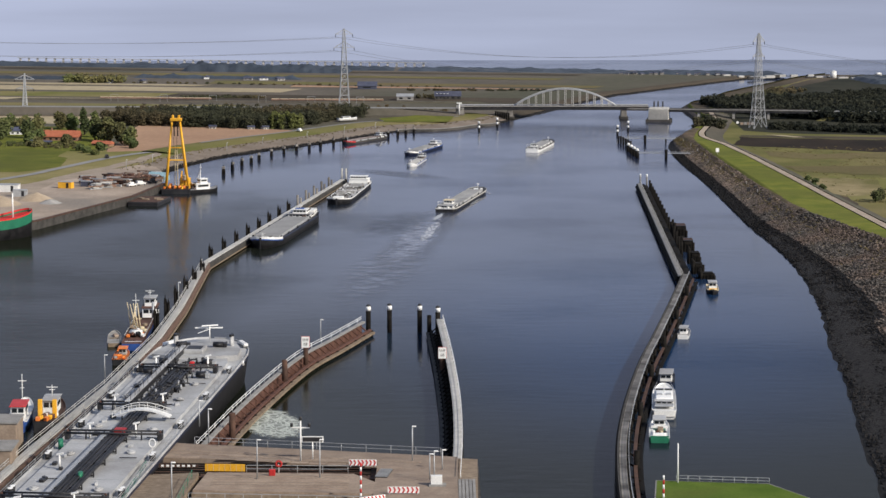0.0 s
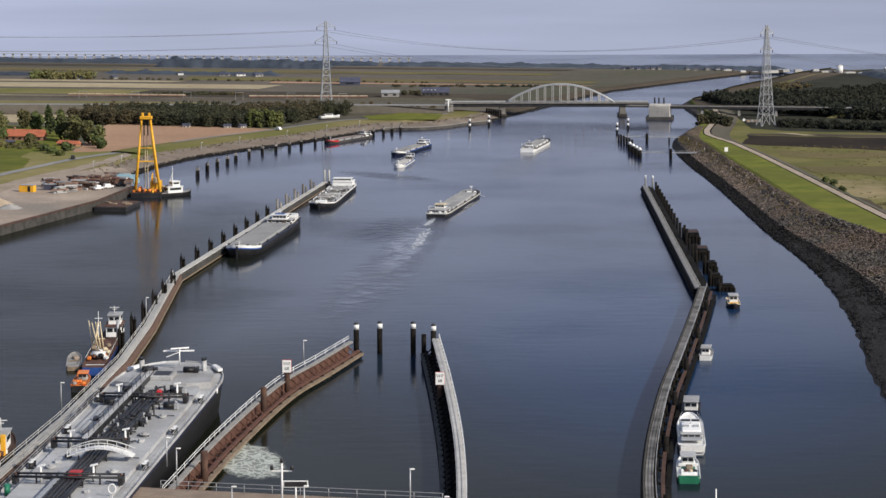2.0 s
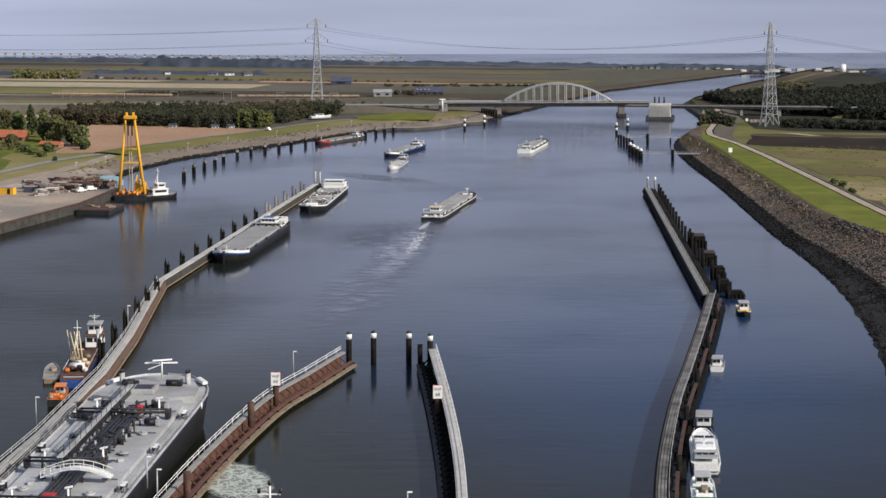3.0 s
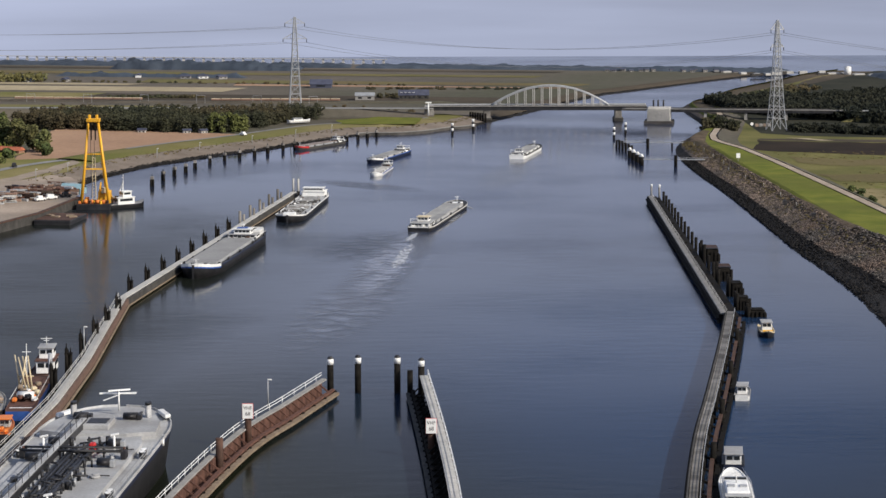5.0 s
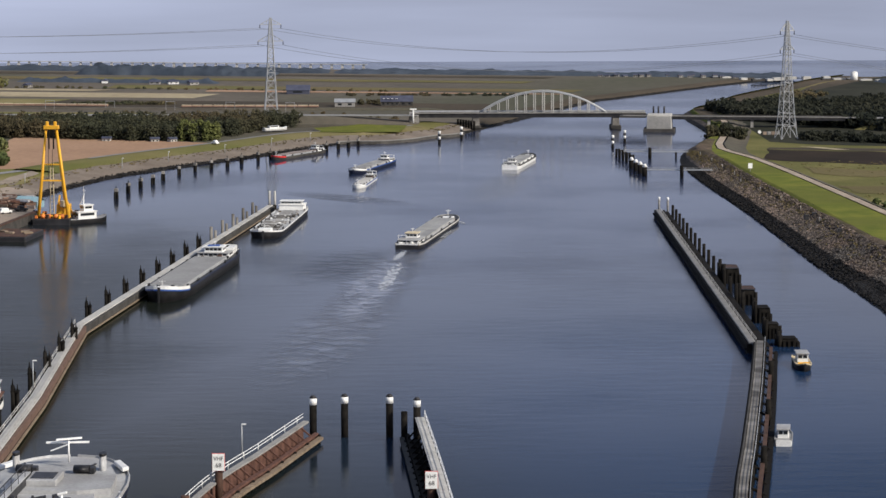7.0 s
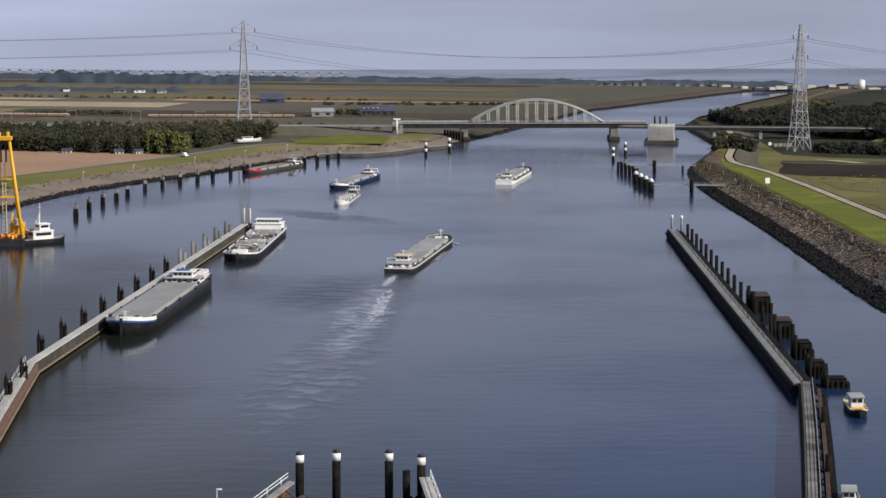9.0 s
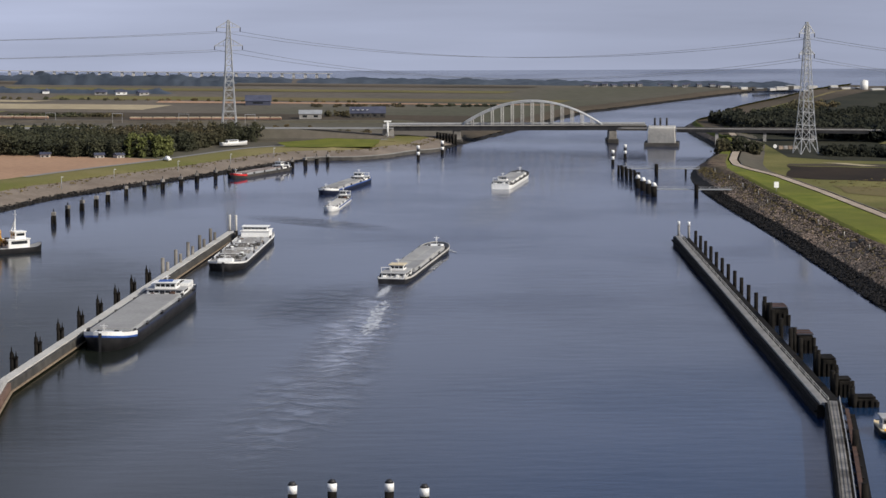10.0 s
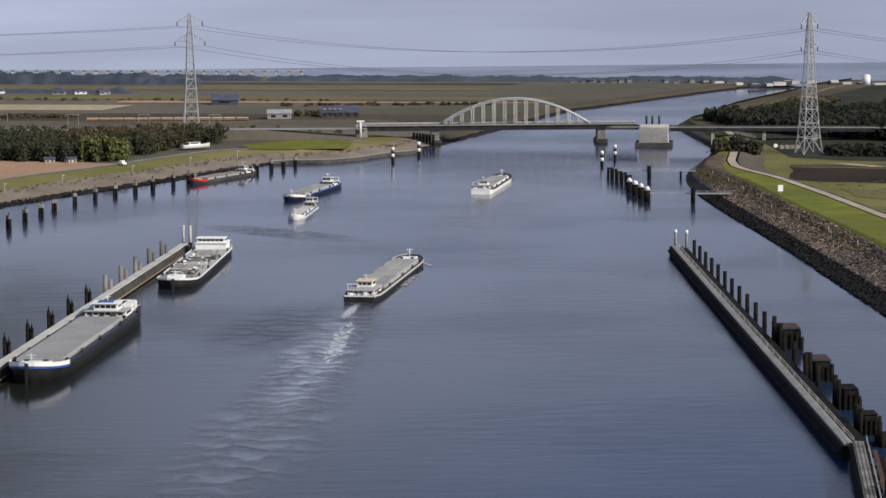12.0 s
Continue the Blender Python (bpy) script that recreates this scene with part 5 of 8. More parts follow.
barge_a, _rows, _len = dry_barge("moored dark cargo barge with grey hatch covers and white bow", (-65.6, 418.5), (-55.9, 475), 12.2, 2.7, True,
          M["steel_dark"], M["steel_grey"], M["cargo"], bowmat=M["white"], roofmat=M["white"], belt=M["navy"], sections=1, halves=1, bow_len=0.2)
band(barge_a, _rows, -0.95, -0.5, 0.035, M["blue"], "bow_stripe", 16)
part("tarpaulin", box(B(), (0.3, -_len * 0.37, 5.85), (3.4, 1.8, 0.35), rz=8, bevel=0.12), M["blue"], barge_a)
for x in (-3.6, 3.6):
    part("stern_locker", box(B(), (x, -_len * 0.44, 4.0), (2.2, 4.0, 1.6), bevel=0.1), M["white"], barge_a)
tank_barge("black tank barge with cluttered pale deck, moored at the jetty", (-47.0, 510.5), (-40.2, 566), 11.0, 1.9, True)
dry_barge("cargo barge under way with grey covered hold and cream wheelhouse", (-0.5, 494), (16.0, 550), 9.2, 1.4, False, M["steel_dark"], M["deck_grey"], M["cargo"], roofmat=M["cream"], belt=M["concrete_pale"])
dry_barge("cargo barge with dark blue hull side, grey hold and white wheelhouse", (-21.2, 673), (-4.8, 716), 8.0, 1.6, True, M["navy"], M["deck_grey"], M["cargo"], bowmat=M["white"], deckmat=M["concrete_pale"], belt=M["blue"])
dry_barge("small blue-and-white pushed barge beside a larger one", (-18.5, 629), (-12.6, 661), 5.6, 0.9, True, M["white"], M["white"], M["concrete_pale"], bowmat=M["white"], low=0.5, deckmat=M["concrete_pale"], belt=M["blue"])
dry_barge("white-sterned cargo barge sailing towards the bridge", (51.0, 694), (65.0, 738), 9.0, 1.8, False, M["white"], M["white"], M["cargo"], belt=M["concrete_dark"])
dry_barge("moored barge with red bow, grey hold and white wheelhouse", (-60.9, 724), (-39.5, 758), 7.0, 1.3, True, M["concrete_dark"], M["steel_grey"], M["scrap"], bowmat=M["red"])
# ---- bridge ----
BR_A, BR_B = Vector((2.0, 885.0)), Vector((134.0, 882.0))
bridge = thing("arch_bridge", "pale steel arch bridge on concrete piers over the canal", "bridge", (BR_A.x, BR_A.y, 0), math.degrees(math.atan2(BR_B.y - BR_A.y, BR_B.x - BR_A.x)))
SPAN0, SPAN1, DZ = 49.5, 126.0, 9.6
part("deck", box(B(), (79, 4, DZ - 0.3), (142, 11, 0.4)), M["concrete_dark"], bridge)
for yy in (-0.6, 8.6):
    part("girder", box(B(), (79, yy, DZ - 1.6), (142, 0.8, 2.2)), M["steel_dark"], bridge)
part("parapet", box(B(), (79, -1.6, DZ + 0.15), (142, 0.25, 0.3)), M["concrete_pale"], bridge)
part("parapet", box(B(), (79, 9.6, DZ + 0.35), (142, 0.25, 0.9)), M["steel_grey"], bridge)
for yy in (-0.9, 9.0):
    bm = B()
    n = 28
    top = []
    for i in range(n + 1):
        s = i / n
        top.append(Vector((SPAN0 + (SPAN1 - SPAN0) * s, yy, DZ + 0.2 + 12.8 * (1 - (2 * s - 1) ** 2))))
    tube(bm, top, 0.42, 6)
    arch = part("arch", bm, M["steel_grey"], bridge)
    me = mesh_of("hanger", rod(B(), (0, 0, 0), (0, 0, 1), 0.17, seg=6), M["concrete_pale"])
    for i in range(2, n - 1, 2):
        for dx in (-0.55, 0.55):
            o = new("hanger", me)
            o.parent = arch
            o.matrix_basis = Matrix.LocRotScale((top[i].x + dx, yy, DZ), None, (1, 1, top[i].z - DZ))
bm = B()
for i in range(6, 23, 4):
    s = i / 28
    z = DZ + 0.2 + 12.8 * (1 - (2 * s - 1) ** 2)
    bar(bm, (SPAN0 + (SPAN1 - SPAN0) * s, -0.9, z), (SPAN0 + (SPAN1 - SPAN0) * s, 9.0, z), 0.5, 0.5)
part("wind_bracing", bm, M["steel_grey"], bridge)
for x in (46.5, 131.5):
    p = part("pier", box(B(), (x, 4, 4.0), (5.0, 10.5, 9.4), bevel=0.4, top=0.82), M["pier_concrete"], bridge)
    part("pier_foot", box(B(), (x, 4, 0.6), (6.6, 13, 3.0), bevel=0.5), M["concrete_dark"], p)
part("abutment", box(B(), (9, 4, 5.0), (7, 12, 9.5), top=0.8), M["concrete"], bridge)
me = mesh_of("fender_post", rod(B(), (0, 0, -1), (0, 0, 6.0), 0.7, seg=8), M["timber_dark"])
repeat("fender_post", me, bridge, [pose(39 + 1.6 * i, -5 - 2.2 * i, 0) for i in range(-2, 5)])

ramp = thing("bascule_bridge", "low concrete bascule bridge with a blocky pier and long approach viaduct", "bridge", (138, 882, 0), -14.0)
RZ = 9.4
pier = part("bascule_pier", box(B(), (22, 4, 5.2), (15.5, 13, 10.6), bevel=0.3, top=0.94), M["concrete_pale"], ramp)
bm = B()
for i in range(20):
    box(bm, (15.0 + 0.74 * i, -2.55, 5.9), (0.3, 0.2, 8.0))
part("pier_rib", bm, M["concrete_pale"], pier)
part("pier_foot", box(B(), (22, 4, 0.5), (19, 15, 3.0), bevel=0.3), M["concrete_dark"], pier)
part("deck", box(B(), (6, 4, RZ - 0.5), (16, 10, 1.0)), M["concrete_dark"], ramp)
part("deck", box(B(), (82, 4, RZ - 0.2), (104, 10, 0.5)), M["concrete_dark"], ramp)
part("girder", box(B(), (82, 4, RZ - 1.1), (104, 10.2, 1.3)), M["steel_dark"], ramp)
part("parapet", box(B(), (70, -1.1, RZ + 0.4), (140, 0.2, 0.45)), M["concrete"], ramp)
part("parapet", box(B(), (70, 9.1, RZ + 0.3), (140, 0.2, 0.4)), M["concrete_dark"], ramp)
me = mesh_of("column", box(B(), (0, 0, 4.2), (1.8, 9, 9.4), top=0.9), M["concrete"])
repeat("column", me, ramp, [pose(x, 4, 0) for x in (52, 78, 104)])
me = mesh_of("signal_post", rod(B(), (0, 0, 0), (0, 0, 4.2), 0.55, seg=8), M["steel_dark"])
repeat("signal_post", me, ramp, [pose(x, 8, 10.6) for x in (18, 21, 24.5)])
part("embankment", box(B(), (190, 4, 4.8), (116, 30, 8.4), top=0.55), M["meadow"], ramp)
part("road", box(B(), (190, 4, 9.15), (116, 9, 0.3)), M["asphalt"], ramp)
approach = thing("approach_bank", "grassy embankment carrying the bridge road", "embankment", (9, 885, 0), 176.0)
bm = B()
prism(bm, [(0, -16), (0, 18), (420, 20), (420, -18)], 2.2, 4.0)
part("bank", bm, M["heath"], approach)
part("ramp", box(B(), (200, 2, 6.0), (420, 22, 5.0), top=0.72), M["heath"], approach)
part("road", box(B(), (205, 2, 8.55), (420, 8, 0.3)), M["asphalt"], approach)

# ---- pylons and lines ----
def pylon(at, h, rz, hats, label, key="steel_grey"):
    """A slim lattice tower that flares at the foot; each hat is a pair of arms hanging from a peak."""
    p = thing("power_pylon", label, "pylon", at, rz, "power pylons")
    m = M[key]

    def half(z):
        return h * float(np.interp(z / h, (0, 0.16, 0.58, 0.78, 1.0), (0.074, 0.055, 0.030, 0.022, 0.008)))
    levels = [0.0] + [h * (1 - 0.90 ** i) / (1 - 0.90 ** 18) for i in range(1, 19)]
    for sx in (-1, 1):
        for sy in (-1, 1):
            bm = B()
            for a, b in zip(levels, levels[1:]):
                bar(bm, (sx * half(a), sy * half(a), a), (sx * half(b), sy * half(b), b), 0.40, 0.40)
            part("leg", bm, m, p)
    bm = B()
    for n, (a, b) in enumerate(zip(levels, levels[1:])):
        for s in (-1, 1):
            ha, hb = half(a), half(b)
            if n == 0:
                bar(bm, (-ha, s * ha, a), (0, s * hb, b), 0.24, 0.24)
                bar(bm, (ha, s * ha, a), (0, s * hb, b), 0.24, 0.24)
            else:
                bar(bm, (-ha, s * ha, a), (hb, s * hb, b), 0.18, 0.18)
                bar(bm, (ha, s * ha, a), (-hb, s * hb, b), 0.18, 0.18)
            bar(bm, (s * ha, -ha, a), (s * hb, hb, b), 0.14, 0.14)
            bar(bm, (-hb, s * hb, b), (hb, s * hb, b), 0.26, 0.26)
            bar(bm, (s * hb, -hb, b), (s * hb, hb, b), 0.14, 0.14)
    part("lattice", bm, m, p)
    for z, r, peak in hats:
        bm = B()
        for s in (-1, 1):
            for y in (-half(z) * 0.6, half(z) * 0.6):
                bar(bm, (0, y * 0.3, z + peak), (s * r, 0, z), 0.4, 0.4)
                bar(bm, (0, y, z), (s * r, 0, z), 0.3, 0.3)
            for k in (0.35, 0.68):
                bar(bm, (s * r * k, 0, z), (s * r * k, 0, z + peak * (1 - k)), 0.22, 0.22)
        part("crossarm", bm, m, p)
        for s in (-1, 1):
            part("insulator", rod(B(), (s * r, 0, z), (s * r, 0, z - 2.2), 0.24, seg=6), M["steel_dark"], p)
    return p


PR, PL, PF = (218.5, 818), (-75.5, 888), (-315, 898)
pylon((PR[0], PR[1], 2.6), 66.5, 12, [(50.5, 4.2, 4.2), (61.0, 4.2, 5.5)], "tall grey steel lattice pylon in the pasture")
pylon((PL[0], PL[1], 2.4), 64.0, 10, [(50.0, 7.6, 4.4), (60.0, 6.4, 3.6)], "tall grey steel lattice pylon behind the wood")
pylon((PF[0], PF[1], 2.4), 27.0, 8, [(15.5, 6.6, 2.4), (22.5, 7.6, 3.4)], "short broad-armed steel pylon in the polder")
lines = thing("power_lines", "thin dark high-voltage cables strung between the pylons", "cables")


def cable(a, b, sag, r=0.06):
    bm = B()
    pts = [Vector(a).lerp(Vector(b), i / 24) - Vector((0, 0, sag * 4 * (i / 24) * (1 - i / 24))) for i in range(25)]
    tube(bm, pts, r, 4)
    part("cable", bm, M["cable"], lines)


for z, r, z2, r2, sag in ((53.1, 4.2, 52.4, 7.6, 13.0), (63.6, 4.2, 62.4, 6.4, 12.0)):
    for s in (-1, 1):
        cable((PR[0] + s * r, PR[1] - s * r * 0.2, z - 2.2), (PL[0] + s * r2, PL[1] - s * r2 * 0.2, z2 - 2.2), sag, 0.09)
        cable((PR[0] + s * r, PR[1] - s * r * 0.2, z - 2.2), (PR[0] + 330, PR[1] - 75 + s * r, z - 24), 8.0, 0.09)
        cable((PL[0] + s * r2, PL[1] - s * r2 * 0.2, z2 - 2.2), (PL[0] - 420, PL[1] + 15 + s * r2, z2 - 6), 6.0, 0.09)

# ---- row of mooring posts, beacons, small jetties ----
ROW = [(-111.3, 596), (-109.8, 612), (-107.3, 626), (-104.1, 637), (-101.8, 649), (-97.5, 666), (-91.9, 678.5), (-86.1, 689), (-80.0, 698), (-74.8, 710), (-68.3, 722), (-63.1, 730), (-36.5, 766), (-31, 774), (-26, 781), (-21, 788)]
post0 = thing("mooring_post", "dark timber mooring post with a lighter cap standing in the water", "mooring post", (0, 0, -50), group="mooring posts along the shore")
for dx, dy in ((-0.55, 0), (0.55, 0.2), (0, 0.9)):
    part("pole", rod(B(), (dx, dy, -2), (dx * 0.8, dy * 0.8, 2.8), 0.5, 0.45), M["timber_dark"], post0)
part("cap", box(B(), (0, 0.3, 3.5), (1.5, 1.4, 1.2), bevel=0.1), M["pier_concrete"], post0)
part("bollard", rod(B(), (0, 0.3, 4.2), (0, 0.3, 5.2), 0.2, seg=6), M["steel_dark"], post0)
for x, y in ROW[1:]:
    copy_thing(post0, pose(x, y, 0, 0, 0, x * 7))
post0.matrix_basis = pose(ROW[0][0], ROW[0][1], 0)

beacon0 = thing("beacon_post", "black-and-white banded navigation post in the water", "beacon", (23, 803, 0), group="navigation posts")
part("pole", rod(B(), (0, 0, -2), (0, 0, 2.6), 0.75), M["timber_dark"], beacon0)
for i in range(3):
    part("white_band" if i % 2 == 0 else "black_band", rod(B(), (0, 0, 2.6 + 1.5 * i), (0, 0, 4.1 + 1.5 * i), 0.78), M["white"] if i % 2 == 0 else M["steel_dark"], beacon0)
for x, y in ((36.5, 828), (115.5, 788), (127, 816)):
    copy_thing(beacon0, pose(x, y, 0))
for i in range(5):
    d = thing("mooring_dolphin", "dark timber pile cluster by the bridge approach", "mooring dolphin", (111.0 + 0.6 * i, 747 - 6.5 * i, 0), group="dark piles by the bridge")
    for dx in (-0.8, 0.8):
        part("pole", rod(B(), (dx, 0, -2), (dx * 0.8, 0, 4.4 + 0.2 * (i % 2)), 0.6), M["timber_dark"], d)
for i in range(4):
    d = thing("mooring_dolphin", "dark pile with a white domed cap at the small jetty", "mooring dolphin", (109.5 + 0.4 * i, 701 - 8.5 * i, 0), group="white-capped piles")
    part("pole", rod(B(), (0, 0, -2), (0, 0, 4.2), 1.2, seg=12), M["timber_dark"], d)
    part("cap", rod(B(), (0, 0, 4.2), (0, 0, 5.6), 1.25, 0.5, seg=12), M["white"], d)
for y, x0, x1, lab in ((672, 111, 146, "slim pale footbridge from the bank to the white-capped piles"), (744, 112, 146, "slim grey footbridge from the bank to the dark piles")):
    j = thing("footbridge", lab, "footbridge")
    part("deck", box(B(), ((x0 + x1) / 2, y, 3.4), (x1 - x0, 1.4, 0.35)), M["steel_grey"], j)
    railing(j, [Vector((x0 + (x1 - x0) * i / 10, y - 0.6)) for i in range(11)], 3.5, 1.0, 3.0, M["steel_grey"])
    part("support_post", rod(B(), (126.5, y - 1.2, -2), (126.5, y - 1.2, 5.6), 0.85), M["timber_dark"], j)
    part("support_post", rod(B(), (x1 - 6, y, -2), (x1 - 6, y, 3.3), 0.5), M["timber_dark"], j)
# ---- jetties ----
RJ = [Vector((94.4, 562)), Vector((76.6, 371))]
rj = thing("guide_jetty", "long dark concrete-and-timber guide jetty with a pale walkway", "jetty")
rj_pts = path_of(RJ, 6.0)
part("face_wall", wall_along(B(), rj_pts, 0.6, -1.5, 2.4, shift=1.9), M["timber_dark"], rj)
part("walkway", wall_along(B(), rj_pts, 0.8, 2.4, 2.7, shift=1.2), M["concrete"], rj)
part("back_deck", wall_along(B(), rj_pts, 1.5, 1.7, 2.0, shift=-1.2), M["timber_dark"], rj)
part("waling", wall_along(B(), rj_pts, 0.3, 1.0, 1.4, shift=2.75), M["timber_dark"], rj)
me = mesh_of("support_post", rod(B(), (0, 0, -2), (0, 0, 2.4), 0.55), M["timber_dark"])
repeat("support_post", me, rj, [pose(p.x + 1.0, p.y, 0) for p in rj_pts[::2]])
me = mesh_of("mooring_pole", rod(B(), (0, 0, -2), (0, 0, 5.8), 0.55, 0.5, seg=10), M["timber_dark"])
repeat("mooring_pole", me, rj, [pose(p.x + 3.2, p.y, 0) for p in path_of(RJ, 9.5)[1:-4]])
railing(rj, [Vector((p.x - 0.5, p.y)) for p in rj_pts], 2.7, 1.1, 5.0, M["concrete_pale"])
for p in (Vector((94.0, 563.5)), Vector((97.0, 562.5))):
    part("light_post", rod(B(), (p.x, p.y, 1), (p.x, p.y, 5.9), 0.4), M["concrete"], rj)
    part("lamp_cap", rod(B(), (p.x, p.y, 5.9), (p.x, p.y, 7.1), 0.45), M["white"], rj)
rng = random.Random(15)
for i, (x, y, w, lg, hi) in enumerate(((89.6, 449, 4.0, 8.6, 4.3), (87.0, 422, 3.6, 8.0, 4.1), (85.4, 402, 3.2, 6.0, 3.7), (83.2, 386, 2.8, 4.4, 3.5), (84.8, 379, 3.8, 4.2, 1.9))):
    d = thing("fender_dolphin", "squat dark timber dolphin with a boarded top behind the jetty", "mooring dolphin", (x, y, 0), -5, "timber dolphins behind the jetty")
    part("body", box(B(), (1.0, 0, hi / 2 - 0.4), (w, lg, hi + 0.4), rz=rng.uniform(-4, 4), bevel=0.25, top=0.94), M["timber_dark"], d)
    if i < 2:
        for k in range(5):
            part("top_board", box(B(), (1.0, (k - 2) * lg / 5.1, hi + 0.02 + 0.08 * (k % 2)), (w, lg / 5.4, 0.2), rz=rng.uniform(-2, 2)), M["rust"] if k % 2 else M["steel_dark"], d)
    else:
        part("top", box(B(), (1.0, 0, hi), (w * 0.94, lg * 0.94, 0.25), bevel=0.1), M["timber_dark"], d)
    for sx in (-w / 2 + 0.6, w / 2 + 1.1):
        for sy in (-0.46, -0.16, 0.16, 0.46):
            part("pole", rod(B(), (sx, sy * lg, -2), (sx + rng.uniform(-0.2, 0.2), sy * lg, rng.uniform(hi, hi + 1.9) if sx < 0 else rng.uniform(hi * 0.5, hi * 0.9)), rng.uniform(0.35, 0.5)), M["timber_dark"], d)
    for k in range(3):
        part("fender_board", box(B(), (1.0 + (k - 1) * w * 0.3, -lg / 2 - 0.25, hi * 0.36), (w * 0.16, 0.3, hi * 0.8)), M["timber_dark"], d)

RW = [(77.0, 371), (67.6, 340), (55.8, 302.5), (48.7, 280.5), (42.4, 258), (38.0, 240), (34.9, 224), (32.3, 204), (30.6, 180)]
rw_pts = smooth_path([Vector(p) for p in RW], 3.0)
rw = thing("curved_jetty", "curved guide jetty with a pale walkway on dark rusty piles", "jetty")
part("walkway", wall_along(B(), rw_pts, 0.7, 2.9, 3.2), M["pier_concrete"], rw)
part("kerb", wall_along(B(), rw_pts, 0.15, 3.2, 3.4, shift=0.95), M["concrete_dark"], rw)
part("face_wall", wall_along(B(), rw_pts, 0.35, -1.5, 2.8, shift=1.15), M["timber_dark"], rw)
part("lower_waling", wall_along(B(), rw_pts, 0.45, 0.6, 1.0, shift=-3.4), M["timber_dark"], rw)
part("lower_waling", wall_along(B(), rw_pts, 0.35, 1.7, 2.0, shift=-2.4), M["rust"], rw)
nr = normals_of(rw_pts)
bm = B()
rod(bm, (0, 0, -2), (0, 0, 2.8), 0.4, seg=7)
me = mesh_of("pole", bm, M["timber_dark"])
repeat("pole", me, rw, [pose(p.x - q.x * 1.0, p.y - q.y * 1.0, 0) for p, q in list(zip(rw_pts, nr))[::2]])
me = mesh_of("raking_strut", bar(B(), (0, 0, 2.7), (-3.4, 0, 0.9), 0.4, 0.4), M["timber_dark"])
repeat("raking_strut", me, rw, [pose(p.x, p.y, 0, 0, 0, math.degrees(math.atan2(q.y, q.x))) @ pose(0, 0, 0, 0, 0, 0) for p, q in list(zip(rw_pts, nr))[1::2]])
me = mesh_of("mooring_pole", rod(B(), (0, 0, -2), (0, 0, 4.8), 0.62, 0.55, seg=10), M["timber_dark"])
repeat("mooring_pole", me, rw, [pose(p.x - q.x * 2.6, p.y - q.y * 2.6, 0) for p, q in list(zip(rw_pts, nr))[8::9]])
railing(rw, [Vector((p.x - q.x * 1.1, p.y - q.y * 1.1)) for p, q in zip(rw_pts, nr)], 3.2, 1.0, 5.5, M["steel_grey"])

# long jetty on the other side, in two legs
LJ = [Vector((-48.5, 567)), Vector((-77.6, 386)), Vector((-73.3, 330)), Vector((-72.3, 300)), Vector((-74.0, 262)), Vector((-78.0, 225)), Vector((-81.5, 180))]
lj_pts = path_of(LJ, 5.0)
ln = normals_of(lj_pts)
lj = thing("guide_jetty", "long bent jetty with brown timber face and white railing", "jetty")
far_leg = [p for p in lj_pts if p.y >= 386]
near_leg = [p for p in lj_pts if p.y <= 386.01]
part("walkway", wall_along(B(), lj_pts, 0.95, 2.3, 2.6, shift=0.7), M["concrete_pale"], lj)
part("timber_face", wall_along(B(), near_leg, 0.3, 0.9, 2.25, shift=-0.6), M["plank_red"], lj)
part("dark_face", wall_along(B(), far_leg, 0.3, 0.7, 2.25, shift=-0.6), M["concrete_dark"], lj)
part("face_wall", wall_along(B(), lj_pts, 0.3, -1.5, 0.85, shift=-0.3), M["timber_dark"], lj)
part("waterline_beam", wall_along(B(), lj_pts, 0.2, 0.35, 0.6, shift=-1.0), M["timber"], lj)
me = mesh_of("support_post", rod(B(), (0, 0, -2), (0, 0, 2.3), 0.5, seg=7), M["timber_dark"])
repeat("support_post", me, lj, [pose(p.x + q.x * 1.2, p.y + q.y * 1.2, 0) for p, q in list(zip(lj_pts, ln))[::2]])
near_q = [q for p, q in zip(lj_pts, ln) if p.y <= 386.01]
for off in (1.7, -0.2):
    railing(lj, [Vector((p.x + q.x * off, p.y + q.y * off)) for p, q in zip(near_leg, near_q)], 2.6, 1.1, 4.5, M["concrete_pale"])
bm = B()
for dx, dy, hh in ((0, 0, 7.0), (0.85, 0.3, 6.0), (0.3, 0.8, 5.4)):
    rod(bm, (dx, dy, -2), (dx, dy, hh - 1.2), 0.42, 0.36, seg=8)
    rod(bm, (dx, dy, hh - 1.2), (dx, dy, hh), 0.2, 0.05, seg=6)
box(bm, (0.4, 0.3, 4.6), (1.6, 1.2, 0.4))
dark_pile = mesh_of("mooring_pole", bm, M["timber_dark"])
grey_pile = mesh_of("mooring_pole", rod(rod(B(), (0, 0, -2), (0, 0, 6.2), 0.55, 0.5, seg=9), (1.3, 0.4, -2), (1.3, 0.4, 5.0), 0.5, 0.45, seg=9), M["pier_concrete"])
leg = [Vector(LJ[0]).lerp(LJ[1], k) for k in (0.10, 0.17, 0.24, 0.31, 0.38, 0.46, 0.53, 0.60, 0.67, 0.74, 0.81, 0.88, 0.95)]
repeat("mooring_pole", grey_pile, lj, [pose(p.x - 2.6, p.y + 0.5, 0) for p in leg[:5]])
repeat("mooring_pole", dark_pile, lj, [pose(p.x - 2.6, p.y + 0.5, 0) for p in leg[5:]] + [pose(-77.2, y, 0) for y in (374, 362, 350, 338, 326, 314)])
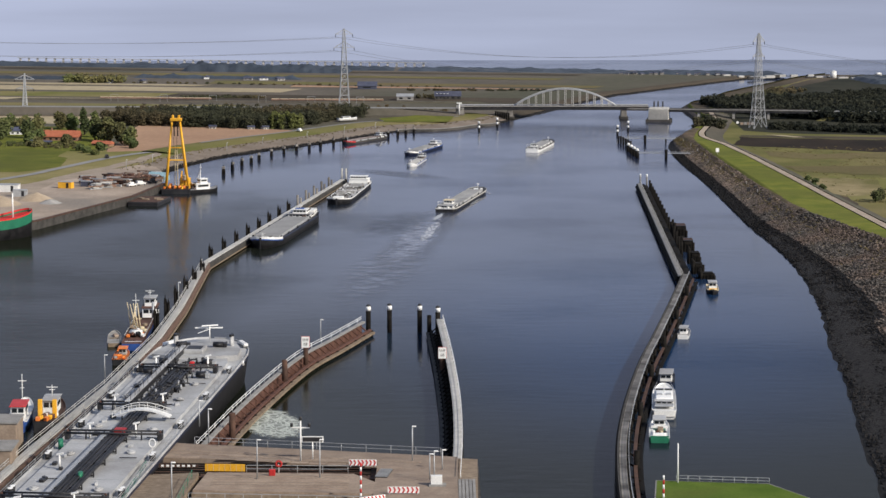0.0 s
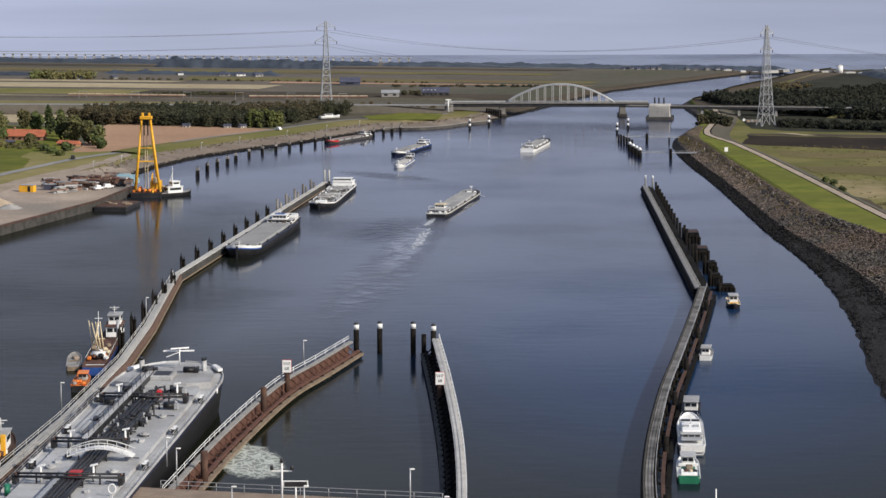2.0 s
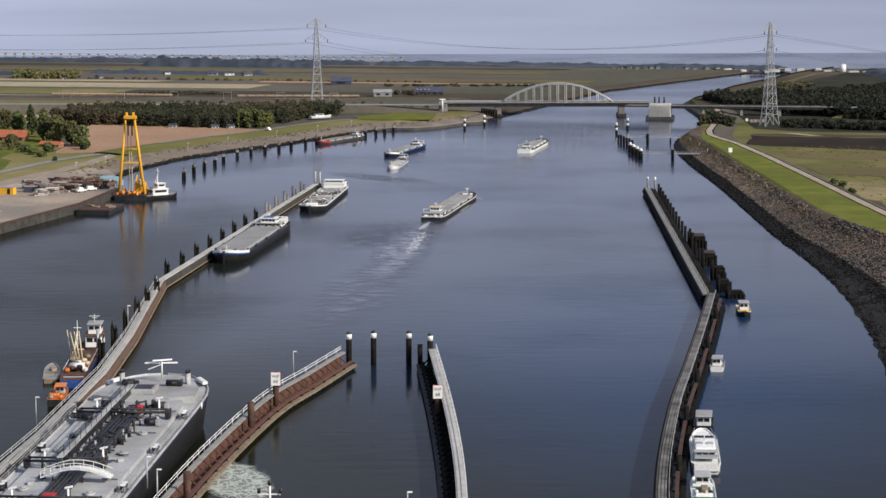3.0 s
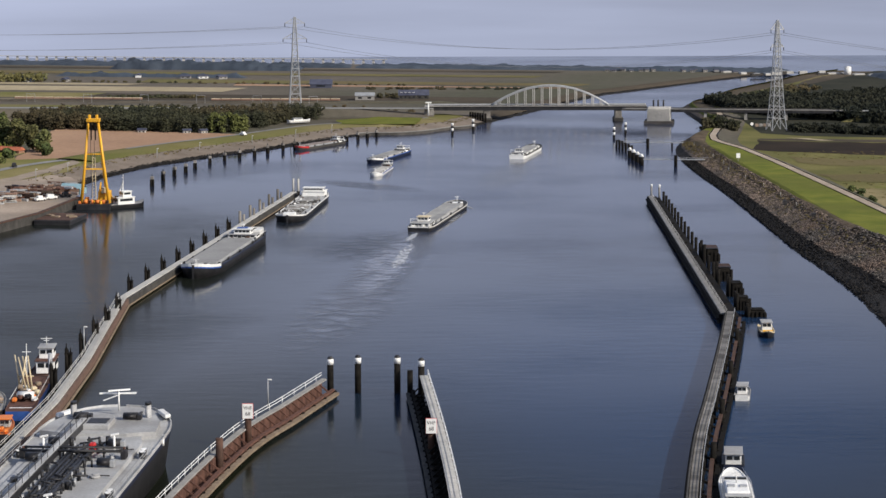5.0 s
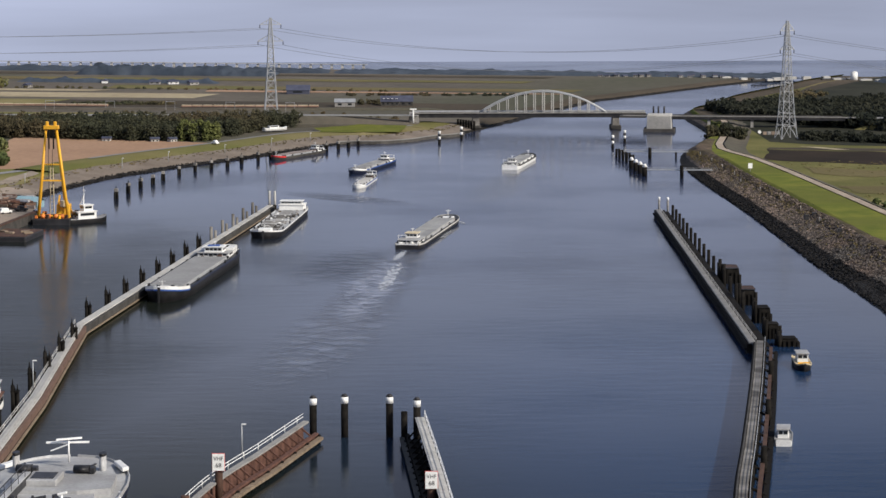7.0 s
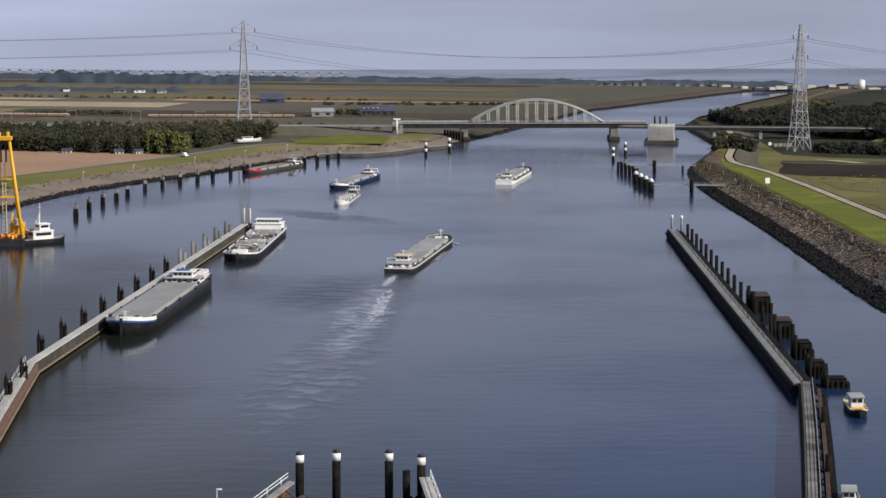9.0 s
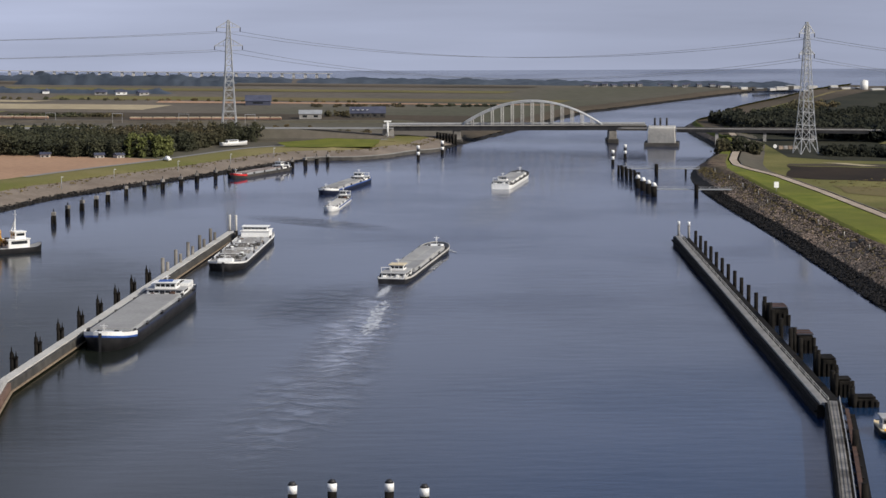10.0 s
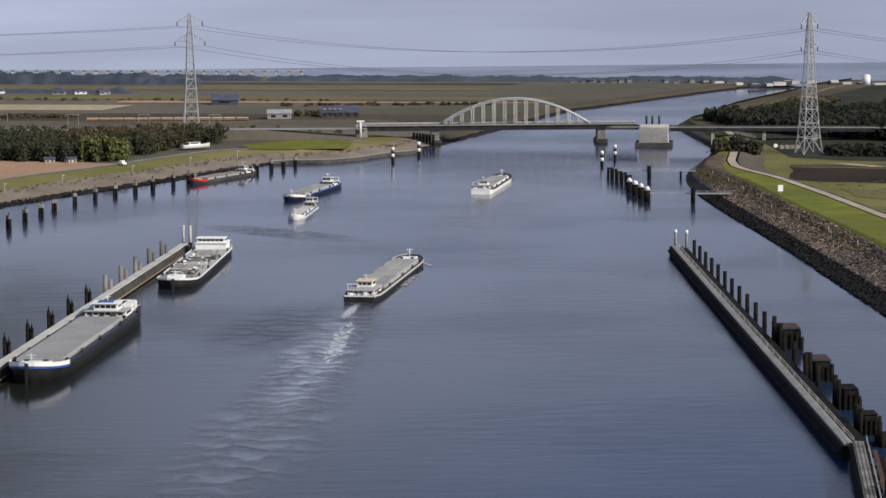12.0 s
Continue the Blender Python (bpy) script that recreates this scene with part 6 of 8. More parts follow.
for p in (Vector((-47.6, 568)), Vector((-49.6, 568.5))):
    part("light_post", rod(B(), (p.x, p.y, 1), (p.x, p.y, 7.6), 0.4), M["concrete_pale"], lj)
    part("lamp_foot", rod(B(), (p.x, p.y, -1), (p.x, p.y, 2.6), 0.6), M["timber_dark"], lj)

# piers of the small lock harbour
def lattice_pier(pts, side, label, rail_side, reach, half, rust, edge, wz, top="concrete"):
    pr = thing("lead_in_pier", label, "pier")
    pp = smooth_path([Vector(p) for p in pts], 2.6)
    q = normals_of(pp)
    part("walkway", wall_along(B(), pp, half, wz - 0.3, wz), M[top], pr)
    part("back_wall", wall_along(B(), pp, 0.25, -1.0, wz - 0.4, shift=-side * 0.8), rust, pr)
    part("outer_waling", wall_along(B(), pp, 0.45, 0.6, 1.1, shift=side * (reach + 0.2)), edge, pr)
    part("inner_waling", wall_along(B(), pp, 0.35, 1.3, 1.7, shift=side * reach * 0.75), rust, pr)
    part("under_deck", wall_along(B(), pp, reach * 0.4, 0.3, 0.6, shift=side * reach * 0.45), rust, pr)
    st = mesh_of("strut", bar(bar(B(), (0, 0, wz - 0.5), (side * reach, 0, 1.0), 0.28, 0.28), (side * 0.3, 0, 0.9), (side * reach, 0, 0.9), 0.3, 0.3), rust)
    repeat("strut", st, pr, [pose(p.x, p.y, 0, 0, 0, math.degrees(math.atan2(n.y, n.x))) for p, n in list(zip(pp, q))[1:-1]])
    pl = mesh_of("pole", rod(B(), (0, 0, -2), (0, 0, 4.4), 0.4, seg=7), M["timber_dark"])
    repeat("pole", pl, pr, [pose(p.x + n.x * side * reach * 0.9, p.y + n.y * side * reach * 0.9, -3.0) for p, n in list(zip(pp, q))[::2]])
    railing(pr, [Vector((p.x + n.x * rail_side, p.y + n.y * rail_side)) for p, n in zip(pp, q)], wz, 1.2, 2.6)
    return pr


lattice_pier([(-46.5, 222), (-41.8, 250), (-35.0, 279), (-28.0, 296), (-21.5, 312)], 1, "slanting rusty steel pier with white railing and timber edge", -0.6, 2.7, 0.5, M["rust_red"], M["timber"], 3.6)
lattice_pier([(2.2, 205), (2.8, 225), (2.6, 248), (1.2, 277), (-1.2, 311)], -1, "curved dark steel pier with a pale walkway", 0.85, 3.0, 0.85, M["timber_dark"], M["concrete_dark"], 4.6, "concrete_pale")


def dolphin(x, y, label, h=7.9):
    d = thing("mooring_dolphin", label, "mooring dolphin", (x, y, 0), group="white-banded dolphins")
    part("pole", rod(B(), (0, 0, -2), (0, 0, h - 1.7), 0.66, seg=14), M["timber_dark"], d)
    part("white_band", rod(B(), (0, 0, h - 1.7), (0, 0, h - 0.5), 0.68, seg=14), M["white"], d)
    part("cap", rod(B(), (0, 0, h - 0.5), (0, 0, h), 0.69, 0.35, seg=14), M["steel_dark"], d)


for x, y in ((-14.7, 314), (-6.6, 314), (-20.3, 313), (-1.7, 312)):
    dolphin(x, y, "black tubular dolphin with a white band near its top")
d = thing("mooring_dolphin", "shorter plain black tubular pile beside the pier end", "mooring dolphin", (-4.0, 311, 0))
part("pole", rod(B(), (0, 0, -2), (0, 0, 5.6), 0.6, seg=12), M["timber_dark"], d)


def board_sign(x, y, h, label):
    s = thing("sign_board", label, "sign", (x, y, 0))
    part("pole", rod(B(), (0, 0.3, -1), (0, 0.3, h - 0.6), 0.62, seg=12), M["rust"], s)
    f = part("board", box(B(), (0, -0.45, h - 1.5), (2.0, 0.12, 2.8)), M["red"], s)
    part("face", box(B(), (0, -0.53, h - 1.5), (1.88, 0.1, 2.66)), M["white"], f)
    return s, f


SIGNS = [board_sign(-33.3, 281.5, 8.4, "white sign board with a red rim on a rusty pile"), board_sign(-0.4, 276.5, 7.4, "white sign board with a red rim on a rusty pile")]


def text(parent, body, at, size, material, rx=90, rz=0):
    c = bpy.data.curves.new("lettering", "FONT")
    c.body, c.size, c.align_x, c.align_y, c.extrude = body, size, "CENTER", "CENTER", 0.01
    c.materials.append(material)
    o = new("lettering", c)
    o.parent = parent
    o.matrix_basis = pose(*at, rx, 0, rz)
    return o


for (s, f), h in zip(SIGNS, (8.4, 7.4)):
    text(f, "VHF", (0, -0.6, h - 0.95), 0.85, M["steel_dark"])
    text(f, "68", (0, -0.6, h - 2.0), 0.95, M["steel_dark"])
for x, y in ((-42.2, 233), (-36.5, 268)):
    d = thing("pier_pile", "tall rusty tubular pile rising beside the pier", "pole", (x, y, 0), group="rusty pier piles")
    part("tube", rod(B(), (0, 0, -1), (0, 0, 6.6), 0.65, seg=12), M["rust"], d)
# ---- large tanker in the lock mouth ----
(tx, ty), TL, trz = between((-65.4, 171), (-56.1, 278.8))
TF = 6.0
tanker = thing("tanker", "large inland tanker with grey deck, black hull and black deck piping", "tanker", (tx, ty, 0), trz)
t_rows = hull_rows(TL, 21.4, 1.0, TF, 0.10, 0.05, 0.9)
hull(tanker, t_rows, 1.5, M["steel_dark"])
plate(tanker, t_rows, -0.05, 0.12, M["deck_grey"])
band(tanker, t_rows, -0.25, 0.3, 0.05, M["deck_grey"], "gunwale")
band(tanker, t_rows, -0.9, -0.3, 0.03, M["navy"], "sheer_band")
# side decks stand lower than the trunk deck between
bm = B()
prism(bm, [(-8.3, -54), (8.3, -54), (8.3, 38), (6.5, 43), (-6.5, 43), (-8.3, 38)], TF - 0.02, TF + 0.75)
part("trunk_deck", bm, M["deck_grey"], tanker)
TD = TF + 0.75
fc = part("forecastle", prism(B(), [(-9.4, 41.5), (-5.0, 40.5), (5.0, 40.5), (9.4, 41.5), (8.8, 46), (6.6, 50), (3.0, 52.0), (-3.0, 52.0), (-6.6, 50), (-8.8, 46)], TF, TF + 1.3), M["deck_grey"], tanker)
part("locker", box(B(), (-0.6, 43.6, TF + 1.7), (4.4, 3.4, 0.9), bevel=0.1), M["deck_grey"], fc)
part("locker_opening", box(B(), (-0.6, 43.6, TF + 2.18), (3.2, 2.2, 0.1)), M["steel_dark"], fc)
bm = B()
rod(bm, (1.0, 49, TF + 2), (1.0, 49, TF + 5.4), 0.16, 0.1)
bar(bm, (-2.2, 49, TF + 4.8), (3.8, 49.4, TF + 4.8), 0.3, 0.22)
bar(bm, (-0.6, 48.5, TF + 5.4), (2.8, 49.4, TF + 5.4), 0.3, 0.2)
bar(bm, (-1.6, 49, TF + 3.6), (1.0, 49, TF + 4.6), 0.16, 0.16)
part("radar_mast", bm, M["white"], tanker)
for x in (-4.6, 3.6):
    windlass = part("windlass", rod(B(), (x - 1.1, 46.8, TF + 1.9), (x + 1.1, 46.8, TF + 1.9), 0.55, seg=12), M["steel_dark"], fc)
    part("windlass_motor", box(B(), (x + 1.5, 46.8, TF + 1.75), (0.8, 0.9, 0.9), bevel=0.1), M["steel_dark"], windlass)
    part("anchor_chain", bar(B(), (x, 47.2, TF + 1.6), (x * 1.25, 50.0, TF + 1.4), 0.3, 0.2), M["steel_dark"], fc)
for x, y in ((-6.2, 48.0), (6.2, 48.0)):
    part("winch_post", rod(B(), (x, y, TF), (x, y, TF + 3.4), 0.55, 0.5), M["deck_grey"], tanker)
    part("post_cap", rod(B(), (x, y, TF + 3.4), (x, y, TF + 3.8), 0.55), M["steel_dark"], tanker)
# raised walkway beside the pipes
cw = part("catwalk", box(B(), (-3.2, 26.5, TD + 1.7), (1.1, 35, 0.16)), M["deck_grey"], tanker)
part("catwalk_side", box(B(), (-2.6, 26.5, TD + 1.1), (0.12, 35, 1.0)), M["steel_dark"], cw)
for dx in (-0.5, 0.5):
    part("catwalk_rail", box(B(), (-3.2 + dx, 26.5, TD + 2.7), (0.09, 35, 0.09)), M["steel_dark"], cw)
me = mesh_of("rail_post", rod(B(), (0, 0, 0), (0, 0, 1.0), 0.05, seg=5), M["steel_dark"])
repeat("rail_post", me, cw, [pose(-3.2 + dx, 9.5 + 2.5 * i, TD + 1.7) for dx in (-0.5, 0.5) for i in range(14)])
me = mesh_of("catwalk_leg", bar(B(), (0, 0, 0), (0, 0, 1.7), 0.2, 0.2), M["steel_dark"])
repeat("catwalk_leg", me, cw, [pose(-3.2 + dx, 10 + 3.2 * i, TD) for dx in (-0.45, 0.45) for i in range(10)])
rng = random.Random(3)
for i, x in enumerate((-1.3, -0.6, 0.1, 0.8, 1.5, 2.2)):
    part("deck_pipe", rod(B(), (x, -54 + rng.uniform(0, 4), TD + 0.7 + 0.15 * (i % 2)), (x, 34 + rng.uniform(-6, 4), TD + 0.7 + 0.15 * (i % 2)), 0.2 + 0.06 * (i % 3), seg=7), M["steel_dark"], tanker)
part("cable_tray", box(B(), (-1.9, -22, TD + 1.1), (0.8, 40, 0.15)), M["steel_grey"], tanker)
me = mesh_of("pipe_support", bar(bar(bar(B(), (-2.2, 0, 0.35), (2.8, 0, 0.35), 0.25, 0.25), (-2.1, 0, 0), (-2.1, 0, 1.0), 0.2, 0.2), (2.7, 0, 0), (2.7, 0, 1.0), 0.2, 0.2), M["steel_dark"])
repeat("pipe_support", me, tanker, [pose(0, -52 + 5.5 * i, TD) for i in range(16)])
# cross-deck pipe frames
for y, x0, x1 in ((-7.0, -9.0, 8.6), (8.5, -8.6, 4.0), (31.0, -8.2, 7.6), (-36, -9, 9)):
    fr = part("cross_pipe", rod(rod(B(), (x0, y, TD + 1.3), (x1, y, TD + 1.3), 0.22, seg=7), (x0, y + 0.7, TD + 1.6), (x1, y + 0.7, TD + 1.6), 0.18, seg=7), M["steel_dark"], tanker)
    me = mesh_of("frame_leg", rod(B(), (0, 0, 0), (0, 0, 1.6), 0.16, seg=6), M["steel_dark"])
    repeat("frame_leg", me, fr, [pose(x0 + (x1 - x0) * k / 5, y + 0.3, TD - 0.02) for k in range(6)])
    for xe in (x0, x1):
        mf = part("manifold", box(B(), (xe, y + 0.4, TD + 0.7), (0.9, 1.2, 1.4), bevel=0.15), M["steel_dark"], tanker)
        for k in range(3):
            part("valve_wheel", rod(B(), (xe - 0.3 + 0.3 * k, y + 0.4 * k, TD + 1.3), (xe - 0.3 + 0.3 * k, y + 0.02 + 0.4 * k, TD + 1.75), 0.2, seg=8), M["rust_red"] if k == 1 else M["steel_dark"], mf)
part("pump_unit", box(B(), (0.4, -5.0, TD + 1.0), (2.2, 1.4, 1.1), bevel=0.2), M["red"], tanker)
part("pump_unit", box(B(), (1.9, 33.5, TD + 0.9), (1.0, 1.0, 1.5), bevel=0.2), M["red"], tanker)
part("foam_monitor", rod(B(), (-9.2, -9.5, TF), (-9.2, -9.5, TF + 1.8), 0.5), M["green"], tanker)
part("foam_monitor", rod(B(), (0.9, -26, TD), (0.9, -26, TD + 1.6), 0.45), M["green"], tanker)
# valves, hoses and winches crowded round the forward pipes
for i in range(120):
    x, y = rng.uniform(-2.4, 4.0), rng.uniform(7, 38)
    h = rng.uniform(0.5, 1.5)
    if i % 3:
        part("valve", rod(B(), (x, y, TD), (x, y, TD + h), rng.uniform(0.14, 0.34), seg=7), M["steel_dark"] if i % 7 else M["steel_grey"], tanker)
    else:
        a = rng.uniform(0, 3.1)
        part("hose", rod(B(), (x, y, TD + h), (x + 2.2 * math.cos(a), y + 2.2 * math.sin(a), TD + h * 0.6), 0.16, seg=6), M["steel_dark"], tanker)
for x, y in ((-5.0, 36.5), (4.6, 36.0), (-6.2, 30), (5.6, 28)):
    w = part("mooring_winch", rod(B(), (x - 1.0, y, TD + 0.8), (x + 1.0, y, TD + 0.8), 0.6, seg=12), M["steel_dark"], tanker)
    part("winch_motor", box(B(), (x + 1.3, y, TD + 0.6), (0.8, 0.9, 1.1), bevel=0.1), M["steel_grey"], w)
me = mesh_of("fender", rod(B(), (0, 0, -0.5), (0, 0, 0.5), 0.32, seg=8), M["white"])
repeat("fender", me, tanker, [pose(*p, TF - 0.3) for p in ((10.6, 41), (10.3, 43), (9.8, 45), (9.1, 47), (8.3, 48.8), (-10.3, 43), (-9.6, 46), (-8.6, 48.6))])
me = mesh_of("deck_seam", box(B(), (0, 0, 0), (16.4, 0.1, 0.04)), M["steel_grey"])
repeat("deck_seam", me, tanker, [pose(0, -50 + 8.2 * i, TD + 0.015) for i in range(11)])
# arched footbridge over the pipes
bm = B()
n = 14
last = None
for i in range(n + 1):
    x, z = -3.9 + 11.2 * i / n, TD + 0.8 + 1.4 * math.sin(math.pi * i / n)
    ring = [bm.verts.new((x, 3.4 + dy, z + dz)) for dy, dz in ((-0.75, 0), (0.75, 0), (0.75, 0.16), (-0.75, 0.16))]
    if last:
        for j in range(4):
            bm.faces.new((last[j], last[(j + 1) % 4], ring[(j + 1) % 4], ring[j]))
    last = ring
bmesh.ops.recalc_face_normals(bm, faces=bm.faces[:])
fb = part("footbridge", bm, M["white"], tanker)
for dy in (-0.75, 0.75):
    bm = B()
    for i in range(n):
        a, b = i / n, (i + 1) / n
        za, zb = (TD + 1.9 + 1.4 * math.sin(math.pi * k) for k in (a, b))
        bar(bm, (-3.9 + 11.2 * a, 3.4 + dy, za), (-3.9 + 11.2 * b, 3.4 + dy, zb), 0.1, 0.1)
        if i % 2 == 0:
            rod(bm, (-3.9 + 11.2 * a, 3.4 + dy, za - 1.1), (-3.9 + 11.2 * a, 3.4 + dy, za), 0.05, seg=5)
    part("handrail", bm, M["white"], fb)
# lamps, hatches and vents
bm = B()
rod(bm, (0, 0, 0), (0, 0, 2.6), 0.22, 0.16, seg=7)
me = mesh_of("vent_post", bar(bm, (-0.5, 0, 2.7), (0.7, 0, 2.95), 0.3, 0.25), M["white"])
repeat("vent_post", me, tanker, [pose(x, y, TD - 0.02) for x, y in ((-5.6, 33), (5.2, 34), (-5.9, 9.5), (-5.0, -6.0), (3.6, -5.5), (-4.8, -21), (4.5, -38), (-4.5, -40), (3.4, 10.5))])
bm = B()
rod(bm, (0, 0, 0), (0, 0, 0.45), 0.85, 0.8, seg=14)
rod(bm, (0, 0, 0.45), (0, 0, 0.6), 0.55, 0.4, seg=12)
me = mesh_of("tank_hatch", bm, M["deck_grey"])
repeat("tank_hatch", me, tanker, [pose(x, y, TD - 0.02) for x, y in ((-5.8, 24), (5.6, 24), (-5.7, 0), (5.5, -1.5), (-5.6, -14), (5.3, -13), (-5.8, -30), (5.6, -30), (5.2, 15), (-6.0, 16), (-5.5, -45), (5.6, -45))])
for i in range(34):
    x, y = rng.uniform(-7.2, 7.2), rng.uniform(-50, 36)
    if abs(x + 0.2) < 3.6:
        continue
    k = rng.choice(("steel_dark", "steel_dark", "deck_grey", "steel_grey"))
    part("deck_fitting", box(B(), (x, y, TD + 0.25), (rng.uniform(0.5, 1.1), rng.uniform(0.5, 1.3), 0.55), rz=rng.uniform(0, 90), bevel=0.08), M[k], tanker)
for i in range(9):
    x, y = rng.choice((-1, 1)) * rng.uniform(3.8, 6.0), -46 + 10 * i
    part("small_pipe", rod(B(), (x, y, TD + 0.3), (x + rng.uniform(1.5, 3.2), y + rng.uniform(-0.6, 0.6), TD + 0.3), 0.1, seg=6), M["steel_dark"], tanker)
bm = B()
for dy in (-0.5, 0.5):
    rod(bm, (0, dy, 0), (0, dy, 0.9), 0.42, 0.45, seg=10)
    rod(bm, (0, dy, 0.9), (0, dy, 1.05), 0.5, seg=10)
me = mesh_of("bollard", bm, M["steel_dark"])
capme = mesh_of("bollard_top", rod(rod(B(), (0, -0.5, 1.05), (0, -0.5, 1.15), 0.46, seg=10), (0, 0.5, 1.05), (0, 0.5, 1.15), 0.46, seg=10), M["white"])
spots = [(s * 9.7, y) for s in (-1, 1) for y in (34, 18, 2, -14, -30, -46)]
repeat("bollard", me, tanker, [pose(x, y, TF) for x, y in spots])
repeat("bollard_top", capme, tanker, [pose(x, y, TF) for x, y in spots])
for sg in (-1, 1):
    railing(tanker, [Vector((sg * 10.5, -54 + 3 * i)) for i in range(31)], TF + 0.3, 1.1, 2.9, M["deck_grey"], r=0.045)
for sg in (-1, 1):
    part("fairlead", box(B(), (sg * 8.2, 50.0, TF + 1.15), (1.0, 3.4, 0.6), rz=sg * 38, bevel=0.1), M["white"], tanker)
    part("anchor_pocket", box(B(), (sg * 9.4, 47.6, TF - 1.0), (0.5, 1.6, 1.4), rz=sg * 25, bevel=0.1), M["steel_grey"], tanker)
# ---- works quay: sheerlegs, tug, pontoon, yard ----
crane = thing("floating_crane", "tall yellow floating sheerlegs crane on a black pontoon by the quay", "crane", (-121.6, 541, 0), 0)
pon = part("pontoon", box(B(), (0, 0, 0.6), (13, 15, 3.0), bevel=0.25), M["steel_dark"], crane)
part("pontoon_deck", box(B(), (0, 0, 2.14), (12.6, 14.6, 0.1)), M["rust"], pon)
for sx in (-1, 1):
    part("front_leg", rod(B(), (sx * 5.2 + 0.4, -4.5, 2.0), (sx * 1.8 - 0.4, -1.5, 33), 0.58, 0.45, seg=10), M["yellow"], crane)
    part("back_leg", rod(B(), (sx * 5.0 - 1.6, 5.0, 2.0), (sx * 1.7 - 0.6, -0.5, 33), 0.5, 0.42, seg=10), M["yellow"], crane)
for k in (0.42, 0.60):
    w = 5.2 + (1.8 - 5.2) * k
    y = -4.5 + 3.0 * k
    part("cross_beam", bar(B(), (-w, y, 2 + 31 * k), (w, y, 2 + 31 * k), 0.5, 0.5), M["yellow"], crane)
head = part("crane_head", box(B(), (-0.4, -1.2, 33.3), (5.2, 2.6, 1.4), bevel=0.2), M["yellow"], crane)
for dx in (-1.8, 1.0):
    part("sheave_block", box(B(), (dx, -1.6, 34.6), (1.0, 1.2, 1.6), bevel=0.2), M["yellow"], head)
part("hoist_frame", bar(bar(B(), (-1.0, -3.2, 26), (-1.0, -3.2, 32.6), 0.5, 0.3), (0.6, -3.2, 26), (0.6, -3.2, 32.6), 0.5, 0.3), M["timber_dark"], crane)
bm = B()
for dx in (-1.3, 0.1):
    bar(bm, (dx + 0.4, -3.0, 2.2), (dx * 0.6, -2.0, 21), 0.22, 0.22)
for i in range(14):
    bar(bm, (-0.9 + 0.01 * i, -3.0 + 0.07 * i, 3.4 + 1.3 * i), (0.5 - 0.03 * i, -3.0 + 0.07 * i, 3.9 + 1.3 * i), 0.14, 0.14)
part("ladder_frame", bm, M["cream"], crane)
for dx in (-1.2, 0.2):
    part("hoist_wire", rod(B(), (dx, -3.4, 4.0), (dx, -3.4, 26), 0.09, seg=5), M["steel_dark"], crane)
part("winch_house", box(B(), (3.0, 2.0, 4.2), (4.6, 4.2, 4.2), bevel=0.2), M["yellow"], crane)
for sx in (-1, 1):
    part("stay_frame", bar(bar(B(), (3.4 + sx * 2.4, -2.5, 2.2), (2.6 + sx * 0.8, 0.5, 9.5), 0.4, 0.4), (3.4 + sx * 2.4, 4.5, 2.2), (2.6 + sx * 0.8, 0.5, 9.5), 0.4, 0.4), M["yellow"], crane)
for i in range(14):
    x, y = -5.2 + 0.8 * i, -6.6 + 1.1 * (i * 7 % 5)
    part("deck_gear", box(B(), (x, y, 2.7), (0.9, 0.8, 1.0 + 0.3 * (i % 3)), rz=13 * i, bevel=0.1), M[("orange", "rust", "yellow", "rust_red")[i % 4]], crane)
part("operator_cab", box(B(), (3.6, -1.4, 6.8), (2.4, 2.2, 2.2), bevel=0.2), M["cream"], crane)
for x, y in ((-3, -6), (-1, -5.6), (1.5, -6), (3.5, -5.8), (-4, 3)):
    part("winch_drum", rod(B(), (x - 0.7, y, 2.9), (x + 0.7, y, 2.9), 0.75, seg=10), M["orange"], crane)

tug = thing("workboat", "black-hulled tug with white superstructure beside the crane", "tug", (-111.6, 541, 0), -62)
tr = hull_rows(15.5, 5.8, 0.8, 1.6, 0.3, 0.1, 1.0)
hull(tug, tr, 0.9, M["steel_dark"])
plate(tug, tr, -0.05, 0.1, M["deck_grey"])
cabin(tug, (0, 0.4, 2.7), (4.2, 6.4, 2.6), "deckhouse", roof=M["white"])
cabin(tug, (0, 1.0, 5.1), (3.2, 3.2, 2.2), "wheelhouse", roof=M["white"])
mast(tug, (0, 0.2, 6.2), 6.5)
part("mast_frame", bar(bar(B(), (-1.2, -0.6, 6.2), (0, 0.2, 10), 0.25, 0.25), (1.2, -0.6, 6.2), (0, 0.2, 10), 0.25, 0.25), M["white"], tug)
part("funnel", box(B(), (0, -2.4, 3.4), (1.2, 1.0, 2.6), bevel=0.1), M["steel_dark"], tug)

flat = thing("flat_barge", "flat black work pontoon with a rusty deck moored at the quay", "barge", (-127.2, 511, 0), -8)
part("hull", box(B(), (0, 0, 0.4), (13.5, 15, 2.6), bevel=0.3), M["steel_dark"], flat)
part("deck", box(B(), (0, 0, 1.75), (12.9, 14.2, 0.1)), M["rust"], flat)
for x, y in ((-4, 1), (-1, -1.5), (3, 1.5), (5, -1)):
    part("plank_stack", box(B(), (x, y, 2.0), (2.8, 1.4, 0.5), rz=x * 7, bevel=0.05), M["timber"], flat)

